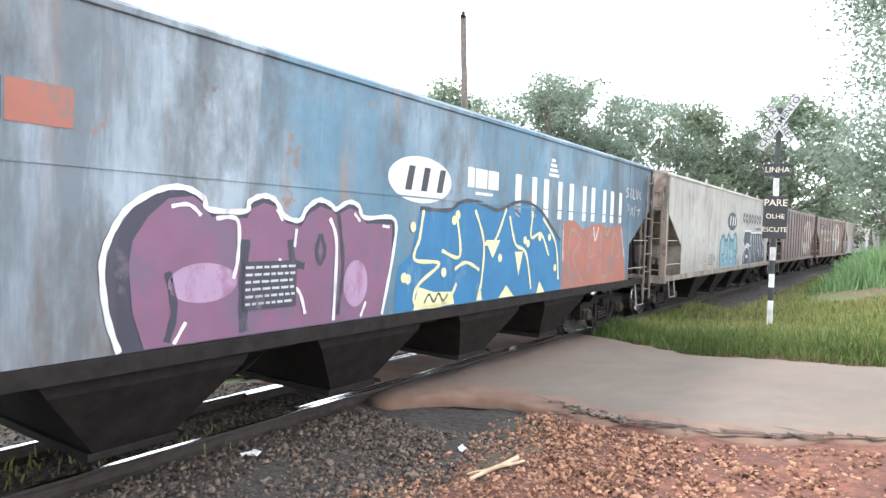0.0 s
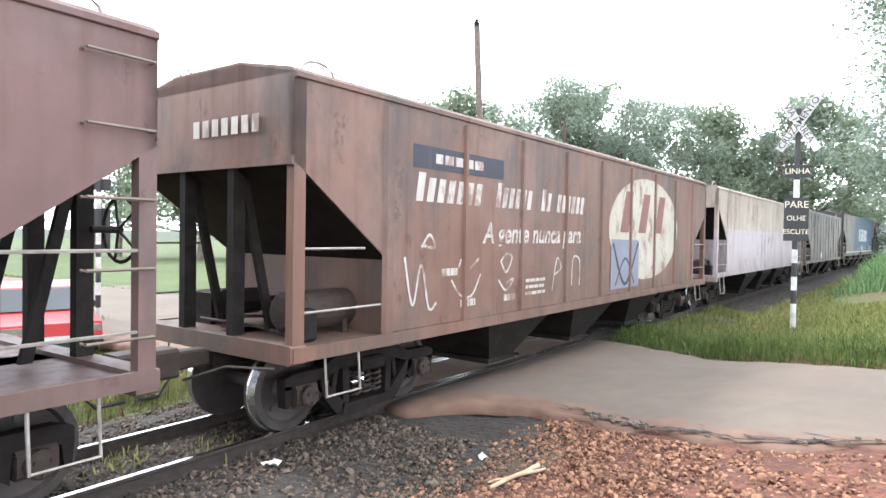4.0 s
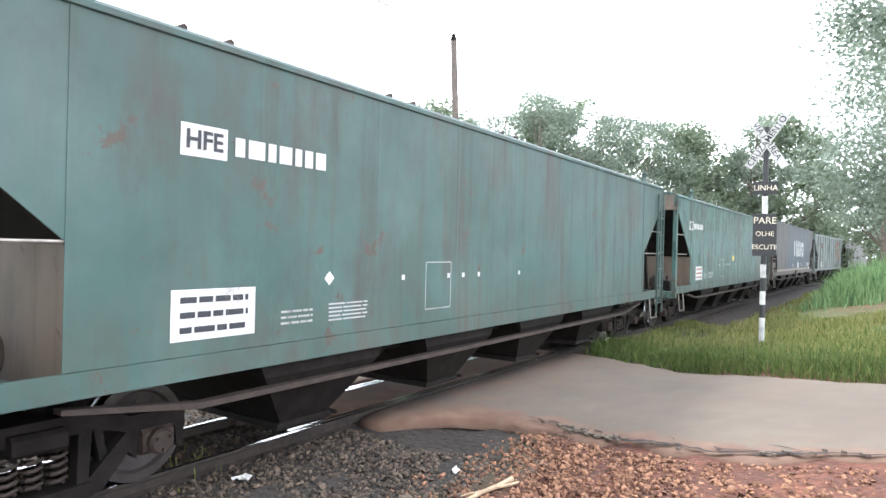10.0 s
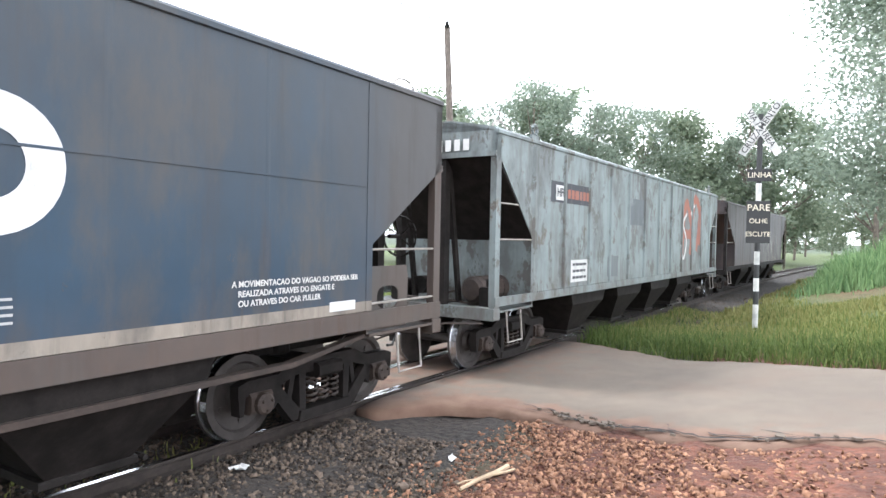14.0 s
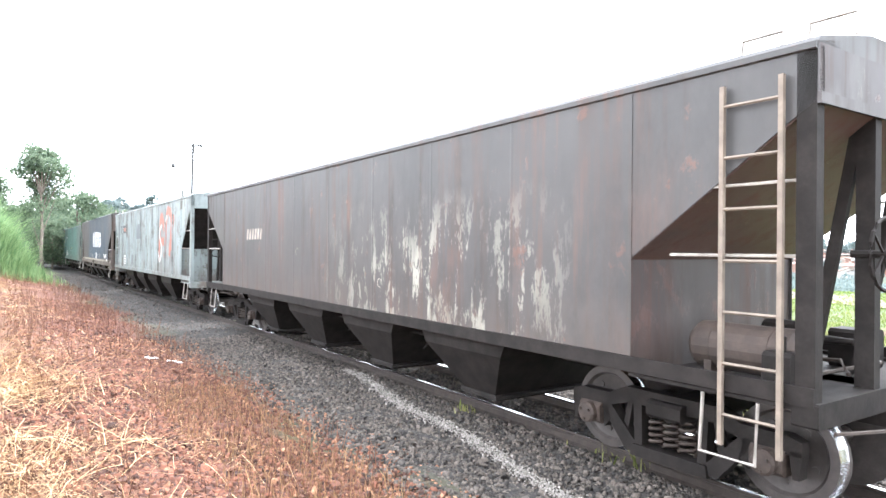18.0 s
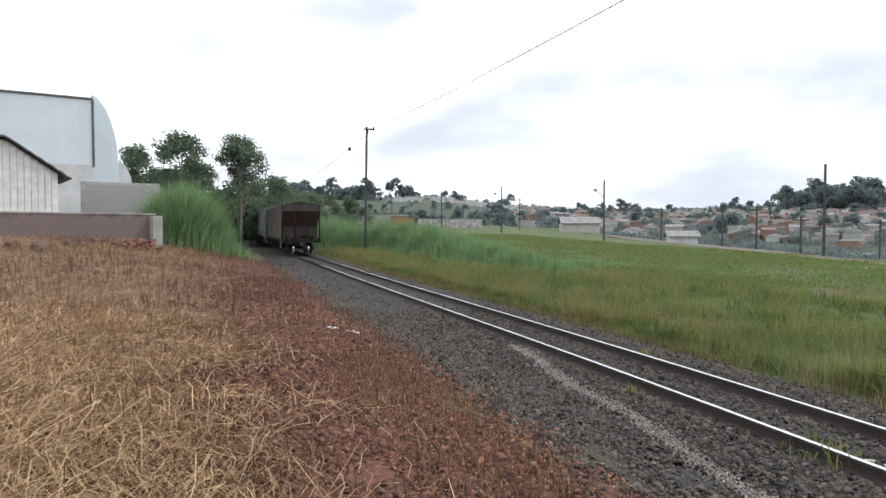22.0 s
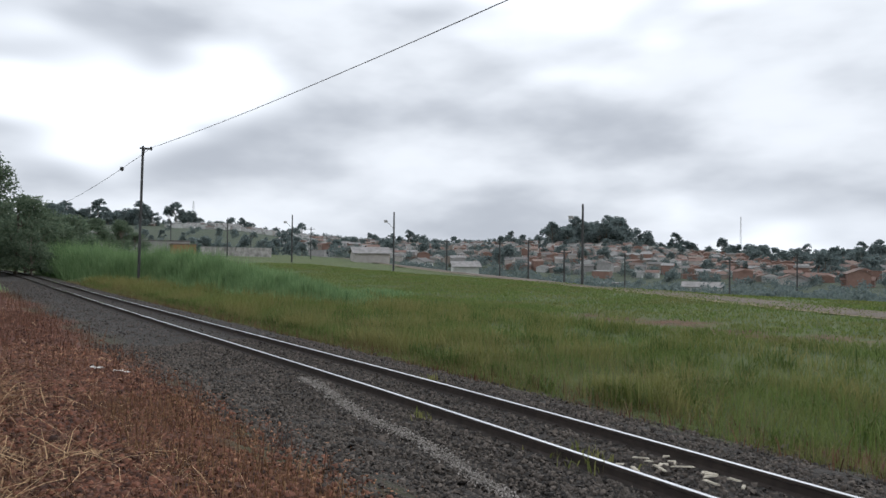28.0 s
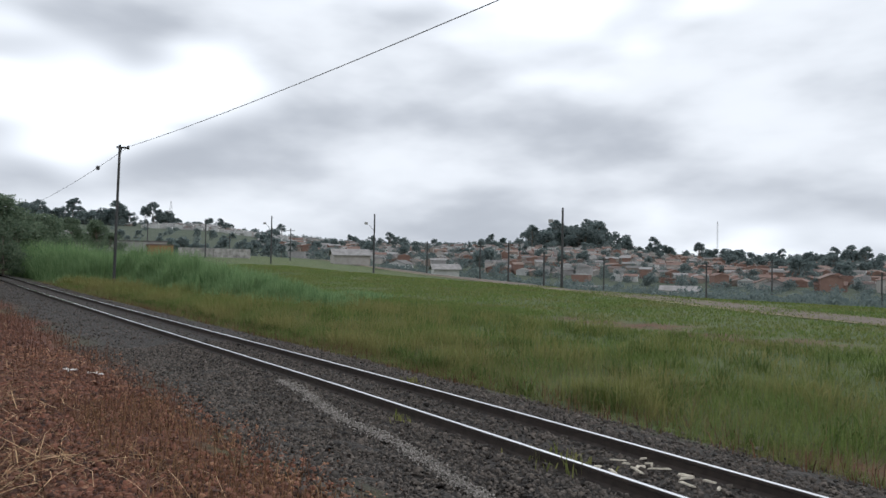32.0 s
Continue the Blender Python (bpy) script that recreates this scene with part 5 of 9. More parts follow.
def plant_trees():
    rnd = random.Random(11)
    gums = [make_tree("gum_tree", "tall grey-green gum tree with a ragged crown", 14 + k * 0.8, 3.6 + 0.4 * k, M["hazed_gum_leaf"], 20 + k, 9500, 0.15, 0.30, 1.0, 0.24, 30, "trees behind the track") for k in range(3)]
    broad = [make_tree("broadleaf_tree", "dark green broadleaf tree", 8 + k, 3.6, M["dark_leaf"], 40 + k, 7000, 0.22, 0.18, 1.15, 0.2, 38, "trees by the bend") for k in range(2)]
    olive = [make_tree("broadleaf_tree", "olive green broadleaf tree behind the level crossing", 8 + k, 3.6, M["hazed_olive_leaf"], 44 + k, 9500, 0.19, 0.18, 1.15, 0.2, 38, "trees behind the track") for k in range(2)]
    thin = make_tree("gum_tree", "slender gum tree with an open crown", 10.4, 2.8, M["dark_leaf"], 61, 8200, 0.16, 0.42, 1.0, 0.16, 24, "trees by the bend")
    slim = make_tree("gum_tree", "narrow dark gum tree by the bend", 9.6, 2.9, M["dark_leaf"], 64, 9500, 0.21, 0.12, 1.0, 0.18, 46, "trees by the bend")
    # behind the level crossing: the row that shows over the wagons
    row = [(24, 62, 12.4), (20, 66, 11.8), (13, 70, 12.5), (6.5, 66, 12.4), (2.5, 64, 13.0), (-0.5, 68, 13.2), (-4.0, 60, 13.0), (-6.8, 57, 13.6), (-9.0, 64, 13.0), (-11.6, 60, 12.4), (-14.0, 66, 13.2), (-16.3, 70, 13.0),
           (-18.5, 76, 12.8), (-20.6, 84, 11.5), (-22.4, 92, 10.2), (-24.3, 78, 14.5), (-26.2, 84, 14.2), (-27.8, 105, 10.5), (30, 70, 12), (36, 75, 12)]
    for i, (az, r, h) in enumerate(row):
        x, y = spot(az, r)
        src = gums[i % 3] if i % 4 else olive[i % 2]
        base = [14, 14.8, 15.6][i % 3] if i % 4 else 8 + i % 2
        placed(src, x, y, ground_at(x, y) - 0.1, rnd.uniform(0, 360), h / base * 1.22)
    for az, r, h in ((-3, 75, 8), (-8, 78, 8.5), (-13, 80, 8), (-17.5, 88, 8), (-21.5, 100, 8.5), (-25.5, 118, 9), (-28.5, 135, 9), (-30.3, 150, 8), (9, 80, 8), (16, 78, 7), (-24, 96, 7), (-27, 112, 7)):
        x, y = spot(az, r)
        placed(rnd.choice(olive), x, y, ground_at(x, y) - 0.2, rnd.uniform(0, 360), h / 8.5)
    # the tree beside the line on the right bank
    big = make_tree("gum_tree", "large gum tree with drooping grey-green leaves on the bank", 17, 6.2, M["hazed_gum_leaf"], 71, 34000, 0.15, 0.16, 1.0, 0.35, 60)
    x, y = spot(-37.5, 35)
    big.matrix_world = pose(x, y, ground_at(x, y) - 0.2, 0, 0, 40)
    x, y = spot(-33.0, 52)
    placed(gums[1], x, y, ground_at(x, y), 120, 0.85)
    x, y = spot(-32.2, 70)
    placed(olive[0], x, y, ground_at(x, y), 10, 0.9)
    # by the bend where the train leaves
    for az, r, h, src, b in ((148.6, 70, 11.3, thin, 10.4), (153.3, 70, 9.7, slim, 9.6), (151.9, 76, 7.9, slim, 9.6), (156.6, 76, 8.4, slim, 9.6), (155.2, 84, 6.4, broad[0], 8), (157.4, 78, 6.0, broad[1], 9), (150.6, 72, 5.0, broad[1], 9),
                             (146.4, 78, 7.6, broad[0], 8), (147.4, 84, 7.8, broad[1], 9), (144.6, 84, 7.0, broad[1], 9), (143.2, 92, 6.8, broad[0], 8), (148.9, 80, 5.6, broad[0], 8), (141.2, 108, 7.6, thin, 10.4), (139.4, 114, 7.4, thin, 10.4), (142.4, 100, 6.6, slim, 9.6),
                             (145.4, 72, 4.2, broad[0], 8), (154.4, 74, 5.2, broad[0], 8), (152.6, 78, 5.4, broad[1], 9), (150.0, 78, 5.6, broad[0], 8), (147.9, 74, 4.8, broad[1], 9), (145.8, 90, 6.6, broad[0], 8), (144.0, 88, 5.8, broad[0], 8), (160, 86, 7.5, broad[0], 8), (140.3, 120, 5.5, broad[1], 9), (138.4, 130, 5.0, broad[0], 8)):
        x, y = spot(az, r)
        placed(src, x, y, ground_at(x, y) - 0.2, rnd.uniform(0, 360), h / b)
    for src in gums + broad + olive + [thin, slim]:
        src.location = (*spot(168 + rnd.uniform(0, 14), 150 + rnd.uniform(0, 40)), 2.0)
    return gums, broad


GUMS, BROAD = plant_trees()


def blades(name, x, y, h, width, mat, label, seed, lean=0.35, cat="grass", z=None):
    """Grass: one bent blade at every place."""
    rnd = np.random.RandomState(seed)
    n = len(x)
    z = height(x, y) if z is None else z
    a = rnd.uniform(0, 2 * np.pi, n)
    b = rnd.uniform(0, 2 * np.pi, n)
    l = np.abs(rnd.normal(0, lean, n)) * h
    w = width * rnd.uniform(0.6, 1.4, n)
    dx, dy = np.cos(a) * w, np.sin(a) * w
    ox, oy = np.cos(b) * l, np.sin(b) * l
    v = np.stack([np.stack([x - dx, y - dy, z - 0.02], 1), np.stack([x + dx, y + dy, z - 0.02], 1),
                  np.stack([x + dx * 0.8 + ox * 0.4, y + dy * 0.8 + oy * 0.4, z + h * 0.6], 1), np.stack([x - dx * 0.8 + ox * 0.4, y - dy * 0.8 + oy * 0.4, z + h * 0.6], 1),
                  np.stack([x + ox, y + oy, z + h * (1 - 0.35 * np.clip(l / h, 0, 1))], 1)], 1).reshape(-1, 3)
    i = np.arange(n)[:, None] * 5
    f = np.concatenate([i + [0, 1, 2], i + [0, 2, 3], i + [3, 2, 4]], 1).reshape(-1, 3)
    return tagged(new(name, big_mesh(name, v, f, mat)), label, cat, kind="stuff")


def strands(name, x, y, mat, label, seed):
    """Long dry stalks lying on the ground, each a thin arched ribbon."""
    rnd = np.random.RandomState(seed)
    n, k = len(x), 4
    z = height(x, y)
    a = 2.2 + rnd.normal(0, 0.9, n) + np.where(rnd.uniform(0, 1, n) < 0.25, rnd.uniform(-3, 3, n), 0)
    turn, L = rnd.normal(0, 0.5, n), rnd.lognormal(math.log(0.40), 0.5, n)
    top, w = L * np.abs(rnd.normal(0.06, 0.10, n)) + 0.012, rnd.uniform(0.0016, 0.0048, n)
    base = rnd.uniform(0.005, 0.07, n)
    rows = []
    for i in range(k):
        t = i / (k - 1)
        ang = a + turn * t
        px, py = x + np.cos(ang) * L * t, y + np.sin(ang) * L * t
        pz = z + base + top * 4 * t * (1 - t) + 0.008
        ww = w * (1 - 0.6 * t)
        rows += [np.stack([px - np.sin(ang) * ww, py + np.cos(ang) * ww, pz], 1), np.stack([px + np.sin(ang) * ww, py - np.cos(ang) * ww, pz + ww * 0.7], 1)]
    v = np.stack(rows, 1).reshape(-1, 3)
    q = np.array([(2 * i, 2 * i + 1, 2 * i + 3, 2 * i + 2) for i in range(k - 1)])
    f = (q[None] + (np.arange(n) * 2 * k)[:, None, None]).reshape(-1, 4)
    return tagged(new(name, big_mesh(name, v, f, mat)), label, "grass", kind="stuff")


def field(rnd, n, s0, s1, l0, l1, patch=0.6, freq=0.25, seed=0.0, power=1.0):
    """Places in a stretch of the plan, gathered in patches."""
    s, q = rnd.uniform(s0, s1, n), rnd.uniform(0, 1, n) ** power
    l = l0 + (l1 - l0) * q
    x, y, _ = on_track(s, l)
    val = np.array([noise.noise((a * freq + seed, b * freq, seed)) for a, b in zip(x, y)])
    keep = val + rnd.uniform(-0.4, 0.4, n) > patch - 1.0
    return s[keep], l[keep], x[keep], y[keep], val[keep]


def plant_grass():
    rnd = np.random.RandomState(9)
    # field beyond the track: feathery and tall near the rails, lower and denser further off
    def bare(s, l, val):
        return np.hypot((s + 13.5) / 5.5, (l - 16.2) / 1.9) + 1.6 * val + rnd.uniform(-0.5, 0.3, len(s)) < 0.8
    s, l, x, y, val = field(rnd, 150000, -55, 9, 2.3, 18, 0.72, 0.3, 1.0, 1.6)
    h = (0.20 + 0.16 * val + 0.14 * rnd.uniform(0, 1, len(x)) ** 2) * np.interp(l, [2.3, 3.5, 5, 9, 18], [0.55, 1.2, 1.3, 0.85, 0.55]) * np.interp(s, [-50, -20, 0, 9], [1.5, 1.15, 0.85, 0.6])
    k = ~bare(s, l, val) & ~((np.hypot((s + 1.8) / 2.2, (l - 3.0) / 0.6) + val < 1) & (rnd.uniform(0, 1, len(s)) < 0.85))
    x, y, h, l = x[k], y[k], h[k], l[k]
    blades("field_grass", x, y, np.clip(h, 0.05, 1.2), 0.0035 + 0.003 * l / 6, M["grass_leaf"], "soft green field grass beside the railway", 1, 0.8)
    s, l, x, y, val = field(rnd, 150000, -95, 14, 13, 44, 0.5, 0.16, 3.0, 1.25)
    k = ~bare(s, l, val)
    x, y, val, l, s = x[k], y[k], val[k], l[k], s[k]
    blades("meadow_grass", x, y, np.clip(0.10 + 0.07 * val + 0.08 * rnd.uniform(0, 1, len(x)) ** 2, 0.04, 0.4), 0.009 + 0.0006 * l, M["grass_leaf"], "short green meadow grass", 2, 0.8)
    s, l, x, y, val = field(rnd, 34000, -60, 9, 2.0, 7.0, 0.62, 0.5, 6.0, 1.3)
    k = ~((np.hypot((s + 1.8) / 2.2, (l - 3.0) / 0.6) + val < 1) & (rnd.uniform(0, 1, len(s)) < 0.7))
    x, y, l = x[k], y[k], l[k]
    blades("seed_grass", x, y, (0.16 + 0.46 * rnd.uniform(0, 1, len(x)) ** 1.7) * np.interp(l, [2.0, 3.0, 7.0], [0.6, 1.0, 0.9]), 0.0028, M["seed_leaf"], "olive brown seeding grass stems", 3, 0.5)
    s, l, x, y, val = field(rnd, 60000, -58, 6, 2.9, 13, 0.75, 0.5, 15.0, 1.5)
    k = val * 1.4 + rnd.uniform(-0.25, 0.25, len(s)) > np.interp(s, [-55, -30, -10, 6], [-0.15, 0.05, 0.22, 0.4])
    blades("tall_grass", x[k], y[k], np.clip((0.34 + 0.5 * val[k] + rnd.normal(0, 0.08, k.sum())) * np.interp(s[k], [-50, -20, 6], [1.7, 1.25, 0.8]), 0.12, 1.1), 0.008, M["lush_leaf"], "tall tufts of fresh green grass in the field", 16, 0.7)
    s, l, x, y, val = field(rnd, 60000, -40, 8, 2.6, 14, 0.8, 1.1, 21.0, 1.4)
    k = val + rnd.uniform(-0.1, 0.1, len(s)) > 0.2
    blades("meadow_weeds", x[k], y[k], np.clip(0.2 + 0.45 * val[k] + rnd.normal(0, 0.06, k.sum()), 0.1, 0.7), 0.011, M["verge_leaf"], "dark leafy weeds in clumps in the field", 22, 0.9)
    s, l, x, y, val = field(rnd, 5000, -40, 9, 1.9, 3.2, 0.9, 0.7, 12.0)
    blades("fringe_weeds", x, y, 0.10 + 0.25 * rnd.uniform(0, 1, len(x)) ** 1.6, 0.006, M["weed_leaf"], "brownish weeds along the ballast", 13, 0.5)
    # grass beyond the road by the crossing sign: dark tufts along the asphalt, yellower behind
    s, l, x, y, val = field(rnd, 46000, 10.4, 22, -11, -0.8, 0.62, 0.5, 8.0)
    edge = np.interp(l, [-14, -8, -6.0, -4.85, -3.5, -2.1, -0.8], [10.0, 10.4, 10.95, 11.38, 11.8, 12.4, 12.9]) + 0.05
    dist = s - edge
    k = dist > 0
    hgt = np.clip(np.interp(dist, [0, 0.5, 1.4, 2.6, 8], [0.20, 0.40, 0.40, 0.20, 0.14]) + 0.22 * val + rnd.normal(0, 0.05, len(x)), 0.05, 0.7)
    dark = rnd.uniform(0, 1, len(x)) < np.interp(dist + 1.2 * val, [0.8, 2.2, 4], [0.92, 0.45, 0.22])
    blades("verge_grass", x[k & dark], y[k & dark], hgt[k & dark], 0.009, M["verge_leaf"], "dark green tufts of verge grass along the asphalt", 4, 0.75)
    blades("pale_verge_grass", x[k & ~dark], y[k & ~dark], hgt[k & ~dark] * 0.85, 0.007, M["lush_leaf"], "yellowish green grass behind the verge", 44, 0.6)
    s, l, x, y, val = field(rnd, 42000, 15, 60, -14, -2.2, 0.7, 0.4, 9.0)
    k = ~((np.hypot((s - 27) / 7, (l + 5.5) / 2.0) + 0.8 * val < 0.9))
    blades("bank_grass", x[k], y[k], np.clip(0.18 + 0.2 * val[k] + rnd.normal(0, 0.04, k.sum()), 0.05, 0.5), 0.016, M["lush_leaf"], "yellowish green grass on the bank", 5, 0.6)
    s, l, x, y, val = field(rnd, 12000, 13, 60, 2.0, 14, 0.7, 0.4, 2.0)
    blades("far_verge_grass", x, y, np.clip(0.35 + 0.2 * val, 0.1, 0.7), 0.016, M["grass_leaf"], "green grass beyond the track", 6, 0.5)
    # dry grass and dead weeds on the near side
    s, l, x, y, val = field(rnd, 46000, -40, -11, -14, -3.4, 0.86, 0.55, 5.0)
    k = rnd.uniform(0, 1, len(x)) < np.interp(-l, [3.4, 5.0, 6.4, 8], [0.02, 0.12, 0.5, 1])
    strands("dry_grass", x[k], y[k], M["straw_leaf"], "long flattened straw-coloured dry grass", 7)
    s, l, x, y, val = field(rnd, 115000, -13.5, -0.6, -10.0, -4.2, 0.95, 0.7, 5.0)
    k = rnd.uniform(0, 1, len(x)) < np.interp(-l, [4.2, 5.2, 6.2, 7.6], [0.03, 0.09, 0.42, 1]) * np.interp(s, [-13.5, -9.0], [0.12, 1])
    strands("near_dry_grass", x[k], y[k], M["straw_leaf"], "matted long straw in flattened tufts", 17)
    s, l, x, y, val = field(rnd, 25000, -38, 1.5, -12.5, -2.9, 0.85, 0.6, 7.0)
    blades("dead_weeds", x, y, (0.08 + 0.26 * rnd.uniform(0, 1, len(x)) ** 1.8) * np.interp(s, [-14, -8], [1.5, 1.0]), 0.0045, M["weed_leaf"], "upright dead brown weeds", 8, 0.45)
    s, l, x, y, val = field(rnd, 5000, -10, -1.0, -4.6, -3.2, 0.75, 0.8, 15.0)
    blades("dead_fringe", x, y, 0.06 + 0.22 * rnd.uniform(0, 1, len(x)) ** 1.8, 0.003, M["tuft_leaf"], "dry tufts between soil and ballast", 16, 0.6)
    # tall cane grass: far side by the pole and on the bank by the bend
    for j, (az, r, rad, hh, n) in enumerate(((152.5, 38, 2.0, 3.9, 3000), (153.3, 37, 1.8, 3.7, 2600), (151.2, 40, 1.2, 2.4, 1300), (154.4, 38, 1.6, 2.9, 1800), (152.2, 41, 2.4, 3.4, 2000),
                                             (127.0, 40, 2.6, 1.7, 2200), (130.0, 45, 3.0, 2.2, 2600), (132.4, 48, 2.8, 2.9, 2800), (134.4, 52, 2.4, 3.3, 3200), (136.4, 61, 2.6, 3.6, 2600), (124.5, 36, 2.2, 1.3, 1600), (128.4, 42, 2.0, 1.8, 1400),
                                             (138.9, 60, 2.6, 3.2, 2200), (140.2, 64, 3.0, 3.7, 2400), (141.6, 68, 3.2, 3.9, 2400), (143.0, 74, 3.6, 4.0, 2400), (144.2, 80, 3.6, 4.0, 2000), (133.4, 60, 3, 2.4, 1500), (137.6, 66, 3, 3.0, 1500),
                                             (121.6, 34, 2.0, 0.75, 1000), (119, 40, 2.4, 0.5, 700), (-32.0, 27, 1.6, 1.3, 1200), (-34.5, 30, 2.0, 1.8, 1400), (-31.2, 36, 1.4, 1.3, 800))):
        x0, y0 = spot(az, r)
        n = int(n * 1.5)
        g = rnd.normal(size=(n, 2)) * rad * 0.5
        x, y = x0 + g[:, 0], y0 + g[:, 1]
        _, lt = track_coords(x, y)
        k = np.abs(lt) > 2.6
        x, y, g = x[k], y[k], g[k]
        hgt = hh * np.exp(-(g ** 2).sum(1) / (rad * rad * 0.9)) * rnd.uniform(0.55, 1.1, len(x)) + 0.2
        cl = blades("cane_clump", x, y, hgt, 0.022, M["cane_leaf"], "dense clump of tall green cane grass", 30 + j, 0.45, "tall grass")


plant_grass()


# ------------------------------------------------------------------ posts, signs and wires
def text_mesh(words, size, mat, name="lettering", bold=0.022, shear=0.0):
    cu = bpy.data.curves.new(name, "FONT")
    cu.body, cu.size, cu.align_x, cu.align_y, cu.extrude, cu.offset, cu.shear = words, size, "CENTER", "CENTER", 0.001, size * bold, shear
    ob = bpy.data.objects.new(name, cu)
    scene.collection.objects.link(ob)
    bpy.context.view_layer.update()
    me = bpy.data.meshes.new_from_object(ob.evaluated_get(bpy.context.evaluated_depsgraph_get()))
    bpy.data.objects.remove(ob)
    me.materials.clear()
    me.materials.append(mat)
    return me


M["sign_white"] = plain("weathered_sign_white", (0.56, 0.55, 0.52), 0.8, 0.0, 0.35, 4)


def crossing_sign(x, y, turn, words=True):
    sg = thing("crossing_sign", "black and white banded railway crossing sign with a white cross", "road sign", m=pose(x, y, ground_at(x, y) - 0.02, 0, 0, turn))
    edges = [0.0, 0.62, 0.92, 1.22, 1.53, 1.83, 2.13, 2.43, 2.98, 3.38, 3.72, 4.95]
    for i in range(len(edges) - 1):
        mb = MB()
        mb.lathe([(0.06, edges[i]), (0.06, edges[i + 1])], 14, "z")
        part("band", mb, M["sign_white"] if i % 2 == 0 and i < 10 else M["black"], sg, smooth=False)
    up = Matrix.Rotation(radians(90), 4, "X")
    pale = plain("pale_letters", (0.70, 0.62, 0.48), 0.7)
    for a, w in ((33, "CRUZAMENTO"), (-33, "VIA FERREA")):
        y0 = -0.078 - (0.014 if a > 0 else 0)
        turnm = Matrix.Translation((0, y0, 4.62)) @ Matrix.Rotation(radians(a), 4, "Y")
        mb = MB()
        mb.box(-0.085, 0.085, 0, 0.012, -0.70, 0.70, m=turnm)
        bd = part("cross_board", mb, M["sign_white"], sg, "weathered white cross board")
        if words:
            flip = Matrix.Rotation(radians(-90 if a > 0 else 90), 4, "Y")
            part("lettering", text_mesh(w, 0.19, M["black"], bold=0.004), None, bd, "dark lettering", at=turnm @ Matrix.Translation((0, -0.004, 0)) @ flip @ up)
    for z0, z1, hw, rows in ((3.42, 3.70, 0.25, (("LINHA", 0.17, 3.56),)), (2.02, 2.98, 0.245, (("PARE", 0.21, 2.82), ("OLHE", 0.15, 2.52), ("ESCUTE", 0.15, 2.22)))):
        mb = MB()
        mb.box(-hw, hw, -0.078, -0.064, z0, z1)
        pl = part("plate", mb, M["black"], sg, "black plate with pale letters")
        if words:
            for w, size, z in rows:
                part("lettering", text_mesh(w, size, pale, bold=0.004), None, pl, "pale lettering", at=Matrix.Translation((0, -0.082, z)) @ up)
    return sg


cs_x, cs_y = spot(-25.15, 16.4)
crossing_sign(cs_x, cs_y, -20)
cs_x, cs_y = spot(31.5, 17.5)
crossing_sign(cs_x, cs_y, 196, False)


def pole(az, r, top, label, mat, lean=(0, 0), r0=0.14, r1=0.09, name="utility_pole", group=""):
    x, y = spot(az, r)
    z = ground_at(x, y)
    p = thing(name, label, "pole", group, pose(x, y, z - 0.05, 0, 0, az))
    mb = MB()
    mb.tube([(0, 0, -0.2), (lean[0] * 0.5, lean[1] * 0.5, (top - z) / 2), (lean[0], lean[1], top - z)], r0, 10, r1=r1)
    part("shaft", mb, mat, p)
    return p, Vector((x, y, z)), top - z


def wire(a, b, sag, name="overhead_wire", r=0.017, label="thin dark overhead wire"):
    mb = MB()
    a, b = Vector(a), Vector(b)
    mb.tube([a.lerp(b, t) - Vector((0, 0, 4 * sag * t * (1 - t))) for t in np.linspace(0, 1, 21)], r, 5)
    return tagged(new(name, mb.mesh(name, M["dark_pole"])), label, "wire")


def insulator(parent, at, name="insulator"):
    mb = MB()
    x, y, z = at
    mb.lathe([(0.03, z), (0.11, z + 0.04), (0.05, z + 0.08), (0.12, z + 0.13), (0.05, z + 0.18), (0.10, z + 0.22), (0.03, z + 0.3)], 10, "z", (x, y, 0))
    part(name, mb, M["black"], parent, "dark insulator")


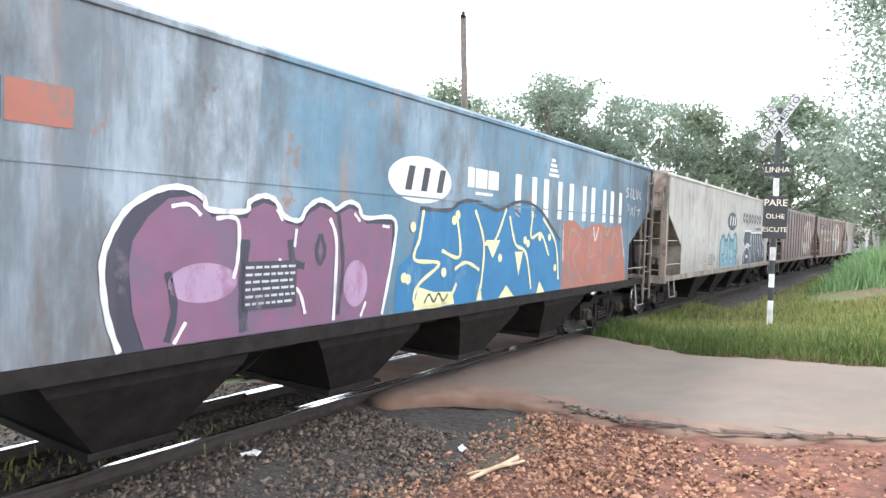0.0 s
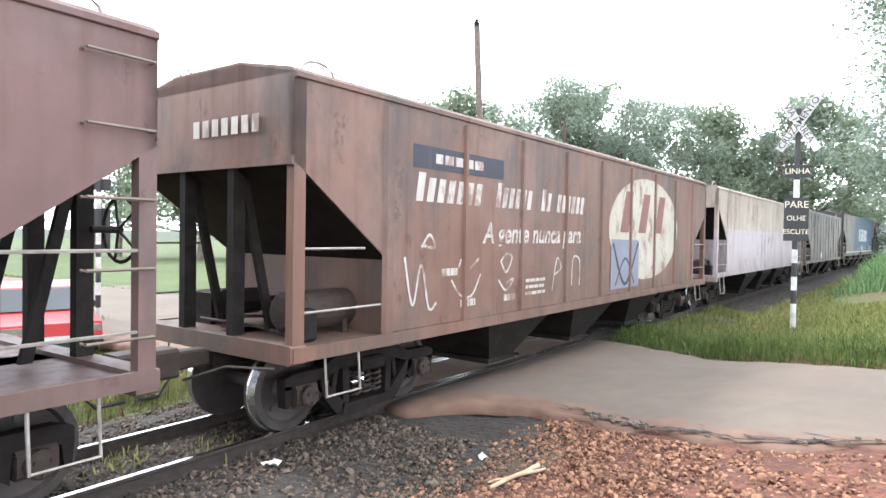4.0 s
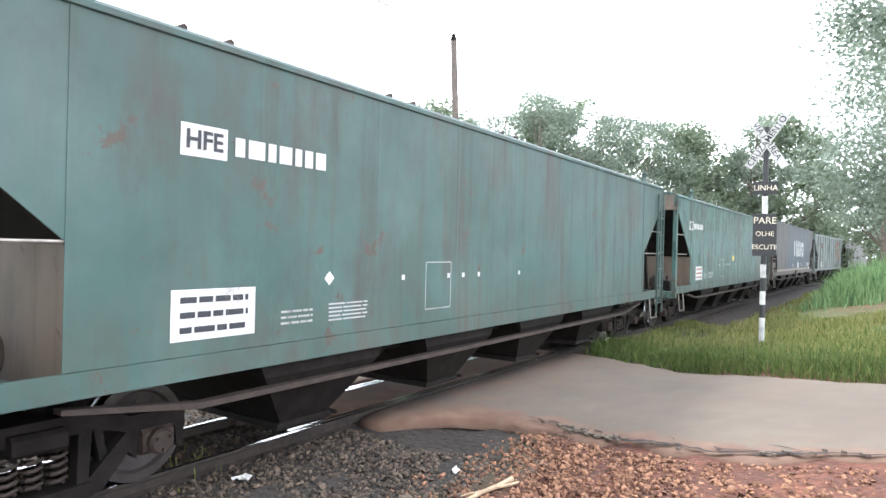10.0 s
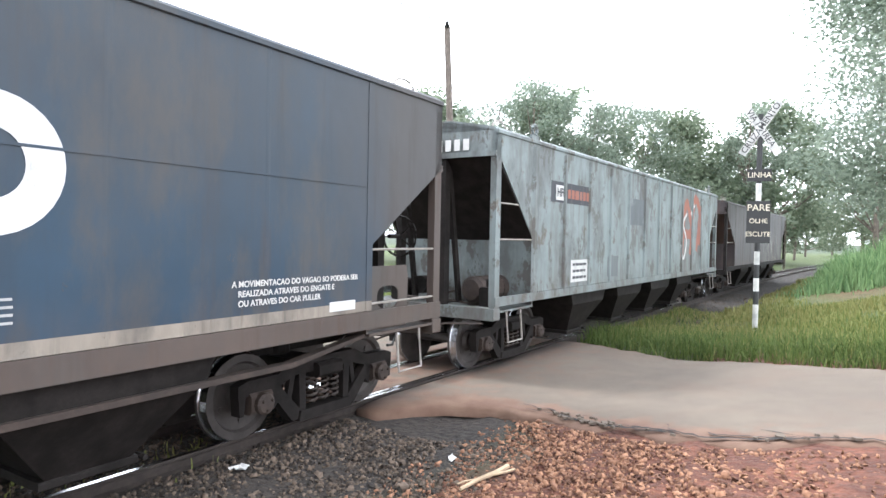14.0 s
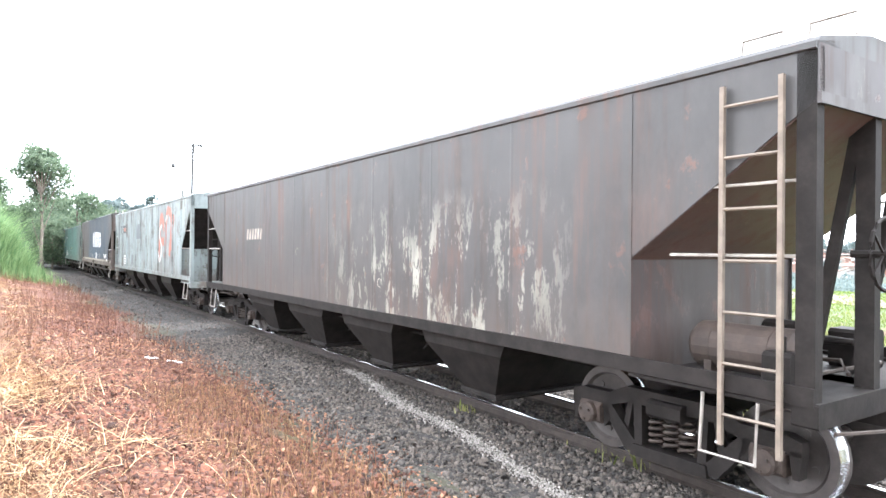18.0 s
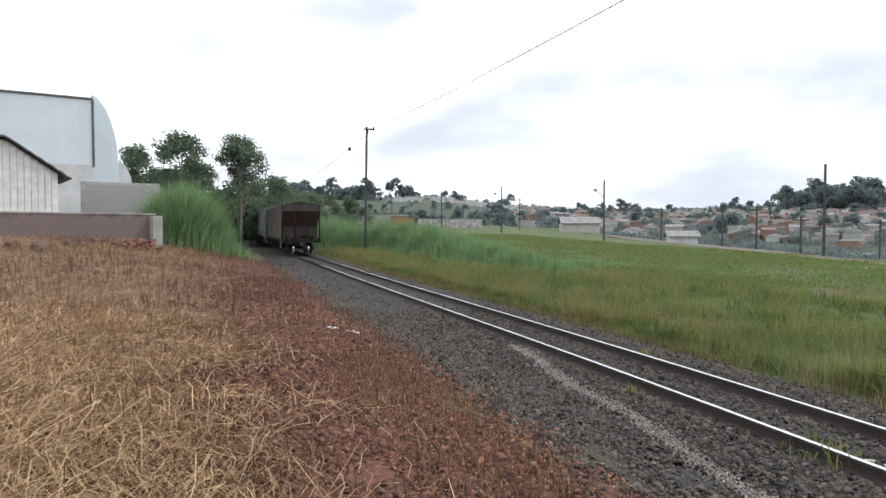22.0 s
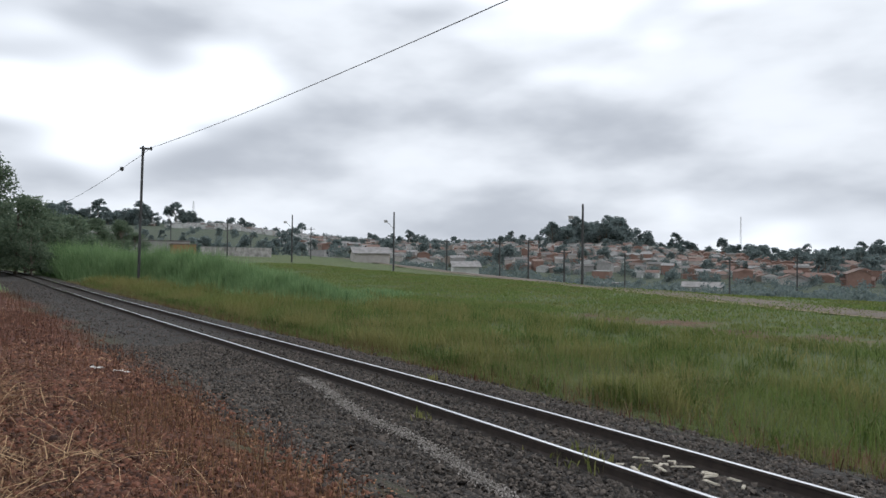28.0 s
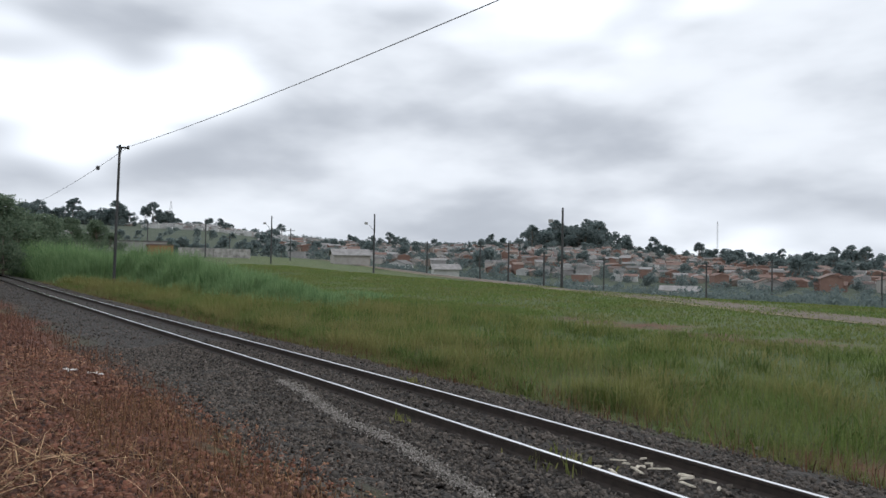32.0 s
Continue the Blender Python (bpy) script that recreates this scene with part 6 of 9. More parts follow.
def build_poles():
    pr, b0, h0 = pole(-0.35, 28, 11.2, "weathered grey wooden pole leaning slightly, bare at the top", M["wood_pole"], (-0.55, 0.0), 0.17, 0.13)
    insulator(pr, (-0.55, -0.1, h0 - 0.1))
    pt, b1, h1 = pole(138.15, 54, 10.3, "dark slim wire pole beside the track", M["dark_pole"], (0.18, 0), 0.105, 0.085)
    mb = MB()
    mb.box(-0.05, 0.75, -0.05, 0.05, h1 - 0.25, h1 - 0.12)
    mb.tube([(0.3, 0, h1 - 0.2), (0.2, 0, h1 - 0.8)], 0.05, 6)
    part("bracket", mb, M["dark_pole"], pt)
    insulator(pt, (0.75, 0, h1 - 0.3))
    top = pt.matrix_world @ Vector((0.75, 0, h1 - 0.1))
    wire(pr.matrix_world @ Vector((-0.55, 0, h0)), top, 0.85)
    p2, b2, h2 = pole(145.2, 104, 7.2, "dark slim wire pole at the bend", M["dark_pole"], (0, 0), 0.12, 0.1)
    e2 = Vector((b2.x, b2.y, b2.z + h2))
    wire(top, e2, 0.6)
    mid = Vector(top).lerp(e2, 0.16) - Vector((0, 0, 0.35))
    mb = MB()
    mb.lathe([(0.02, -0.2), (0.14, -0.12), (0.16, 0), (0.14, 0.12), (0.02, 0.2)], 10, "z", mid)
    tagged(new("wire_marker", mb.mesh("wire_marker", M["black"])), "dark round weight hanging on the overhead wire", "marker")
    pa, b3, h3 = pole(43.0, 24, 10.4, "grey concrete street pole behind the wagons", M["concrete"], (0, 0), 0.14, 0.09)
    mb = MB()
    mb.tube([(0, 0, h3 - 0.7), (0.5, 0, h3 - 0.35), (0.9, 0, h3 - 0.3)], 0.03, 6)
    part("lamp_arm", mb, M["dark_pole"], pa)
    pole(40.6, 30, 10.6, "thin pole behind the wagons", M["dark_pole"], (0, 0), 0.06, 0.05)
    # street lamps along the road beyond the field
    for az, r, top in ((100.75, 68, 7.7), (117.3, 95, 8.6), (126.1, 118, 9.3), (131.4, 142, 9.7), (135.8, 168, 10.0)):
        p, b, h = pole(az, r, top, "dark street lamp pole beside the far road", M["dark_pole"], (0, 0), 0.15, 0.10, "street_lamp", "street lamps")
        mb = MB()
        mb.tube([(-0.1, 0, h * 0.72), (-0.7, 0, h * 0.80), (-1.0, 0, h * 0.83)], 0.03, 6)
        part("arm", mb, M["dark_pole"], p)
        mb = MB()
        mb.box(-1.45, -0.95, -0.10, 0.10, h * 0.82, h * 0.86, bev=0.02)
        part("lamp_head", mb, M["concrete"], p)
    for az, r, top in ((105.4, 90, 4.6), (107.9, 105, 4.8), (112.6, 120, 5.4), (102.3, 80, 3.2), (84.2, 120, 3.0), (77, 110, 1.4), (97.2, 110, 3.0), (89, 100, 2.2), (124.5, 150, 8.5), (129.5, 170, 7)):
        p, b, h = pole(az, r, top, "dark utility pole among the houses", M["dark_pole"], (0, 0), 0.13, 0.10, "utility_pole", "poles by the houses")
        mb = MB()
        mb.box(-0.9, 0.9, -0.05, 0.05, h - 0.5, h - 0.38)
        part("crossarm", mb, M["dark_pole"], p)
    # lattice mast and thin mast on the hill
    for az, r, top, wdt in ((134.1, 1000, 78, 3.0), (88.2, 1000, 62, 0.9)):
        x, y = spot(az, r)
        z = ground_at(x, y)
        t = thing("radio_mast", "slim radio mast on the far hill", "mast", "", pose(x, y, z))
        for k in range(4):
            sx, sy = (1, 1, -1, -1)[k], (1, -1, -1, 1)[k]
            mb = MB()
            mb.tube([(sx * wdt, sy * wdt, 0), (sx * 0.3, sy * 0.3, top - z)], 0.22, 4)
            part("leg", mb, M["concrete"], t)
        for k in range(9):
            q = k / 9
            w2 = wdt + (0.3 - wdt) * q
            mb = MB()
            zz = (top - z) * q
            mb.tube([(-w2, -w2, zz), (w2, -w2, zz + (top - z) / 9)], 0.12, 4)
            part("lattice_bar", mb, M["concrete"], t)


build_poles()


# ------------------------------------------------------------------ marks, plates and graffiti on the wagons
def worn(name, colour, under, amount=0.5):
    """Paint on paint: worn through in patches and streaks to what lies under it."""
    m = Mat(name, 0.65)
    c = m.mix(m.noise(2.5, 5), tuple(x * 0.85 for x in colour), colour)
    wear = m.noise(3.5, 8, (1, 1, 0.6), 0.62 - 0.12 * amount, 0.70 - 0.1 * amount, (3, 1, 7), 0.7)
    c = m.mix(m.math("MULTIPLY", wear, 0.8), c, under)
    streak = m.noise(1.5, 6, (7, 7, 0.35), 0.55, 0.8)
    c = m.mix(m.math("MULTIPLY", streak, 0.45), c, under)
    return m.done(c)


class Decal:
    """Flat painted shapes on the near side of a wagon: one part, each further shape a part of it."""

    def __init__(self, wagon, spec):
        self.w, self.y, self.groups, self.held, self.dx = wagon, -spec.hw, [], None, spec.shift

    def poly(self, pts, m, up=1, name="patch"):
        y = self.y - 0.003 * up - 0.002
        if self.held is None:
            mb = MB()
            self.groups.append((name, mb, m))
        else:
            mb = self.held
        mb.add([(x + self.dx, y, z) for x, z in pts], [tuple(range(len(pts)))])
        return self

    def hold(self, name, m):
        """Shapes drawn until let() make one piece."""
        if self.held is None:
            self.held = MB()
            self.groups.append((name, self.held, m))
            return True
        return False

    def rect(self, x0, z0, x1, z1, m, up=1, slant=0.0):
        return self.poly([(x0, z0), (x1, z0), (x1 + slant, z1), (x0 + slant, z1)], m, up, "bar")

    def oval(self, x, z, a, b, m, up=1, n=40, tilt=0.0):
        c, s = math.cos(tilt), math.sin(tilt)
        return self.poly([(x + a * math.cos(t) * c - b * math.sin(t) * s, z + a * math.cos(t) * s + b * math.sin(t) * c) for t in np.linspace(0, 2 * math.pi, n, endpoint=False)], m, up, "spot")

    def ring(self, x, z, a, b, ai, bi, m, up=1, t0=0.0, t1=2 * math.pi, n=32):
        mine = self.hold("ring", m)
        for t, u in zip(np.linspace(t0, t1, n)[:-1], np.linspace(t0, t1, n)[1:]):
            self.poly([(x + ai * math.cos(t), z + bi * math.sin(t)), (x + a * math.cos(t), z + b * math.sin(t)), (x + a * math.cos(u), z + b * math.sin(u)), (x + ai * math.cos(u), z + bi * math.sin(u))], m, up)
        if mine:
            self.held = None
        return self

    def stroke(self, pts, w, m, up=2, n=10):
        """A brushed line through the points, rounded between them."""
        P = [Vector(p) for p in pts]
        line = []
        for i in range(len(P) - 1):
            p0, p1, p2, p3 = P[max(0, i - 1)], P[i], P[i + 1], P[min(len(P) - 1, i + 2)]
            for k in range(n):
                t = k / n
                line.append(0.5 * (2 * p1 + (p2 - p0) * t + (2 * p0 - 5 * p1 + 4 * p2 - p3) * t * t + (3 * p1 - p0 - 3 * p2 + p3) * t ** 3))
        line.append(P[-1])
        left, right = [], []
        for i, p in enumerate(line):
            d = (line[min(i + 1, len(line) - 1)] - line[max(i - 1, 0)]).normalized()
            q = w * (0.5 + 0.08 * math.sin(i * 1.7))
            left.append((p.x - d.y * q, p.y + d.x * q))
            right.append((p.x + d.y * q, p.y - d.x * q))
        mine = self.hold("brush_line", m)
        y = self.y - 0.003 * up - 0.002
        k = len(line)
        self.held.add([(x + self.dx, y, z) for x, z in left + right], [(i, k + i, k + i + 1, i + 1) for i in range(k - 1)])
        if mine:
            self.held = None
        return self

    def bars(self, x0, z0, x1, z1, rows, m, seed=0, fill=0.6, up=1, words=4):
        """Writing too small or worn to read: plain bars."""
        rnd = random.Random(seed)
        h = (z1 - z0) / rows
        for r in range(rows):
            x = x0
            small = h < 0.12
            mine = self.hold("writing_row", m) if small else False
            while x < x1 - 0.02:
                w = min((x1 - x0) / words * rnd.uniform(0.5, 1.2), x1 - x)
                self.rect(x, z0 + r * h + h * (1 - fill) / 2, x + w, z0 + r * h + h * (1 + fill) / 2, m, up)
                x += w + (x1 - x0) * 0.035
            if mine:
                self.held = None
        return self

    def done(self, name, label):
        first = None
        for nm, mb, m in self.groups:
            if first is None:
                first = part(name, mb, m, self.w, label)
            else:
                ob = part(nm, mb, m, first)
                if nm == "writing_row":
                    tagged(ob, kind="stuff")
        return first


def side_text(wagon, spec, words, size, x, z, mat, up=2, shear=0.0):
    part("lettering", text_mesh(words, size, mat, shear=shear), None, wagon, "painted lettering", at=Matrix.Translation((x + spec.shift, -spec.hw - 0.004 - 0.003 * up, z)) @ Matrix.Rotation(radians(90), 4, "X"))


def mark_wagons():
    sp = {i + 1: s for i, (s, *_ ) in enumerate(TRAIN)}
    wg = {i + 1: w for i, (_, w, _2) in enumerate(TRAIN)}
    white = worn("worn_white_mark", (0.60, 0.59, 0.565), (0.30, 0.28, 0.26), 0.3)
    cream = worn("worn_cream_mark", (0.42, 0.38, 0.31), (0.17, 0.10, 0.085), 0.9)
    chalk = worn("chalk_white", (0.48, 0.44, 0.40), (0.17, 0.10, 0.075), 0.95)
    ink, navy = worn("dark_ink", (0.035, 0.038, 0.045), (0.15, 0.14, 0.135), 0.2), worn("navy_ink", (0.020, 0.028, 0.045), (0.3, 0.3, 0.3), 0.15)
    plum, plum_dark = worn("plum_spray", (0.16, 0.075, 0.125), (0.11, 0.08, 0.12), 0.9), worn("plum_shade", (0.035, 0.035, 0.05), (0.1, 0.08, 0.1), 0.2)
    sky, cyan = worn("blue_spray", (0.022, 0.125, 0.25), (0.08, 0.17, 0.25), 0.4), worn("cyan_spray", (0.12, 0.255, 0.31), (0.25, 0.33, 0.35), 0.6)
    lemon, rust = worn("pale_yellow_spray", (0.60, 0.56, 0.30), (0.4, 0.4, 0.3), 0.3), worn("orange_red_spray", (0.29, 0.105, 0.07), (0.16, 0.11, 0.10), 0.7)
    faint = worn("faint_white", (0.42, 0.42, 0.41), (0.22, 0.22, 0.22), 0.7)
    fade_red = worn("faint_pale_red", (0.25, 0.155, 0.14), (0.16, 0.09, 0.08), 0.9)
    pale_red = worn("pale_pink_mark", (0.36, 0.26, 0.24), (0.17, 0.10, 0.09), 0.9)

    # first wagon: plum, blue and orange graffiti, oval and word marks
    d = Decal(wg[1], sp[1])
    ox = 0.4
    rim = [(-3.97, 1.12), (-4.06, 1.4), (-4.1, 1.76), (-4.03, 1.99), (-3.91, 2.17), (-3.68, 2.31), (-3.47, 2.34), (-3.3, 2.27), (-3.24, 2.18), (-2.89, 2.18), (-2.85, 2.26), (-2.71, 2.32), (-2.57, 2.29), (-2.45, 2.15),
           (-2.27, 2.12), (-2.19, 2.23), (-2.03, 2.32), (-1.86, 2.28), (-1.8, 2.24), (-1.62, 2.32), (-1.47, 2.29), (-1.36, 2.17), (-0.88, 2.17), (-0.88, 1.8), (-1.05, 1.13)]
    d.poly(rim, plum_dark, 1)
    inner = [(x + (0.17 if i < 3 else 0.13 if i < 5 else 0.06 if i < 7 else 0.0), z - (0.0 if i < 3 else 0.05)) for i, (x, z) in enumerate(rim)]
    inner = [(x - (0.05 if i > 21 else 0.0), max(z, 1.13)) for i, (x, z) in enumerate(inner)]
    d.poly(inner, plum, 2)
    d.stroke([(x - 0.02, z + 0.01) for x, z in rim], 0.045, white, 3, 6)
    for pts, w in (([(-3.6, 2.2), (-3.45, 2.22), (-3.34, 2.14)], 0.03), ([(-3.2, 2.12), (-2.99, 2.11), (-2.98, 1.8), (-3.02, 1.62)], 0.035), ([(-2.57, 2.22), (-2.50, 2.12)], 0.025), ([(-2.33, 2.05), (-2.35, 1.88)], 0.03), ([(-2.52, 1.78), (-2.53, 1.64)], 0.03),
                   ([(-2.43, 1.54), (-2.28, 1.46), (-2.2, 1.25)], 0.035), ([(-1.9, 2.16), (-1.80, 1.9), (-1.82, 1.15)], 0.04), ([(-1.55, 2.22), (-1.46, 2.14)], 0.03), ([(-1.1, 2.1), (-0.98, 2.09)], 0.03), ([(-1.42, 1.15), (-1.34, 1.3)], 0.03), ([(-3.56, 1.14), (-3.46, 1.3)], 0.03)):
        d.stroke([(x, z) for x, z in pts], w, white, 4, 6)
    for pts, w in (([(-2.9, 1.95), (-2.92, 1.5), (-2.9, 1.16)], 0.09), ([(-2.40, 1.95), (-2.36, 1.75), (-2.22, 1.7)], 0.07), ([(-2.02, 2.0), (-1.96, 1.85), (-2.02, 1.72), (-2.07, 1.85), (-2.02, 2.0)], 0.05), ([(-1.78, 2.2), (-1.7, 1.7), (-1.76, 1.2)], 0.05), ([(-3.62, 1.7), (-3.56, 1.4), (-3.62, 1.16)], 0.06)):
        d.stroke(pts, w, plum_dark, 3, 6)
    haze = worn("rubbed_lilac", (0.30, 0.20, 0.29), (0.2, 0.09, 0.155), 0.9)
    d.oval(-3.3, 1.6, 0.32, 0.16, haze, 3)
    d.oval(-1.5, 1.5, 0.18, 0.24, haze, 3)
    d.rect(-2.92, 1.34, -2.32, 1.76, plum_dark, 5)
    d.bars(-2.90, 1.36, -2.34, 1.74, 6, faint, 4, 0.35, 6, 7)
    d.done("graffiti", "plum-coloured swollen letters with a white rim")
    d = Decal(wg[1], sp[1])
    blue = [(-0.86, 1.13), (-0.80, 1.65), (-0.56, 1.79), (-0.42, 2.32), (0.18, 2.32), (0.46, 2.44), (0.86, 2.46), (1.42, 2.37), (2.03, 2.52), (2.72, 2.43), (3.54, 1.94), (3.62, 1.12)]
    d.poly(blue, sky, 1)
    d.stroke(blue[3:-1], 0.05, ink, 2, 5)
    for pts in ([(-0.42, 1.95), (-0.5, 1.72), (0.0, 1.66), (-0.42, 1.42), (-0.45, 1.2), (0.15, 1.16), (0.4, 1.4)], [(-0.35, 2.3), (-0.42, 1.95)], [(0.35, 2.3), (0.46, 1.75), (0.05, 1.82)], [(0.35, 1.58), (0.62, 1.66), (0.95, 1.55)],
                [(0.8, 2.35), (1.05, 1.9), (1.0, 1.3)], [(1.05, 1.9), (1.35, 1.95), (1.65, 2.4)], [(1.75, 2.3), (1.95, 1.9), (2.3, 1.75), (2.5, 1.2)], [(2.5, 2.4), (2.45, 2.0), (2.8, 2.05), (3.1, 1.7)], [(2.85, 2.3), (3.35, 1.9), (3.5, 1.3)]):
        d.stroke(pts, 0.045, lemon, 3, 6)
    for tri in ([(0.9, 1.14), (1.05, 1.14), (0.98, 1.36)], [(1.5, 1.13), (1.95, 1.13), (1.72, 1.3)], [(1.95, 1.78), (2.2, 1.78), (2.08, 1.42)], [(2.7, 1.12), (3.0, 1.12), (2.8, 1.3)], [(1.1, 1.95), (1.5, 1.95), (1.3, 1.7)]):
        d.poly(tri, lemon, 2)
    for x, z in ((-0.7, 1.52), (-0.62, 1.5), (-0.55, 2.1), (0.3, 2.2), (0.38, 2.27), (0.1, 1.55), (1.5, 1.7), (2.25, 1.95), (2.35, 1.9), (3.1, 2.0), (3.35, 1.5), (2.75, 2.0)):
        d.oval(x, z, 0.055, 0.06, lemon, 4, 14)
    d.poly([(-0.5, 1.13), (-0.42, 1.4), (-0.1, 1.32), (0.3, 1.3), (0.36, 1.14)], lemon, 3)
    d.stroke([(-0.3, 1.2), (-0.2, 1.3), (-0.1, 1.2), (0.0, 1.3), (0.1, 1.2), (0.2, 1.28)], 0.025, ink, 5, 5)
    d.done("graffiti", "blue and pale yellow graffiti letters")
    d = Decal(wg[1], sp[1])
    d.poly([(3.66, 1.12), (3.6, 2.26), (4.1, 2.3), (4.5, 2.14), (5.2, 2.28), (5.8, 2.2), (6.56, 2.27), (6.9, 1.12)], rust, 1)
    for pts in ([(3.9, 1.2), (3.95, 2.1), (4.4, 1.95), (4.1, 1.65), (4.55, 1.2)], [(4.8, 1.25), (4.85, 2.0), (5.2, 2.05)], [(4.85, 1.65), (5.15, 1.68)], [(5.4, 2.1), (5.45, 1.3), (5.9, 1.3)], [(6.05, 1.25), (6.1, 2.1), (6.5, 1.7), (6.15, 1.6)]):
        d.stroke(pts, 0.06, fade_red, 2, 6)
    for pts in ([(5.0, 2.2), (5.1, 1.95), (5.25, 2.2)], [(5.6, 2.25), (5.7, 2.05), (5.85, 2.2)], [(3.62, 2.24), (3.66, 1.6)], [(6.5, 2.2), (6.75, 1.6)]):
        d.stroke(pts, 0.04, chalk, 3, 6)
    for pts in ([(6.9, 3.05), (6.75, 3.0), (6.9, 2.9), (6.72, 2.85)], [(7.0, 2.85), (7.06, 3.05), (7.12, 2.85)], [(7.2, 3.05), (7.2, 2.85), (7.32, 2.86)], [(7.38, 3.05), (7.45, 2.85), (7.52, 3.05)], [(7.7, 3.0), (7.58, 2.95), (7.7, 2.85)], [(6.8, 2.45), (6.82, 2.72), (6.95, 2.62), (6.82, 2.58)], [(7.05, 2.5), (7.15, 2.65), (7.2, 2.48)], [(7.3, 2.45), (7.32, 2.7), (7.42, 2.6)], [(7.5, 2.6), (7.65, 2.62), (7.55, 2.48)]):
        d.stroke(pts, 0.028, chalk, 3, 5)
    d.done("graffiti", "orange-red graffiti letters")
    d = Decal(wg[1], sp[1])
    d.oval(-0.8 + ox, 2.65, 0.62, 0.27, white, 1)
    for k, x in enumerate((-1.12, -0.82, -0.5)):
        d.rect(x + ox, 2.52, x + 0.12 + ox, 2.80, ink, 2, 0.07)
    d.bars(0.2 + ox, 2.62, 1.02 + ox, 2.92, 1, white, 1, 0.85, 1, 3)
    d.bars(0.4 + ox, 2.54, 0.85 + ox, 2.6, 1, white, 3, 0.6, 1, 2)
    for x0, x1 in ((1.5, 2.2), (2.45, 3.15), (3.45, 4.2), (4.45, 5.2), (5.45, 6.1)):
        d.rect(x0 + ox, 2.30, x0 + 0.18 + ox, 2.92, white, 1)
        d.rect(x1 - 0.16 + ox, 2.30, x1 + ox, 2.92, white, 1)
    for k in range(4):
        d.rect(2.62 + k * 0.03 + ox, 2.98 + k * 0.08, 3.0 - k * 0.05 + ox, 3.03 + k * 0.08, white, 1)
    d.rect(-5.6 + ox, 2.68, -5.15 + ox, 2.95, ink, 1)
    d.rect(-5.13 + ox, 2.68, -4.72 + ox, 2.95, rust, 1)
    d.done("word_mark", "worn white oval and word marks")

    # second wagon: white, dark marks, cyan and black graffiti
    d = Decal(wg[2], sp[2])
    ox = 0.7
    d.oval(-0.34 + ox, 2.62, 0.74, 0.31, ink, 1)
    for k, x in enumerate((-0.75, -0.35, 0.0)):
        d.rect(x + ox, 2.48, x + 0.14 + ox, 2.80, white, 2, 0.08)
    x = 1.45 + ox
    for k in range(7):
        w = 0.40
        d.ring(x + w / 2, 2.80, w / 2, 0.19, w / 2 - 0.11, 0.08, ink, 1, n=18)
        if k == 1:
            d.rect(x + w - 0.12, 2.5, x + w, 2.8, ink, 1)
        x += 0.535
    d.bars(4.0 + ox, 2.36, 5.2 + ox, 2.5, 1, ink, 5, 0.6, 1, 5)
    for k, (x, z) in enumerate(((5.4, 3.2), (5.8, 3.18), (5.45, 2.92), (5.8, 2.9), (6.15, 2.86))):
        d.oval(x + ox, z, 0.15, 0.13, faint, 1, 24)
    d.bars(-3.5 + ox, 1.2, -2.93 + ox, 1.56, 5, ink, 6, 0.4, 1, 4)
    d.oval(-2.75 + ox, 1.4, 0.05, 0.09, ink, 1)
    rnd = random.Random(5)
    for k in range(56):
        x, z = rnd.uniform(-6.8, -1.6), 1.2 + 0.9 * rnd.random() ** 1.6
        d.rect(x, z, x + rnd.uniform(0.01, 0.09), z + rnd.uniform(0.01, 0.05), ink if rnd.random() < 0.6 else cream, 1)
    d.done("word_mark", "dark oval and round-lettered marks")
    d = Decal(wg[2], sp[2])
    edge = [(-1.35, 1.11), (-1.4, 1.48), (-1.3, 1.9), (-1.04, 2.12), (-0.81, 2.09), (-0.72, 1.98), (-0.37, 2.0), (-0.28, 2.13), (-0.14, 2.19), (0.01, 2.1), (0.11, 2.01), (0.65, 1.98), (0.7, 2.15), (0.87, 2.2), (1.06, 2.15), (1.16, 1.8), (1.25, 1.59), (1.09, 1.49), (1.17, 1.1)]
    d.poly(edge, cyan, 1)
    pale_cyan = worn("pale_cyan_spray", (0.25, 0.33, 0.335), (0.16, 0.28, 0.32), 0.6)
    for x, z, a, b in ((-1.0, 1.75, 0.22, 0.28), (-0.15, 1.8, 0.16, 0.3), (0.88, 1.85, 0.14, 0.26), (-0.55, 1.5, 0.16, 0.3), (0.4, 1.45, 0.25, 0.25)):
        d.oval(x, z, a, b, pale_cyan, 2)
    deep = worn("deep_teal_line", (0.03, 0.11, 0.16), (0.1, 0.2, 0.25), 0.2)
    d.stroke(edge, 0.10, deep, 3, 6)
    for pts in ([(-0.75, 1.98), (-0.7, 1.55), (-0.8, 1.12)], [(-0.3, 2.05), (-0.25, 1.6), (-0.35, 1.12)], [(0.1, 1.98), (0.05, 1.5), (0.15, 1.15)], [(0.65, 1.95), (0.6, 1.5), (0.68, 1.12)]):
        d.stroke(pts, 0.05, deep, 4, 6)
    for pts in ([(-1.15, 1.5), (-0.85, 1.52), (-0.8, 1.62)], [(-1.0, 1.32), (-0.75, 1.33)], [(-0.6, 1.35), (-0.4, 1.45), (-0.35, 1.6)], [(-0.2, 1.75), (-0.05, 1.95), (-0.02, 1.7), (-0.15, 1.72)], [(0.2, 1.5), (0.3, 1.35), (0.5, 1.36)], [(0.8, 1.62), (1.0, 1.6)], [(0.8, 1.35), (0.95, 1.45), (1.0, 1.3)]):
        d.stroke(pts, 0.035, ink, 5, 6)
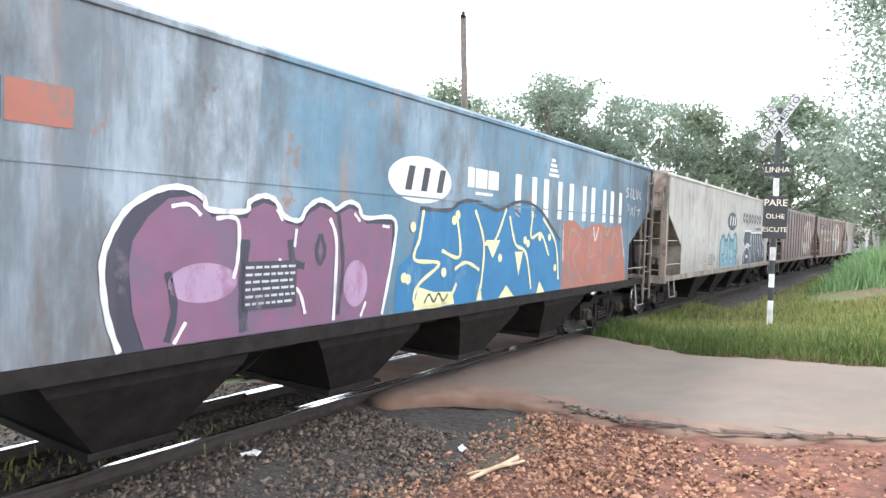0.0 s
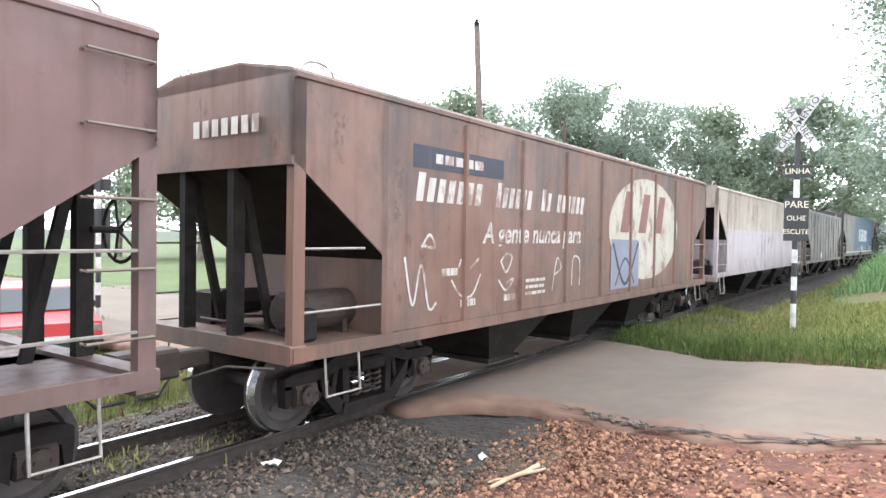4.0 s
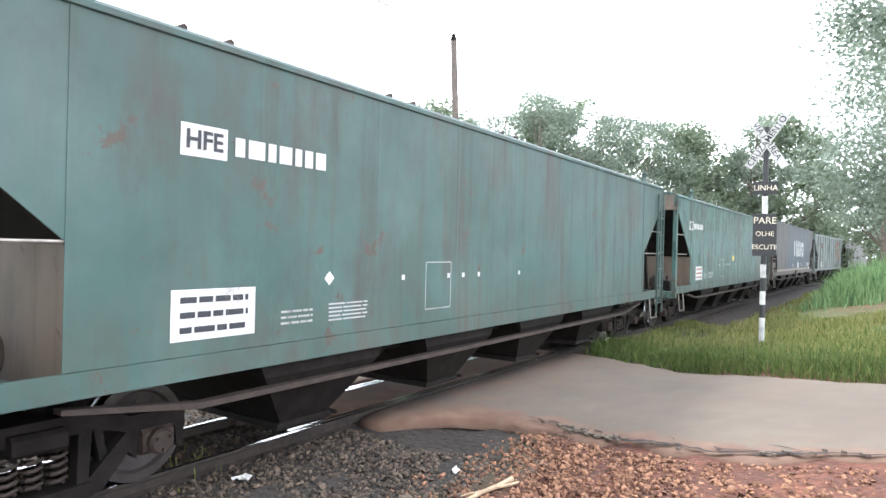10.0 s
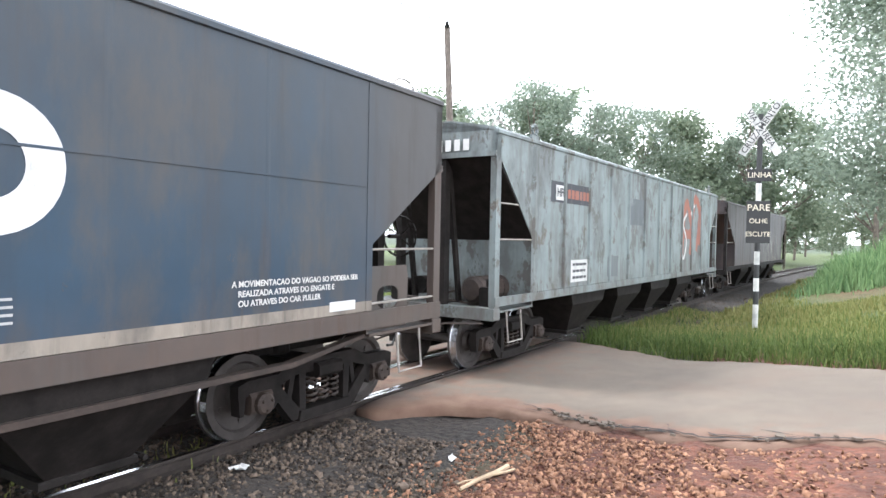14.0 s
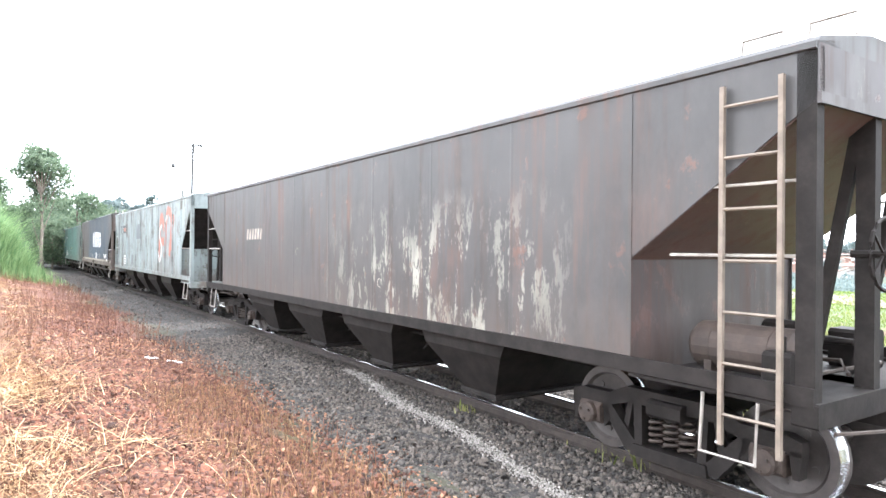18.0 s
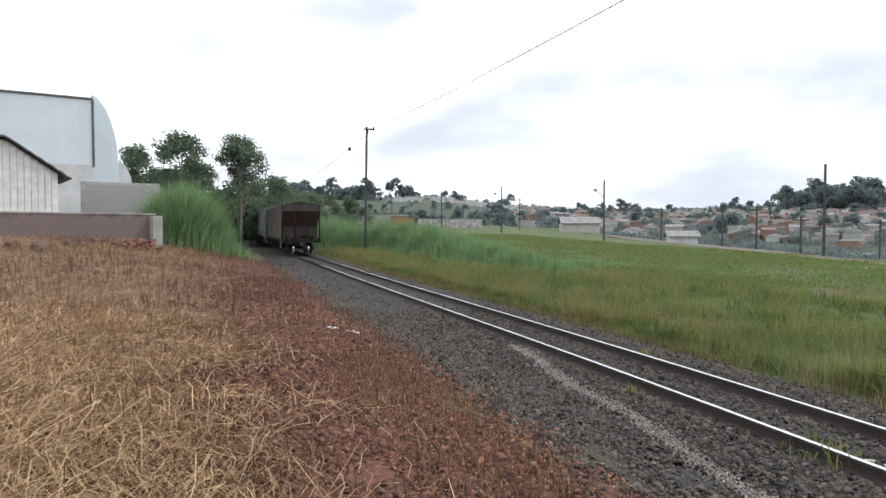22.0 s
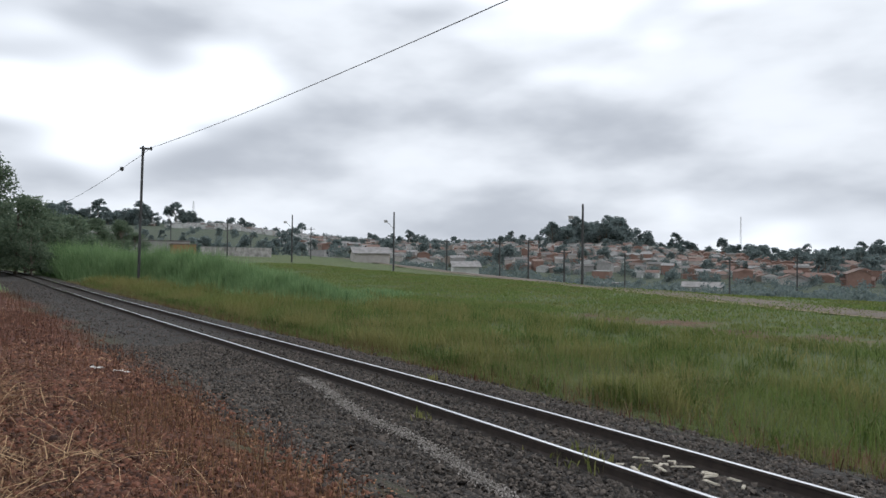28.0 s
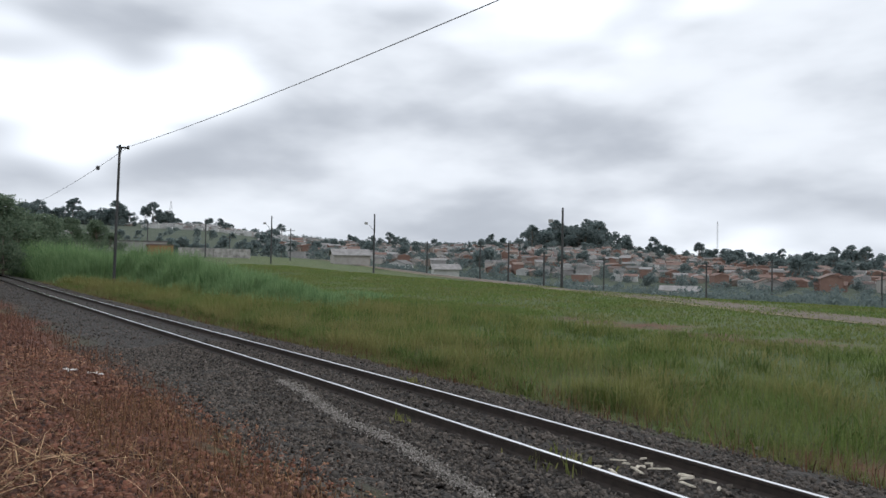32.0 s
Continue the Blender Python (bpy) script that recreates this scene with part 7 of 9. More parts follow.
    d.stroke([(1.3, 1.3), (1.4, 1.2), (1.5, 1.3), (1.6, 1.15), (1.75, 1.25)], 0.025, ink, 2, 6)
    d.done("graffiti", "cyan graffiti letters with dark outlines")
    d = Decal(wg[2], sp[2])
    black = [(2.22, 1.1), (2.35, 1.47), (2.58, 1.7), (2.33, 1.94), (2.47, 2.18), (2.6, 2.3), (3.73, 2.31), (3.83, 2.25), (5.3, 2.27), (6.8, 2.26), (6.86, 1.6), (6.95, 1.1)]
    d.poly(black, navy, 1)
    d.stroke([(x - 0.02, z + 0.02) for x, z in black[:-2]], 0.06, white, 2, 6)
    for pts in ([(2.5, 1.15), (2.6, 1.55), (3.0, 1.75), (3.5, 1.6), (3.6, 1.15)], [(2.62, 1.72), (3.1, 1.85), (3.62, 1.78), (3.70, 2.2)], [(3.86, 2.2), (3.9, 1.6), (3.84, 1.15)], [(4.3, 2.2), (4.33, 1.5)], [(4.75, 2.22), (4.7, 1.6), (4.78, 1.15)], [(5.15, 2.2), (5.2, 1.5)], [(5.6, 2.2), (5.55, 1.3)], [(5.95, 1.3), (6.0, 2.15), (6.45, 2.1), (6.5, 1.3)]):
        d.stroke(pts, 0.06, white, 3, 6)
    d.bars(2.85, 1.3, 3.25, 1.44, 1, white, 9, 0.8, 3, 3)
    d.stroke([(6.3, 2.0), (6.4, 1.85), (6.5, 2.0), (6.6, 1.82)], 0.035, white, 4, 6)
    d.done("graffiti", "black graffiti letters with white lines")

    # third wagon: large worn oval
    d = Decal(wg[3], sp[3])
    d.poly([(3.45 + 1.95 * math.cos(t) + 0.25 * math.sin(t), 2.2 + 0.98 * math.sin(t) + 0.12 * math.cos(t)) for t in np.linspace(0, 2 * math.pi, 48, endpoint=False)], cream, 1)
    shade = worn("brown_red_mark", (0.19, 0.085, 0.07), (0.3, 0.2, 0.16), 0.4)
    d.poly([(1.95, 1.9), (2.6, 2.8), (3.0, 2.8), (2.75, 1.9)], shade, 2)
    for x in (3.2, 4.2):
        d.poly([(x, 1.9), (x + 0.25, 2.8), (x + 0.6, 2.8), (x + 0.4, 1.9)], shade, 2)
    rnd = random.Random(5)
    for x0, x1, n, z0, z1, m in ((-4.92, -3.58, 7, 2.64, 2.84, pale_red), (-3.48, -2.36, 6, 2.64, 2.80, fade_red), (-2.28, -1.06, 9, 2.65, 2.79, fade_red), (-3.0, -1.2, 17, 2.41, 2.52, fade_red)):
        w = (x1 - x0) / n
        for k in range(n):
            x, h = x0 + k * w, z1 - z0
            if rnd.random() < 0.9:
                d.poly([(x, z0), (x + 0.1 * h + w * 0.3, z0), (x + 0.5 * h + w * 0.3, z1 + (0.03 if k == 0 else 0)), (x + 0.4 * h, z1 + (0.03 if k == 0 else 0))], m, 1)
            if rnd.random() < 0.75:
                zc = z0 + h * rnd.choice((0.0, 0.4, 0.8))
                d.rect(x + w * 0.42, zc, x + w * 0.78, zc + h * 0.22, m, 1)
                d.poly([(x + w * 0.55, z0), (x + w * 0.72, z0), (x + 0.3 * h + w * 0.72, z1), (x + 0.3 * h + w * 0.55, z1)], m, 2)
    d.rect(-1.27, 1.2, -0.89, 1.5, ink, 1)
    d.bars(-1.2, 1.28, -0.96, 1.42, 3, faint, 3, 0.5, 2, 3)
    for x in (-2.82, -2.62, -2.42):
        for z in (1.22, 1.33, 1.44):
            d.rect(x, z, x + 0.16, z + 0.018, faint, 1)
            d.rect(x, z + 0.06, x + 0.16, z + 0.075, faint, 1)
    d.rect(-4.74, 3.07, -4.37, 3.24, ink, 1)
    d.rect(-4.24, 3.08, -3.63, 3.25, ink, 1)
    d.bars(-4.68, 3.11, -4.43, 3.2, 1, fade_red, 2, 0.9, 2, 3)
    d.bars(-4.19, 3.12, -3.68, 3.21, 1, fade_red, 5, 0.9, 2, 7)
    d.done("word_mark", "worn cream oval and faded words")

    # fourth wagon: words, half oval, scribbles
    d = Decal(wg[4], sp[4])
    d.rect(-5.36, 2.86, -3.41, 3.12, plum_dark, 1)
    d.bars(-4.95, 2.92, -3.9, 3.06, 1, chalk, 3, 0.8, 2, 5)
    rnd = random.Random(2)
    for x0, x1, n in ((-5.32, -3.92, 7), (-3.61, -2.58, 6), (-2.31, -0.75, 9)):
        w = (x1 - x0) / n
        for k in range(n):
            if rnd.random() < 0.96:
                d.rect(x0 + k * w, 2.48, x0 + k * w + w * 0.66, 2.76 + (0.05 if k == 0 else 0), chalk, 1, 0.06)
    blob = [(2.45 + 2.1 * math.cos(t), 2.28 + 1.04 * math.sin(t)) for t in np.linspace(0, 2 * math.pi, 40, endpoint=False)]
    d.poly(blob, cream, 1)
    for x in (0.9, 1.9, 2.9):
        d.poly([(x, 2.2), (x + 0.3, 3.0), (x + 0.7, 3.0), (x + 0.45, 2.2)], shade, 2)
    pale_blue = worn("pale_blue_patch", (0.19, 0.20, 0.245), (0.25, 0.2, 0.2), 0.3)
    d.poly([(0.48, 1.13), (0.48, 2.07), (1.95, 2.05), (1.95, 1.13)], pale_blue, 3)
    d.stroke([(0.55, 2.0), (1.2, 1.2), (1.9, 2.0)], 0.07, plum_dark, 4)
    d.stroke([(0.7, 1.2), (1.2, 1.7), (1.7, 1.2)], 0.05, plum_dark, 4)
    for pts in ([(-5.5, 1.85), (-5.35, 1.3), (-5.2, 1.75), (-5.05, 1.25), (-4.9, 1.3)], [(-5.2, 1.95), (-5.05, 2.1), (-4.95, 1.95), (-5.2, 1.98)], [(-4.6, 1.55), (-4.4, 1.35), (-4.15, 1.34), (-3.95, 1.6)], [(-4.45, 1.7), (-4.4, 1.8)], [(-4.2, 1.68), (-4.0, 1.8)], [(-3.45, 1.75), (-3.3, 1.6), (-3.15, 1.8), (-3.3, 1.85), (-3.45, 1.75)], [(-3.5, 1.5), (-3.3, 1.35), (-3.1, 1.5), (-3.3, 1.45)],
                [(-1.9, 1.25), (-1.75, 1.75), (-1.6, 1.6), (-1.85, 1.5)], [(-1.2, 1.3), (-1.15, 1.75), (-0.9, 1.7), (-0.9, 1.3)], [(0.9, 1.2), (1.0, 1.25)]):
        d.stroke(pts, 0.032, chalk, 2)
    d.bars(-2.74, 1.22, -2.13, 1.5, 3, chalk, 6, 0.5, 1, 4)
    for x, z in ((-4.8, 1.6), (-4.4, 1.2), (-3.35, 1.2)):
        d.bars(x, z, x + 0.34, z + 0.1, 1, chalk, int(x * 7), 0.9, 1, 4)
    d.done("word_mark", "chalky words, half oval and scribbles")
    side_text(wg[4], sp[4], "A gente nunca para", 0.385, -2.4, 2.12, chalk, shear=0.2)

    # sixth wagon: dark rounded word and arch
    d = Decal(wg[6], sp[6])
    dk = worn("sooty_mark", (0.075, 0.085, 0.095), (0.2, 0.18, 0.16), 0.4)
    d.ring(-0.65, 2.85, 0.34, 0.38, 0.18, 0.18, dk, 1, 0.6, 5.6)
    for x0, x1, z0, z1 in ((-0.25, 0.05, 2.45, 2.9), (0.15, 0.35, 2.47, 2.9), (0.45, 0.8, 2.47, 2.95), (0.95, 1.1, 2.47, 2.9), (1.2, 1.35, 2.47, 3.15), (1.45, 1.6, 2.47, 3.2)):
        d.rect(x0, z0, x1, z1, dk, 1, 0.05)
    d.stroke([(0.45, 2.45), (0.55, 2.3), (0.75, 2.45)], 0.1, dk, 1)
    d.ring(0.75, 3.0, 0.75, 0.46, 0.6, 0.34, dk, 1, 0.3, 2.9)
    d.rect(-1.79, 1.17, -1.1, 1.45, white, 1)
    d.rect(-4.9, 2.75, -4.1, 3.1, dk, 1)
    d.done("word_mark", "sooty dark word mark under an arch")

    dim = worn("dim_white", (0.25, 0.26, 0.28), (0.06, 0.08, 0.1), 0.8)
    # seventh and tenth wagons: large white letters as plain bars, a ring, plates
    for n, mt in ((7, white), (10, worn("dirty_white_mark", (0.60, 0.60, 0.60), (0.3, 0.3, 0.3), 0.4))):
        d = Decal(wg[n], sp[n])
        for x0, x1, z0, z1 in ((-0.66, -0.36, 2.10, 2.98), (0.12, 0.37, 2.08, 3.0), (0.68, 0.93, 2.08, 3.0), (1.12, 1.37, 2.09, 3.0), (1.64, 1.87, 2.09, 2.98), (2.14, 2.38, 2.09, 2.98)):
            d.rect(x0, z0, x1, z1, mt, 1)
        d.ring(3.05, 2.51, 0.45, 0.45, 0.20, 0.22, mt, 1)
        d.rect(0.87, 1.41, 1.38, 1.74, white, 1)
        d.bars(0.93, 1.46, 1.32, 1.68, 4, faint, 4, 0.4, 2, 3)
        d.bars(1.9, 1.48, 2.3, 1.68, 4, faint, 5, 0.4, 1, 3)
        d.bars(2.58, 1.49, 3.18, 1.69, 4, faint, 6, 0.35, 1, 3)
        d.bars(-1.3, 1.46, -0.75, 1.64, 4, faint, 7, 0.4, 1, 3)
        d.rect(6.1, 1.32, 6.5, 1.42, white, 1)
        if n == 7:
            d.stroke([(3.3, 1.5), (3.5, 1.95), (4.0, 2.2), (4.5, 2.1), (4.7, 2.15), (5.3, 2.2), (5.8, 2.2), (6.0, 1.9)], 0.035, faint, 2)
            for k in range(3):
                d.stroke([(-0.2 + 0.02 * k, 1.68), (-0.1, 1.62), (-0.22, 1.56), (-0.1, 1.5)], 0.03, white, 2)
            d.stroke([(0.15, 2.0), (0.3, 1.95), (0.2, 1.88), (0.4, 1.85)], 0.03, faint, 2)
            d.rect(4.8, 1.78, 4.9, 1.84, white, 1)
        else:
            for pts in ([(-2.2, 1.5), (-2.0, 1.9), (-2.3, 2.1)], [(-1.4, 1.5), (-1.2, 2.0), (-1.5, 1.9)], [(-1.9, 1.6), (-1.75, 1.5), (-1.9, 1.45)]):
                d.stroke(pts, 0.03, dim, 2)
        d.done("word_mark", "large plain white bars and a ring")
        part("jacking_bracket", MB().prism([(sp[n].shift - 0.06 + u, v) for u, v in ((-0.2, 1.30), (0.16, 1.30), (0.12, 0.88), (0.05, 0.84), (-0.10, 0.84), (-0.16, 0.88))], -sp[n].hw - 0.03, -sp[n].hw - 0.09, axis="y"), plain("grey_bracket", (0.115, 0.095, 0.078), 0.8, 0.0, 0.4, 9), wg[n], "grey jacking bracket")
        for k, line in enumerate(("A MOVIMENTACAO DO VAGAO SO PODERA SER", "REALIZADA ATRAVES DO ENGATE E", "OU ATRAVES DO CAR PULLER")):
            side_text(wg[n], sp[n], line, 0.075, (5.7, 5.55, 5.45)[k], 1.66 - k * 0.085, white)
    side_text(wg[7], sp[7], "2019!", 0.19, 0.5, 1.54, faint, shear=0.25)
    side_text(wg[7], sp[7], "D", 0.15, 1.1, 1.87, white)
    side_text(wg[10], sp[10], "E", 0.15, 1.12, 1.87, white)

    # eighth, ninth and eleventh wagons: class plates, number bars, weight tables
    for n, x0 in ((8, -5.47), (9, -6.6), (11, -5.6)):
        d = Decal(wg[n], sp[n])
        if n == 11:
            d.rect(-5.8, 2.74, -4.0, 3.1, ink, 0)
        d.rect(x0, 2.78, x0 + 0.44, 3.04, white, 1)
        d.bars(x0 + 0.52, 2.82, x0 + 1.6, 3.0, 1, white if n != 11 else rust, n, 0.9, 1, 7)
        xl = {8: -5.52, 9: -5.75, 11: -4.88}[n]
        d.rect(xl, 1.31, xl + 0.82, 1.72, white, 1)
        for k in range(3):
            d.bars(xl + 0.08, 1.36 + k * 0.12, xl + 0.74, 1.43 + k * 0.12, 1, ink if n != 9 else rust, k + n, 0.7, 2, 4)
        if n != 11:
            xo = 0 if n == 8 else -0.3
            d.stroke([(-2.12 + xo, 1.35), (-2.12 + xo, 1.92)], 0.012, faint, 1, 1)
            d.stroke([(-1.57 + xo, 1.35), (-1.57 + xo, 1.92)], 0.012, faint, 1, 1)
            d.stroke([(-2.12 + xo, 1.92), (-1.57 + xo, 1.92)], 0.012, faint, 1, 1)
            d.stroke([(-2.12 + xo, 1.35), (-1.57 + xo, 1.35)], 0.012, faint, 1, 1)
            d.bars(-3.78 + xo, 1.33, -3.19 + xo, 1.53, 5, faint, n, 0.4, 1, 2)
            d.bars(-4.4 + xo, 1.34, -4.0 + xo, 1.5, 3, faint, n + 1, 0.4, 1, 3)
            for k, x in enumerate((-2.6, -1.65, -1.3, -0.9, 0.3)):
                d.rect(x, 1.72, x + 0.06, 1.78, white, 1)
            d.poly([(-3.85, 1.77), (-3.78, 1.70), (-3.71, 1.77), (-3.78, 1.84)], white, 1) if n == 8 else d.rect(-0.36, 1.88, -0.08, 2.06, M["yellow"], 1)
            d.poly([(6.0, 1.02), (6.35, 1.13), (6.0, 1.13)], white, 1)
        else:
            d.rect(-1.65, 2.45, -0.5, 3.05, worn("grey_patch", (0.10, 0.11, 0.115), (0.2, 0.22, 0.22), 0.3), 1)
            d.rect(-2.95, 1.33, -2.3, 1.76, worn("grey_patch_low", (0.12, 0.13, 0.13), (0.2, 0.22, 0.22), 0.3), 1)
            for pts in ([(3.2, 1.6), (3.6, 3.2), (4.3, 2.4), (3.4, 2.3)], [(4.2, 1.7), (4.6, 3.3), (5.3, 3.0), (5.0, 1.8)], [(5.3, 2.0), (5.6, 3.2)]):
                d.stroke(pts, 0.28, rust, 1)
            for pts in ([(3.1, 2.0), (3.4, 1.6), (3.7, 2.1), (3.3, 2.6), (3.7, 2.9)], [(4.2, 2.9), (4.6, 3.2)]):
                d.stroke(pts, 0.10, white, 2)
        d.done("word_mark", "white plate with dark bars")
        side_text(wg[n], sp[n], "HFE", 0.21, x0 + 0.22, 2.91, ink)

    # last wagon: traces of a word
    d = Decal(wg[12], sp[12])
    tr = worn("faint_cream_trace", (0.33, 0.29, 0.25), (0.12, 0.09, 0.075), 0.6)
    for k in range(6):
        d.rect(-4.62 + k * 0.19, 2.3, -4.5 + k * 0.19, 2.54, tr, 1, 0.05)
    for x, z in ((-1.45, 2.05), (1.9, 1.6)):
        d.ring(x, z, 0.07, 0.07, 0.058, 0.058, tr, 1, t0=0.4, t1=5.0, n=14)
    d.done("word_mark", "traces of a pale painted word")

    # number panels on the ends that face the eye
    for n, m1, m2 in ((4, None, chalk), (6, white, faint), (8, None, white), (11, None, white), (3, None, cream)):
        s = sp[n]
        x = -s.L / 2 - 0.034
        z = 3.05 if s.cut < 3.1 else 3.40
        if m1:
            panel = part("number_panel", MB().box(x - 0.004, x, -1.28, -0.35, 2.85, 3.50), m1, wg[n], "pale number panel")
        for k in range(7):
            y = -0.9 + k * 0.16 if not m1 else -1.2 + k * 0.11
            bar = part("number_bar", MB().box(x - 0.008, x - 0.004, y, y + 0.10, z, z + 0.17), m2, wg[n] if k == 0 and not m1 else panel, "worn number as plain bars" if k == 0 else "")
            if k == 0 and not m1:
                panel = bar


mark_wagons()


# ------------------------------------------------------------------ buildings
M["cladding"] = plain("white_metal_cladding", (0.60, 0.65, 0.685), 0.5, 0.0, 0.06, 0.6, 0.1)
M["plaster"] = plain("pale_plaster", (0.56, 0.56, 0.555), 0.9, 0.0, 0.15, 0.8)
M["block"] = plain("grey_block_wall", (0.37, 0.355, 0.345), 0.95, 0.0, 0.3, 1.0, 0.4)
M["dark_wall"] = plain("weathered_dark_wall", (0.19, 0.145, 0.135), 0.95, 0.0, 0.4, 1.2, 0.4)
M["brick"] = plain("red_brick", (0.20, 0.085, 0.06), 0.9, 0.0, 0.35, 3.0, 0.4)
M["roof_sheet"] = plain("grey_roof_sheet", (0.12, 0.115, 0.115), 0.85, 0.0, 0.35, 1.5, 0.3)
M["glass"] = plain("dark_window_glass", (0.03, 0.035, 0.04), 0.15, 0.0, 0.1, 2.0, 0.0)


def build_warehouse():
    """A tall white warehouse: a flat-fronted block and a vaulted hall behind it."""
    x, y = spot(159.6, 60)
    z = 1.4
    w = thing("warehouse", "large white clad warehouse with a vaulted hall beside it", "warehouse", "", pose(x, y, z, 0, 0, 344))
    # in its space: x to the left as the eye sees it, -y towards the eye... the front lies on y = 0
    mb = MB()
    mb.box(0, 30, -14, 0, 0, 5.6)
    part("lower_wall", mb, M["plaster"], w, "pale rendered lower wall")
    for k in range(30):
        mb = MB()
        mb.prism([(k * 1.0, 0.0), (k * 1.0 + 0.02, 0.008), (k * 1.0 + 0.98, 0.008), (k * 1.0 + 1.0, 0.0), (k + 1.0, -14), (k, -14)], 5.6, 10.9 + 0.02 * k, axis="z")
        part("cladding_panel", mb, M["cladding"], w)
    mb = MB()
    mb.box(-0.06, 30, -14.1, 0.12, 10.88, 11.05)
    part("roof_edge", mb, M["roof_sheet"], w)
    mb = MB()
    mb.box(-0.12, 0.06, -0.3, 0.1, 5.5, 10.9)
    part("corner_trim", mb, M["roof_sheet"], w, "dark downpipe at the corner")
    arch = [(0.1, 0.0), (0.1, 10.4)] + [(0.1 - 2.2 * math.sin(a), 5.4 + 6.3 * math.cos(a)) for a in np.linspace(0.1, 1.5, 16)] + [(-2.1, 0.0)]
    mb = MB()
    mb.prism(arch, -20, -2, axis="y")
    part("vaulted_hall", mb, M["cladding"], w)
    mb = MB()
    mb.prism([(-2.12, 0.0), (-2.12, 6.5), (-2.6, 6.6), (-3.1, 6.2), (-3.5, 5.2), (-3.7, 4.0), (-3.7, 0.0)], -16, -6, axis="y")
    part("annex", mb, M["plaster"], w)
    return w


build_warehouse()


def build_shed():
    x, y = spot(162.6, 37)
    s = thing("shed", "small white boarded shed with a corrugated grey roof", "shed", "", pose(x, y, 1.7, 0, 0, 348))
    mb = MB()
    mb.prism([(-0.4, 0), (7.0, 0), (7.0, 4.45), (1.7, 4.45), (-0.4, 2.95)], -4.0, -0.05, axis="y")
    part("wall", mb, M["plaster"], s)
    for k in range(24):
        x0 = -0.4 + k * 0.28
        top = min(4.4, 2.95 + max(0.0, x0 + 0.4) * 0.71)
        mb = MB()
        mb.box(x0 + 0.01, x0 + 0.27, -0.05, 0.02, 0, top)
        part("board", mb, M["white"], s)
    mb = MB()
    n = 40
    prof = []
    for i in range(n + 1):
        u = i / n
        prof.append((-0.95 + 8.4 * u, min(4.62, 2.72 + 8.4 * u * 0.71) + 0.03 * math.cos(u * 120)))
    mb.prism(prof + [(p[0], p[1] - 0.06) for p in prof[::-1]], -4.5, 0.55, axis="y")
    part("roof", mb, M["roof_sheet"], s, "corrugated roof sheet")
    return s


build_shed()


def block_wall(name, a, b, z0, z1, mat, label, course=0.2, length=0.4, cap=None):
    """A wall of blocks between two places; the blocks are parts."""
    a, b = Vector((*a, 0)), Vector((*b, 0))
    L = (b - a).length
    w = thing(name, label, "wall", "", Matrix.Translation((a.x, a.y, z0)) @ Matrix.Rotation(math.atan2(b.y - a.y, b.x - a.x), 4, "Z"), kind="structure")
    mb = MB()
    mb.box(0, L, -0.07, 0.07, 0, z1 - z0)
    part("core", mb, mat, w)
    blk = MB()
    blk.box(0.002, length - 0.002, -0.076, 0.076, 0.002, course - 0.002)
    bm = blk.mesh("block", mat)
    rows = int((z1 - z0) / course)
    for r in range(rows):
        off = (r % 2) * length / 2
        k = 0
        while off + (k + 1) * length <= L:
            part("block", bm, None, w, at=Matrix.Translation((off + k * length, 0, r * course)))
            k += 1
    if cap:
        mb = MB()
        mb.box(-0.02, L + 0.02, -0.11, 0.11, z1 - z0, z1 - z0 + 0.06)
        part("coping", mb, cap, w)
    return w


block_wall("garden_wall_1", spot(160.5, 41), spot(154.9, 41.5), 1.9, 4.55, M["block"], "grey concrete block wall behind the dry grass", 0.25, 0.5)
block_wall("garden_wall_2", spot(167.5, 31), spot(155.3, 33.5), 0.9, 2.62, M["dark_wall"], "low dark weathered wall with a thin coping", 0.22, 0.45, M["concrete"])
wp = thing("wall_pier", "pale concrete pier at the end of the low wall", "pier", "", pose(*spot(155.2, 33.2), 0.9))
_mb = MB()
_mb.box(-0.22, 0.22, -0.2, 0.2, 0, 1.66, bev=0.02)
part("shaft", _mb, M["concrete"], wp)


BOULDER = plain("brown_boulder", (0.13, 0.085, 0.065), 0.95, 0.0, 0.45, 4, 0.6)


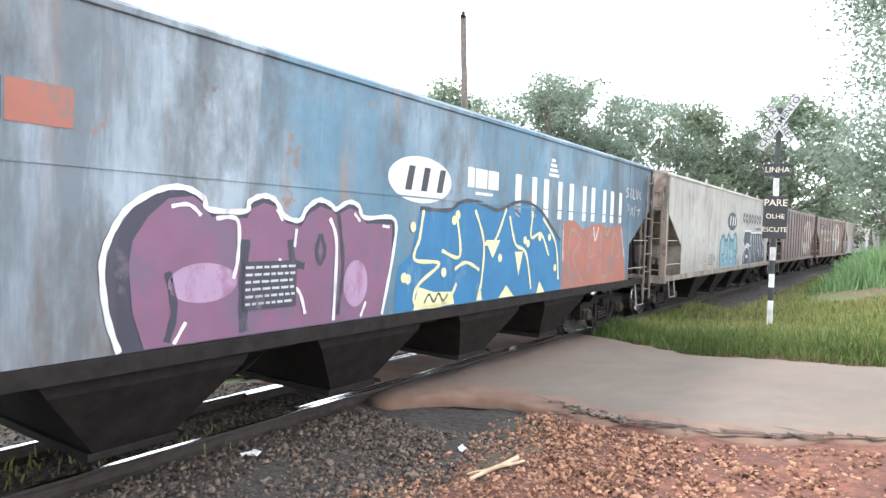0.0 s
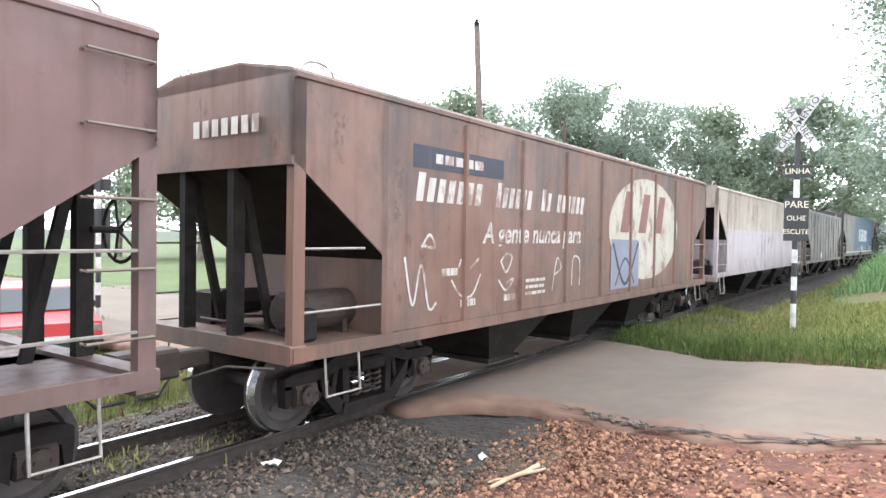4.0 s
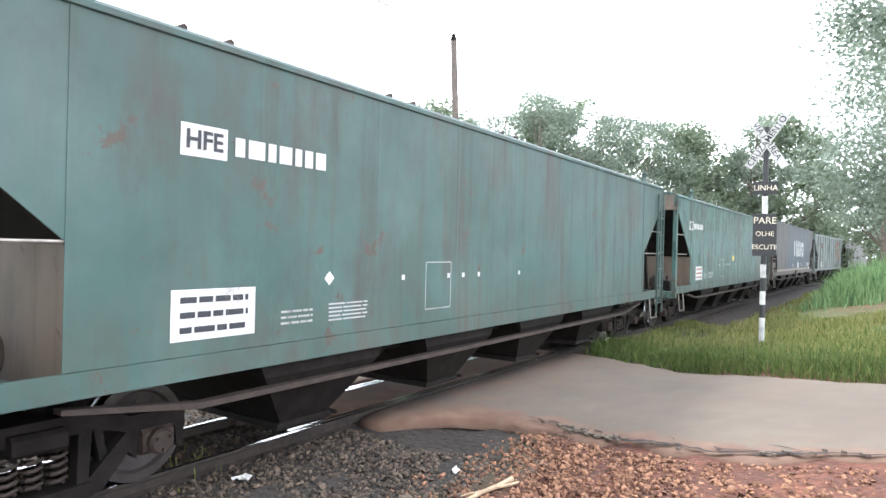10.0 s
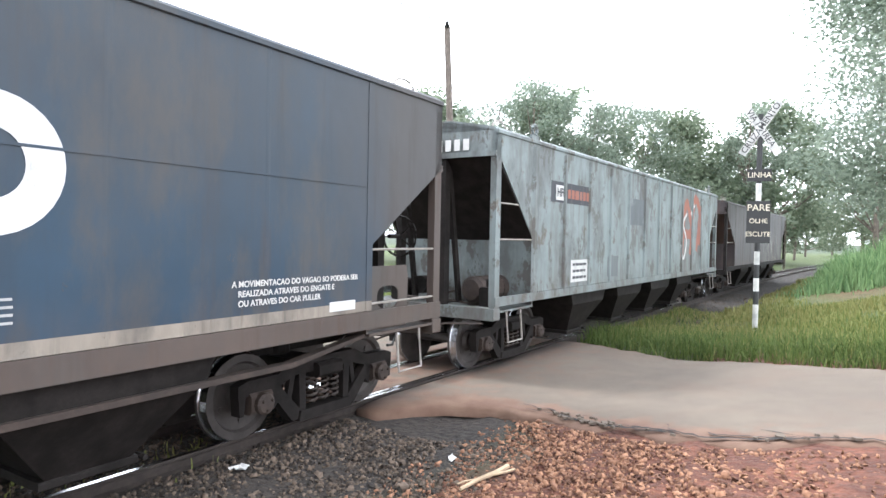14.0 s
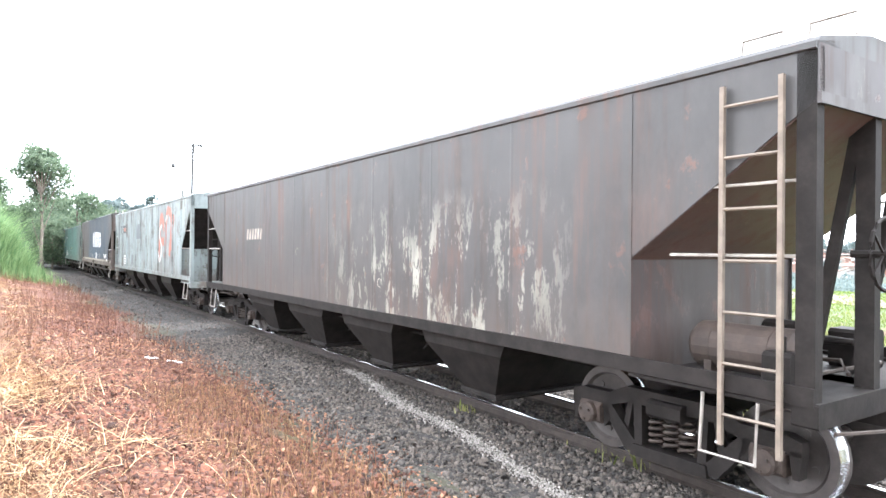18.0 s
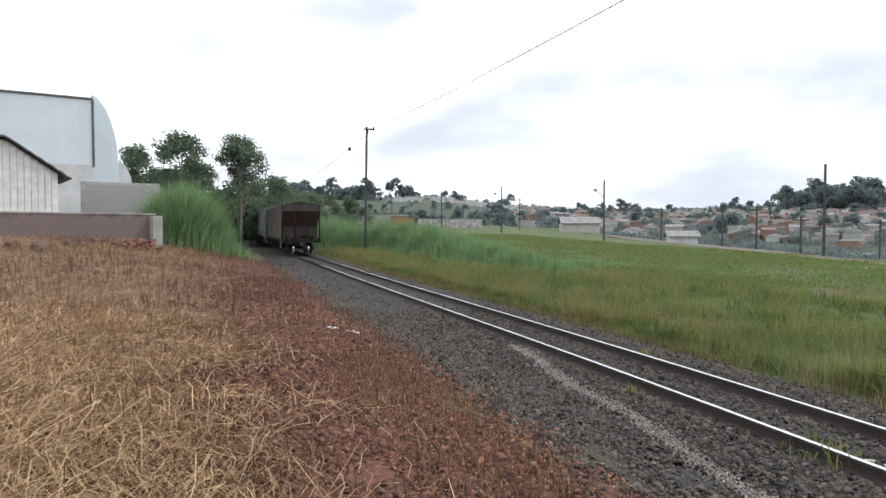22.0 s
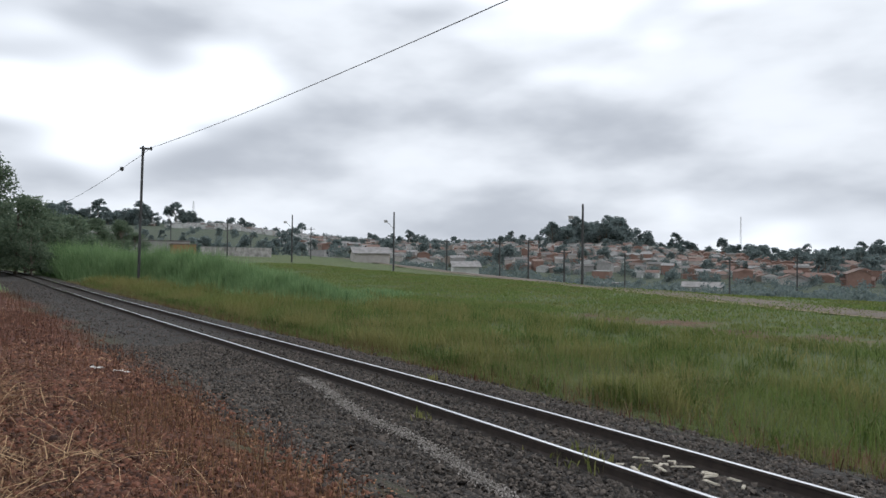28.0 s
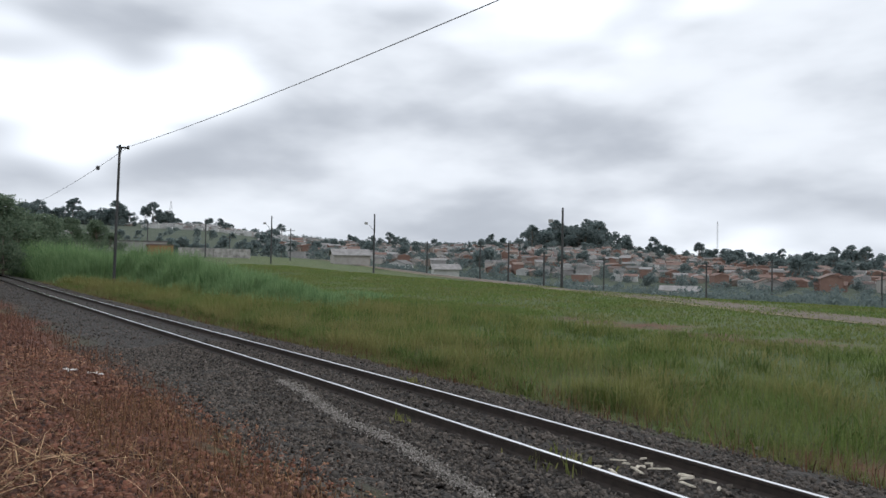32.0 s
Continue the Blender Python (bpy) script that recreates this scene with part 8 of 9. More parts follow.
def build_rubble():
    rnd = random.Random(8)
    mb = MB()
    mb.box(-0.12, 0.12, -0.06, 0.06, -0.045, 0.045, bev=0.008)
    bm = mb.mesh("loose_brick", M["brick"])
    for k in range(46):
        x, y = spot(156.6 + rnd.gauss(0, 0.9), 29.5 + rnd.uniform(-1.2, 1.2))
        ob = new("loose_brick", bm)
        ob.matrix_world = pose(x, y, ground_at(x, y) + 0.04 + 0.35 * rnd.random() ** 2, rnd.uniform(-25, 25), rnd.uniform(-25, 25), rnd.uniform(0, 180)) @ Matrix.Scale(rnd.uniform(1.0, 1.5), 4)
        tagged(ob, "loose red brick in a rubble heap", "brick", "rubble by the wall")
    for k, (az, r, sz) in enumerate(((161.3, 27, 0.32), (163.2, 25, 0.36), (158.2, 30, 0.25), (159.6, 30, 0.24), (165, 26, 0.3), (160.4, 28, 0.2), (157.4, 29, 0.18))):
        x, y = spot(az, r)
        v = [Vector((rnd.gauss(0, 1), rnd.gauss(0, 1), rnd.gauss(0, 1))).normalized() for _ in range(26)]
        bmx = bmesh.new()
        for p in v:
            bmx.verts.new(p * sz * rnd.uniform(0.8, 1.1))
        bmesh.ops.convex_hull(bmx, input=bmx.verts)
        me = bpy.data.meshes.new("boulder")
        bmx.to_mesh(me)
        bmx.free()
        me.materials.append(BOULDER)
        ob = new("boulder", me)
        ob.matrix_world = pose(x, y, ground_at(x, y) + sz * 0.15)
        tagged(ob, "grey-brown boulder in the dry grass", "boulder", "rubble by the wall")


build_rubble()


# ------------------------------------------------------------------ the town beyond the field
ROOFS = [plain("tile_roof_%d" % k, c, 0.9, 0.0, 0.3, 1.0) for k, c in enumerate(((0.17, 0.105, 0.085), (0.20, 0.14, 0.115), (0.13, 0.125, 0.12), (0.25, 0.24, 0.235), (0.11, 0.08, 0.07)))]
WALLS = [plain("house_wall_%d" % k, c, 0.9, 0.0, 0.15, 0.7) for k, c in enumerate(((0.40, 0.375, 0.345), (0.27, 0.225, 0.19), (0.23, 0.14, 0.11), (0.32, 0.31, 0.30), (0.50, 0.50, 0.485)))]


def make_house(k, w, d, h, wall, roof, flat=False, label="", group="houses of the town"):
    ho = thing("house", label, "house", group)
    mb = MB()
    mb.box(-w / 2, w / 2, -d / 2, d / 2, -3, h)
    if not flat:
        mb.prism([(-d / 2, h), (d / 2, h), (0, h + d * 0.2)], -w / 2 + 0.02, w / 2 - 0.02)
    part("wall", mb, wall, ho)
    rf = MB()
    if flat:
        rf.box(-w / 2 - 0.15, w / 2 + 0.15, -d / 2 - 0.15, d / 2 + 0.15, h, h + 0.3)
    else:
        e = 0.5
        for s in (-1, 1):
            rf.prism([(s * (d / 2 + e), h - e * 0.4), (0, h + d * 0.2 + 0.02), (0, h + d * 0.2 + 0.18), (s * (d / 2 + e), h - e * 0.4 + 0.16)], -w / 2 - e, w / 2 + e)
    part("roof", rf, roof, ho)
    n = 2
    for i in range(n):
        for side in (1,):
            x = -w / 2 + (i + 0.5) * w / n
            wm = MB()
            if i == 0:
                wm.box(x - 0.45, x + 0.45, side * (d / 2) - 0.03, side * (d / 2) + 0.03, 0.0, 2.1)
                part("door", wm, M["dark_wall"], ho)
            else:
                wm.box(x - 0.65, x + 0.65, side * (d / 2) - 0.03, side * (d / 2) + 0.03, 1.0, 2.1)
                part("window", wm, M["glass"], ho)
    return ho


# distance haze is painted into this leaf colour: paler and bluer than foliage
M["hazed_hill_leaf"] = leafy("hazed_hill_leaves", (0.12, 0.155, 0.155), (0.20, 0.24, 0.23), 0.7, 0.5)


def build_town():
    rnd = random.Random(21)
    kinds = []
    for k in range(10):
        flat = k in (3, 7)
        kinds.append(make_house(k, rnd.uniform(8, 13), rnd.uniform(7, 10), rnd.choice((2.9, 3.1, 5.6)), WALLS[k % 5], ROOFS[(k * 3) % 5] if not flat else WALLS[3], flat,
                                ("pale flat-roofed house" if flat else "small plastered house with a tiled gable roof") + " on the far hillside"))
    for ob in kinds:
        ob.location = (*spot(95 + rnd.uniform(-20, 40), 330), 0)
        ob.location.z = ground_at(ob.location.x, ob.location.y)
    n = 0
    while n < 280:
        az = rnd.uniform(72, 140)
        r = 440 + 380 * rnd.random() ** 0.9
        dens = np.interp(az, [72, 80, 100, 122, 128, 140], [1, 1, 1, 0.9, 0.2, 0.1])
        if az > 126:
            r = rnd.uniform(900, 990)
        if rnd.random() > dens:
            continue
        x, y = spot(az, r)
        placed(kinds[rnd.choice((2, 2, 7, 1)) if az < 92 and rnd.random() < 0.6 else rnd.randrange(10)], x, y, ground_at(x, y), rnd.choice((az, az + 90)) + rnd.uniform(-18, 18), rnd.uniform(0.6, 0.88))
        n += 1
    # nearer buildings along the far road
    STAINED = plain("stained_white_wall", (0.38, 0.36, 0.34), 0.95, 0.0, 0.45, 0.9)
    long_wall = thing("boundary_wall", "long stained white boundary wall beyond the field", "wall", "", kind="structure")
    a, b = Vector((*spot(127.8, 150), 0)), Vector((*spot(133.5, 158), 0))
    for k in range(10):
        p, q = a.lerp(b, k / 10), a.lerp(b, (k + 1) / 10)
        zz = max(ground_at(p.x, p.y), ground_at(q.x, q.y))
        mb = MB()
        mb.box(0.04, (q - p).length - 0.04, -0.1, 0.1, -2.5, 2.0, m=Matrix.Translation((p.x, p.y, zz)) @ Matrix.Rotation(math.atan2(q.y - p.y, q.x - p.x), 4, "Z"))
        part("wall_panel", mb, STAINED, long_wall)
    for az, r, w, d, h, wall, roof, flat, label in (
            (119.4, 150, 8, 6, 1.8, WALLS[0], ROOFS[3], False, "cream building with small windows by the far road"), (111.0, 130, 5, 4, 1.5, WALLS[4], ROOFS[3], False, "white gable-roofed shed by the far road"),
            (134.9, 165, 5, 6, 1.9, plain("orange_wall", (0.33, 0.17, 0.08), 0.9), ROOFS[0], True, "orange flat building behind the cane grass"), (136.6, 170, 12, 8, 2.6, WALLS[3], ROOFS[2], True, "long grey wall building behind the cane grass"),
            (91.0, 175, 9, 5, 2.4, WALLS[4], ROOFS[3], False, "white low building below the far road"), (98.5, 165, 9, 4, 1.8, WALLS[3], ROOFS[3], True, "long pale wall building below the far road"),
            (84.0, 640, 38, 12, 5, WALLS[4], ROOFS[3], True, "large white flat building among trees"), (80.2, 330, 12, 7, 2.6, WALLS[2], ROOFS[0], False, "brick house below the far road"), (140.6, 210, 12, 8, 4, WALLS[0], ROOFS[3], False, "pale gabled store behind the trees")):
        x, y = spot(az, r)
        ho = make_house(0, w, d, h, wall, roof, flat, label, "buildings by the far road")
        ho.matrix_world = pose(x, y, ground_at(x, y) + 0.3, 0, 0, az + (10 if az > 100 else -5))
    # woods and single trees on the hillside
    woods = [make_tree("hill_tree", "dark rounded tree on the far hillside", 11, 6.0, M["hazed_hill_leaf"], 90 + k, 620, 1.2, 0.06, 1.1, 0.3, 26, "trees of the far hillside") for k in range(3)]
    pine = make_tree("hill_pine", "tall open pine on the far hilltop", 17, 5.0, M["hazed_hill_leaf"], 95, 800, 0.9, 0.45, 1.0, 0.3, 18, "trees of the far hillside")
    for ob in woods + [pine]:
        x, y = spot(99 + rnd.uniform(-3, 3), 860)
        ob.location = (x, y, ground_at(x, y) - 0.5)
    spots = []
    for k in range(50):
        spots.append((rnd.gauss(100, 2.2), rnd.uniform(820, 930), rnd.uniform(1.5, 2.4), rnd.random() < 0.35))
    for k in range(70):
        spots.append((rnd.uniform(70, 146), rnd.uniform(900, 1010), rnd.uniform(0.7, 1.3), rnd.random() < 0.2))
    for k in range(110):
        spots.append((rnd.uniform(70, 128), rnd.uniform(400, 850), rnd.uniform(0.5, 1.0), False))
    for k in range(22):
        spots.append((rnd.uniform(66, 88), rnd.uniform(400, 800), rnd.uniform(0.8, 1.3), rnd.random() < 0.1))
    for k in range(80):
        spots.append((rnd.uniform(66, 97), rnd.uniform(900, 990), rnd.uniform(0.9, 1.5), rnd.random() < 0.15))
    for k in range(46):
        spots.append((rnd.uniform(125, 144), rnd.choice((rnd.uniform(190, 300), rnd.uniform(420, 600))), rnd.uniform(0.28, 0.55), False))
    for k in range(34):
        spots.append((rnd.uniform(134, 147), rnd.uniform(880, 960), rnd.uniform(1.2, 2.0), rnd.random() < 0.2))
    for az, r, sc, pn in spots:
        x, y = spot(az, r)
        placed(pine if pn else woods[rnd.randrange(3)], x, y, ground_at(x, y) - 0.5, rnd.uniform(0, 360), sc)
    # the rest of the woods, too far and too many to tell apart
    g = np.random.RandomState(77)
    cs, ss = [], []
    for k in range(1150):
        az, r = g.uniform(68, 126) if k % 5 else g.uniform(126, 150), g.uniform(300, 1000) if k % 3 else g.uniform(930, 1040)
        x, y = spot(az, r)
        sc = g.uniform(0.38, 0.75) if r < 900 else g.uniform(0.5, 1.0)
        if az > 126 and r < 880 and k % 4:
            continue
        z = ground_at(x, y)
        for j in range(9):
            a, q = g.uniform(0, 6.28), g.uniform(0, 4.2) * sc
            c = np.array((x + q * math.cos(a), y + q * math.sin(a), z + sc * (9.5 - q / sc * 0.9) * g.uniform(0.25, 0.95)))
            cs.append(c + np.clip(g.normal(size=(24, 3)), -1.7, 1.7) * (1.5 * sc, 1.5 * sc, 1.1 * sc))
            ss.append(g.uniform(0.7, 1.4, 24) * sc)
    for k in range(620):
        az = g.uniform(70, 121)
        r = g.uniform(1.0, 4.2) ** 2 * 24 + np.interp(az, [70, 92, 104, 112, 121], [60, 66, 90, 130, 260])
        x, y = spot(az, r)
        z, sc = ground_at(x, y), g.uniform(0.16, 0.30) * (1 + min(1.0, r / 300))
        for j in range(6):
            a, q = g.uniform(0, 6.28), g.uniform(0, 4.6) * sc
            c = np.array((x + q * math.cos(a), y + q * math.sin(a), z + sc * (8.0 - q / sc * 0.9) * g.uniform(0.1, 0.8)))
            cs.append(c + np.clip(g.normal(size=(18, 3)), -1.7, 1.7) * (1.7 * sc, 1.7 * sc, 1.0 * sc))
            ss.append(g.uniform(0.8, 1.4, 18) * sc)
    # the rest of the town, roof by roof, joined
    v, f, mi = [], [], []
    for k in range(1900):
        az = g.uniform(70, 127) if k % 8 else g.uniform(127, 136)
        r = np.interp(az, [70, 95, 110, 120, 127], [330, 340, 350, 380, 430]) * (1 + 1.7 * g.uniform() ** 0.9) if az < 127 else g.uniform(900, 1000)
        r = min(r, g.uniform(820, 960))
        x, y = spot(az, r)
        z, w, d, h, a = ground_at(x, y) - 0.3, g.uniform(2.2, 5.0), g.uniform(2.2, 4.0), g.choice((2.6, 2.9, 3.2, 5.4)), radians(az + g.choice((0, 90)) + g.uniform(-18, 18))
        o, ca, sa, top = len(v), math.cos(a), math.sin(a), (1.3 if g.uniform() < 0.8 else 0.15)
        for px, py, pz in ((-w, -d, 0), (w, -d, 0), (w, d, 0), (-w, d, 0), (-w, -d, h), (w, -d, h), (w, d, h), (-w, d, h), (-w - 0.4, -d - 0.4, h), (w + 0.4, -d - 0.4, h), (w + 0.4, d + 0.4, h), (-w - 0.4, d + 0.4, h), (-w - 0.4, 0, h + top), (w + 0.4, 0, h + top)):
            v.append((x + px * ca - py * sa, y + px * sa + py * ca, z + pz))
        f += [tuple(o + i for i in q) for q in ((0, 1, 5, 4), (1, 2, 6, 5), (2, 3, 7, 6), (3, 0, 4, 7), (8, 9, 13, 12), (10, 11, 12, 13), (9, 10, 13), (11, 8, 12))]
        brick = az < 92 and g.uniform() < 0.5
        pale = az > 124 and g.uniform() < 0.75
        wm, rm = (2 if brick else 4 if pale else int(g.randint(0, 5))), 5 + (0 if brick else 3 if pale else int(g.randint(0, 5)))
        mi += [wm] * 4 + [rm] * 2 + [wm] * 2
    me = bpy.data.meshes.new("far_houses")
    me.from_pydata(v, [], f)
    for mt in WALLS + ROOFS:
        me.materials.append(mt)
    me.polygons.foreach_set("material_index", mi)
    tagged(new("far_houses", me), "crowded small houses with tiled roofs on the far hillside", "houses", kind="stuff")
    tagged(new("hill_woods", leaf_mesh("hill_woods", np.concatenate(cs), np.concatenate(ss), M["hazed_hill_leaf"], 78, 1.5)), "scattered dark woods on the far hillside", "woods", kind="stuff")


build_town()


def ribbon(name, pts, w, mat, lift, label, cat="road"):
    """A flat strip along a line of places, laid on the ground."""
    line = []
    for (x0, y0), (x1, y1) in zip(pts[:-1], pts[1:]):
        for t in np.linspace(0, 1, 24, endpoint=False):
            line.append((x0 + (x1 - x0) * t, y0 + (y1 - y0) * t))
    v, f = [], []
    for i, (x, y) in enumerate(line):
        a, b = line[max(0, i - 1)], line[min(len(line) - 1, i + 1)]
        d = Vector((b[0] - a[0], b[1] - a[1])).normalized()
        for s in (-1, -0.33, 0.33, 1):
            px, py = x - d.y * s * w / 2, y + d.x * s * w / 2
            v.append((px, py, ground_at(px, py) + lift))
    for i in range(len(line) - 1):
        for k in range(3):
            f.append((i * 4 + k, i * 4 + k + 1, i * 4 + 5 + k, i * 4 + 4 + k))
    return tagged(new(name, big_mesh(name, np.array(v), np.array(f), mat)), label, cat, kind="structure")


FAR_ROAD = [(-14, 26), (-36.5, 6.6), (-46, 0.2), (-63, -12.6), (-90, -36), (-123, -64), (-186, -124)]
ribbon("far_road", FAR_ROAD, 3.4, M["asphalt"], 0.07, "grey road along the far edge of the field")
ribbon("dry_verge", [(x - 2.6, y - 3.6) for x, y in FAR_ROAD], 2.2, plain("dry_straw_verge", (0.23, 0.19, 0.11), 0.95, 0.0, 0.35, 0.8), 0.05, "strip of dry straw beside the far road", "verge")


# ------------------------------------------------------------------ the waiting car
def build_car():
    x, y = spot(35.6, 15.0)
    car = thing("car", "small red car with a pale bonnet waiting beyond the track", "car", "", pose(x, y, ground_at(x, y) + 0.02, 0, 0, -47))
    red, glass = plain("red_car_paint", (0.40, 0.03, 0.03), 0.3, 0.0, 0.1, 2.0, 0.02), M["glass"]
    mb = MB()
    mb.prism([(-1.9, 0.35), (1.85, 0.35), (1.92, 0.55), (1.85, 0.78), (0.95, 0.90), (0.45, 1.32), (-0.95, 1.36), (-1.55, 0.95), (-1.9, 0.88)], -0.78, 0.78, axis="y")
    part("body", mb, red, car)
    mb = MB()
    mb.prism([(0.90, 0.93), (0.47, 1.29), (0.50, 1.30), (0.96, 0.93)], -0.68, 0.68, axis="y")
    part("windscreen", mb, glass, car)
    mb = MB()
    mb.box(1.80, 1.93, -0.4, 0.4, 0.45, 0.56)
    part("number_plate", mb, M["white"], car, "pale number plate with plain bars")
    mb = MB()
    mb.box(1.78, 1.96, -0.80, 0.80, 0.36, 0.46, bev=0.02)
    part("bumper", mb, M["black"], car)
    for s in (-1, 1):
        mb = MB()
        mb.box(1.80, 1.90, s * 0.6 - 0.16, s * 0.6 + 0.16, 0.58, 0.74, bev=0.02)
        part("headlight", mb, M["handrail"], car)
        mb = MB()
        mb.prism([(-0.9, 0.94), (0.85, 0.94), (0.42, 1.27), (-0.85, 1.30)], s * 0.772, s * 0.79, axis="y")
        part("side_window", mb, glass, car)
        mb = MB()
        mb.box(0.55, 0.72, min(s * 0.78, s * 0.95), max(s * 0.78, s * 0.95), 0.93, 1.05, bev=0.02)
        part("wing_mirror", mb, M["black"], car)
        for e in (-1, 1):
            mb = MB()
            mb.lathe([(0.0, s * 0.62), (0.29, s * 0.62), (0.29, s * 0.80), (0.18, s * 0.81), (0.0, s * 0.80)], 18, "y", (e * 1.2, 0, 0.29))
            part("wheel", mb, M["black"], car)
    return car


build_car()


# ------------------------------------------------------------------ small things on the ground
def build_small_things():
    rnd = random.Random(31)
    paper = plain("dirty_white_litter", (0.62, 0.60, 0.57), 0.8)
    for az, r, n in ((0.1, 6.3, 2), (18.0, 6.35, 3), (141.0, 12.6, 4), (139.0, 12.3, 2)):
        for k in range(n):
            x, y = spot(az + rnd.uniform(-0.5, 0.5), r + rnd.uniform(-0.08, 0.08))
            mb = MB()
            w, d = rnd.uniform(0.03, 0.09), rnd.uniform(0.02, 0.05)
            mb.add([(-w, -d, 0.0), (w * 0.2, -d * 1.2, 0.03), (w, -d * 0.4, 0.005), (w * 0.8, d, 0.03), (-w * 0.3, d, 0.01), (-w, d * 0.5, 0.035)], [(0, 1, 4, 5), (1, 2, 3, 4)])
            ob = new("paper_litter", mb.mesh("paper_litter", paper))
            ob.matrix_world = pose(x, y, ground_at(x, y) + 0.03, 0, 0, rnd.uniform(0, 360))
            tagged(ob, "crumpled white litter on the stones", "litter", "litter by the track")
    # a split dry branch
    x, y = spot(-3.6, 5.55)
    br = thing("branch", "pale split dry branch on the red soil", "branch", "", pose(x, y, ground_at(x, y) + 0.03, 0, 0, 40))
    bark = plain("pale_dry_wood", (0.42, 0.31, 0.20), 0.9, 0.0, 0.3, 12)
    part("stem", MB().tube([(-0.34, -0.03, 0.0), (-0.1, 0.0, 0.02), (0.12, 0.02, 0.025), (0.30, 0.06, 0.03)], 0.016, 7, r1=0.024), bark, br)
    part("twig", MB().tube([(0.05, 0.02, 0.02), (0.18, -0.03, 0.03), (0.32, -0.01, 0.02)], 0.018, 6, r1=0.010), bark, br)
    part("twig", MB().tube([(-0.1, 0.0, 0.02), (-0.22, 0.05, 0.015), (-0.30, 0.05, 0.01)], 0.012, 6, r1=0.006), bark, br)
    # splinters of wood between the rails
    chip = plain("weathered_chip", (0.52, 0.47, 0.38), 0.85, 0.0, 0.3, 20)
    for k in range(22):
        s, l = rnd.uniform(-4.6, -2.6), rnd.uniform(-0.35, 0.4)
        x, y, h = on_track(s, l)
        mb = MB()
        q, v = rnd.uniform(0.04, 0.13), rnd.uniform(0.012, 0.035)
        mb.add([(-q, -v * 0.4, 0), (q * 0.7, -v, 0), (q, v * 0.3, 0), (-q * 0.6, v, 0), (-q * 0.9, -v * 0.3, 0.014), (q * 0.6, -v * 0.8, 0.018), (q * 0.85, v * 0.2, 0.012), (-q * 0.6, v * 0.8, 0.016)], [(3, 2, 1, 0), (4, 5, 6, 7), (0, 1, 5, 4), (1, 2, 6, 5), (2, 3, 7, 6), (3, 0, 4, 7)])
        ob = new("wood_splinter", mb.mesh("wood_splinter", chip))
        ob.matrix_world = pose(x, y, ground_at(x, y) + 0.045, rnd.uniform(-10, 10), rnd.uniform(-12, 12), rnd.uniform(0, 360))
        tagged(ob, "pale wood splinter lying between the rails", "splinter", "splinters between the rails")
    # weeds along the rails
    for s, l, n, hh in ((-4.9, -0.42, 60, 0.22), (-7.5, -0.75, 30, 0.14), (-2.2, 0.3, 24, 0.12), (1.2, 0.2, 60, 0.15), (2.4, 0.25, 70, 0.16), (3.2, 0.1, 60, 0.14), (0.2, 0.15, 50, 0.14), (4.0, -0.2, 50, 0.12), (-9.5, 0.9, 30, 0.2), (-1.0, 0.2, 40, 0.13)):
        x, y, _ = on_track(s, l)
        g = np.random.RandomState(int(abs(s * 100)))
        px, py = x + g.normal(0, 0.10 if n < 40 else 0.22, n), y + g.normal(0, 0.10 if n < 40 else 0.22, n)
        blades("weed", px, py, hh * g.uniform(0.4, 1.1, n), 0.010, M["lush_leaf"], "small green weed between ballast stones", int(n + s * 10 + 200), 0.6, "weed")
    # cracks along the broken edge of the road
    dark = plain("open_crack", (0.022, 0.018, 0.016), 0.95)
    def road_top(s, l):
        x, y, _ = on_track(s, l)
        return x, y, max(float(height(x, y)), -0.035) + 0.061
    def crack(line, w):
        mb, v = MB(), []
        for i, (s, l) in enumerate(line):
            q = w * rnd.uniform(0.3, 1.0) * (0.25 if i in (0, len(line) - 1) else 1)
            x, y, z = road_top(s, l)
            v += [(x - q * 0.5, y - q, z), (x + q * 0.5, y + q, z)]
        mb.add(v, [(2 * i, 2 * i + 1, 2 * i + 3, 2 * i + 2) for i in range(len(line) - 1)])
        ob = new("crack", mb.mesh("crack", dark))
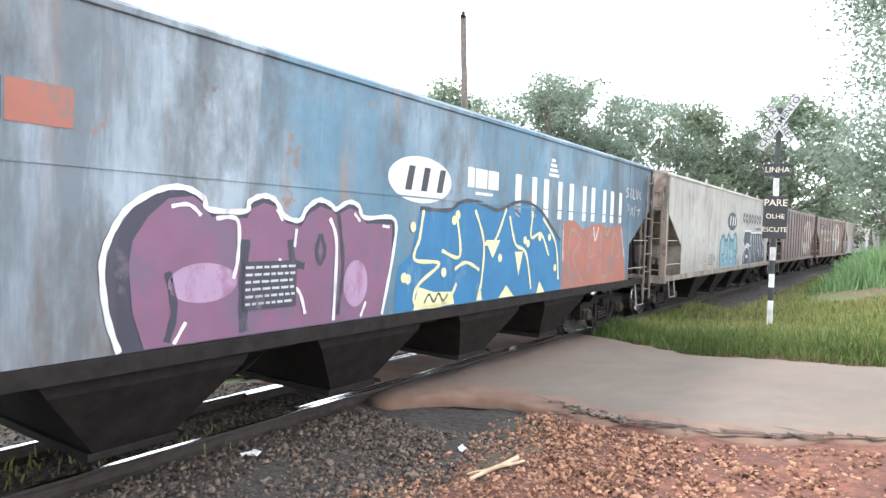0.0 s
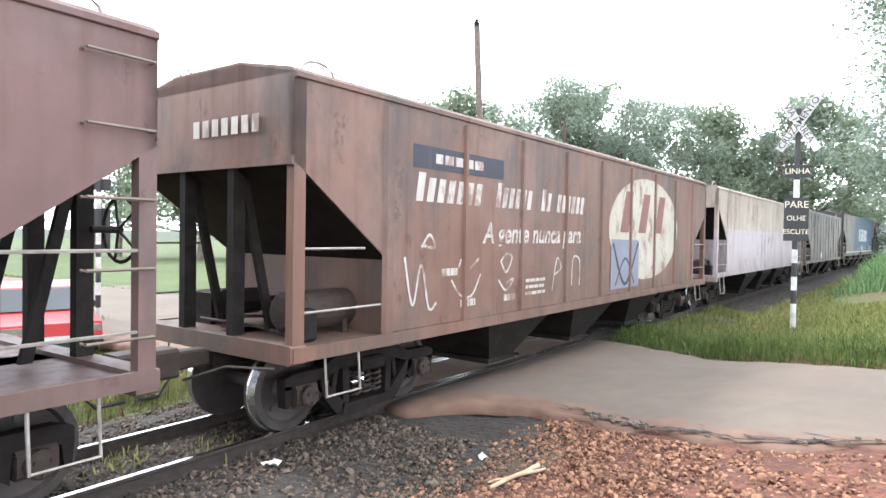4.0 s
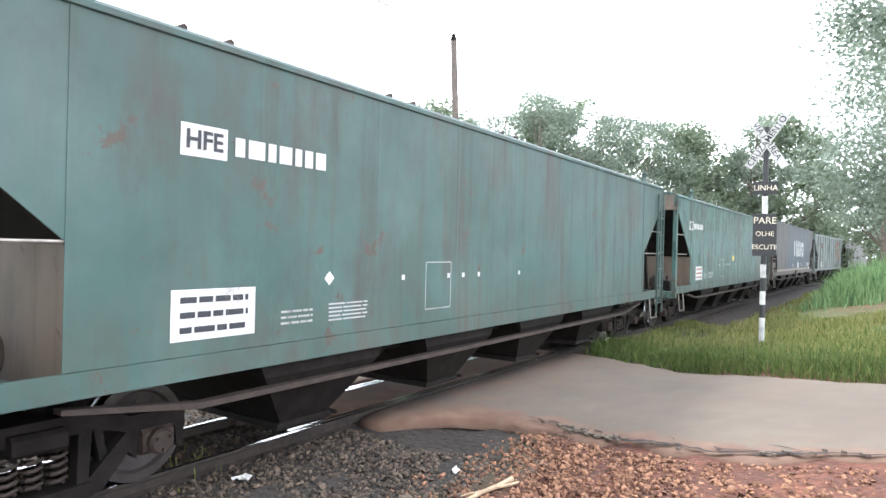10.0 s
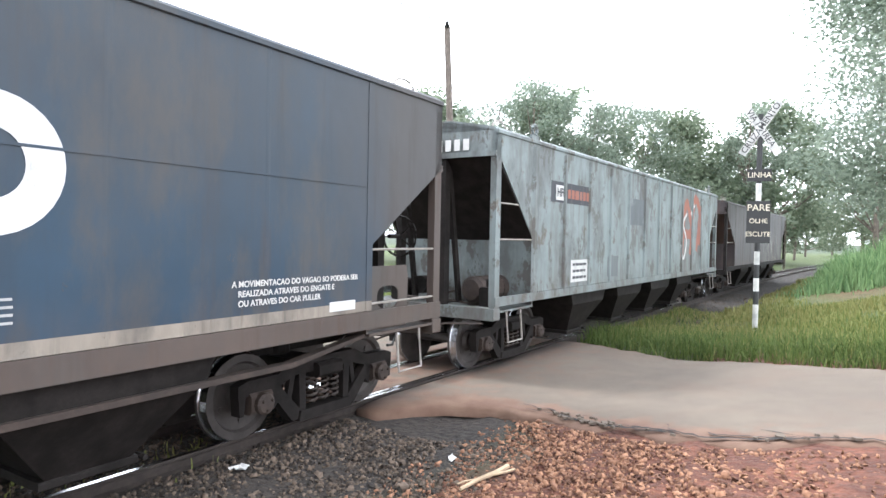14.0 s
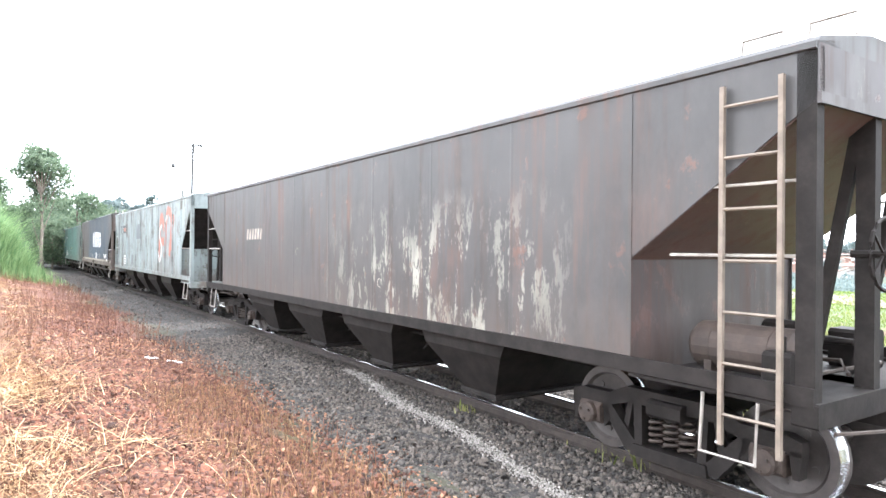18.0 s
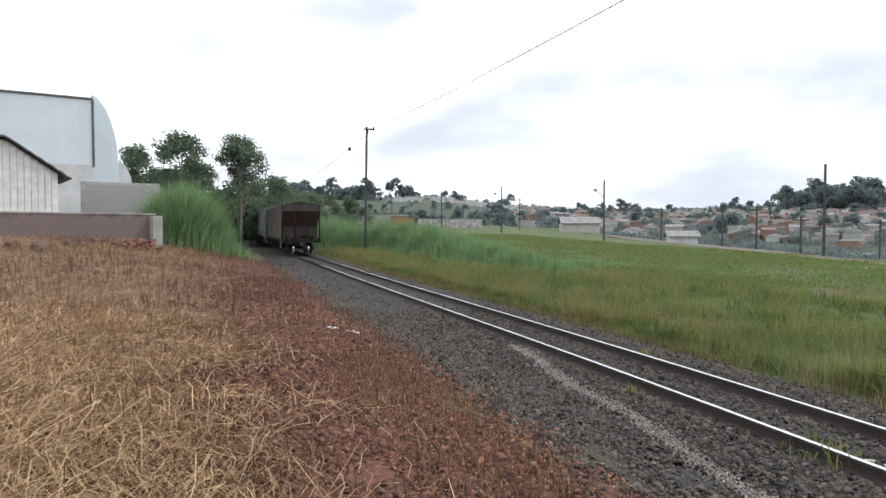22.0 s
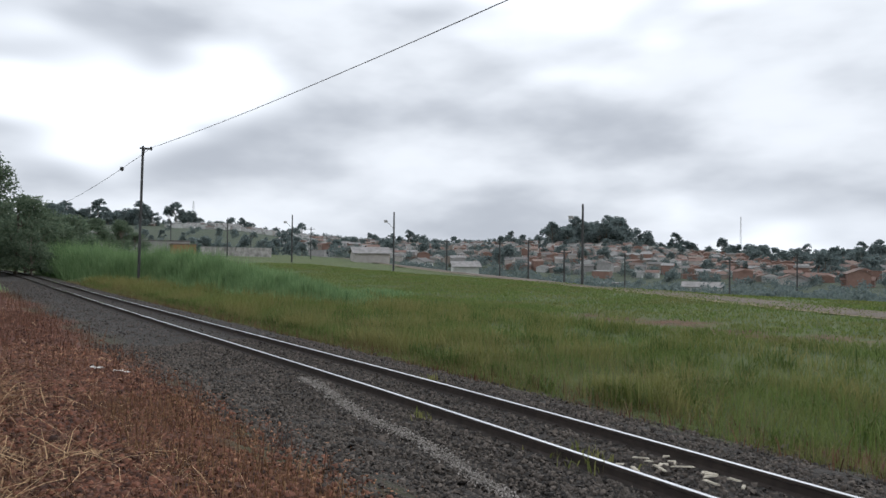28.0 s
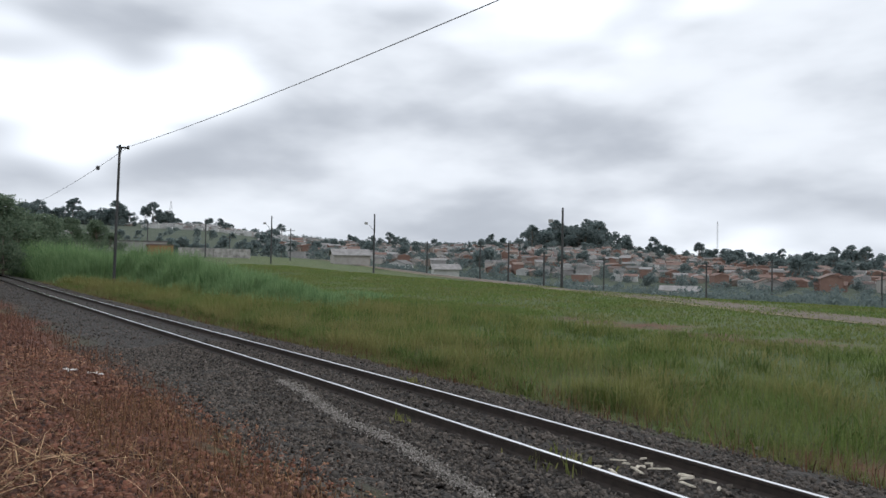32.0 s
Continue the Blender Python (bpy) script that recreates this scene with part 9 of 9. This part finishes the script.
        tagged(ob, "open dark crack in the asphalt", "crack", "cracks in the road", kind="structure")
    edge = lambda l: float(np.interp(l, [-8, -5.8, -4.6, -3.8, -2.6, -1.5], [6.75, 6.7, 6.5, 6.7, 7.2, 7.0]))
    main = []
    for l in np.arange(-6.4, -2.55, 0.07):
        main.append((edge(l) + 0.16 + 0.07 * math.sin(l * 4.1) + rnd.uniform(-0.03, 0.03), l))
    crack(main, 0.032)
    for k in range(16):
        l = rnd.uniform(-6.0, -2.6)
        s = edge(l) + 0.16
        a, line = rnd.uniform(-0.5, 0.5), []
        for j in range(rnd.randint(5, 12)):
            line.append((s, l))
            s, l = s + 0.045 * math.sin(a) + rnd.uniform(-0.01, 0.02), l + 0.06 * math.cos(a)
            a += rnd.uniform(-0.5, 0.5)
        crack(line, 0.014)
    # crumbs of asphalt lying in the cracks
    for k in range(40):
        l = rnd.gauss(-3.3, 0.35) if k < 26 else rnd.uniform(-6, -2.6)
        s = edge(l) + rnd.uniform(0.05, 0.3)
        x, y, z = road_top(s, l)
        n, q = rnd.randint(5, 7), rnd.uniform(0.015, 0.05)
        pts = [(q * rnd.uniform(0.6, 1.1) * math.cos(a), q * rnd.uniform(0.6, 1.1) * math.sin(a)) for a in np.linspace(0, 2 * math.pi, n, endpoint=False)]
        ob = new("asphalt_crumb", MB().prism(pts, -0.012, 0.012, axis="z").mesh("asphalt_crumb", M["asphalt"]))
        ob.matrix_world = pose(x, y, z + 0.004, rnd.uniform(-14, 14), rnd.uniform(-14, 14), rnd.uniform(0, 360))
        tagged(ob, "dark crumb of broken asphalt in a crack", "asphalt crumb", "asphalt crumbs")


build_small_things()


def pick_pale(rnd, n):
    s = rnd.uniform(-11, -3.2, n)
    return s, -1.66 + rnd.normal(0, 0.065, n) - 0.12 * (s + 5) + 0.05 * np.sin(s * 1.7)


stones("pale_grit", 4200, pick_pale, 0.014, stone_mat("pale_grit_stone", (0.15, 0.135, 0.12), (0.36, 0.33, 0.30)), "line of pale grit along the ballast shoulder", 6, 0.035)


motions()
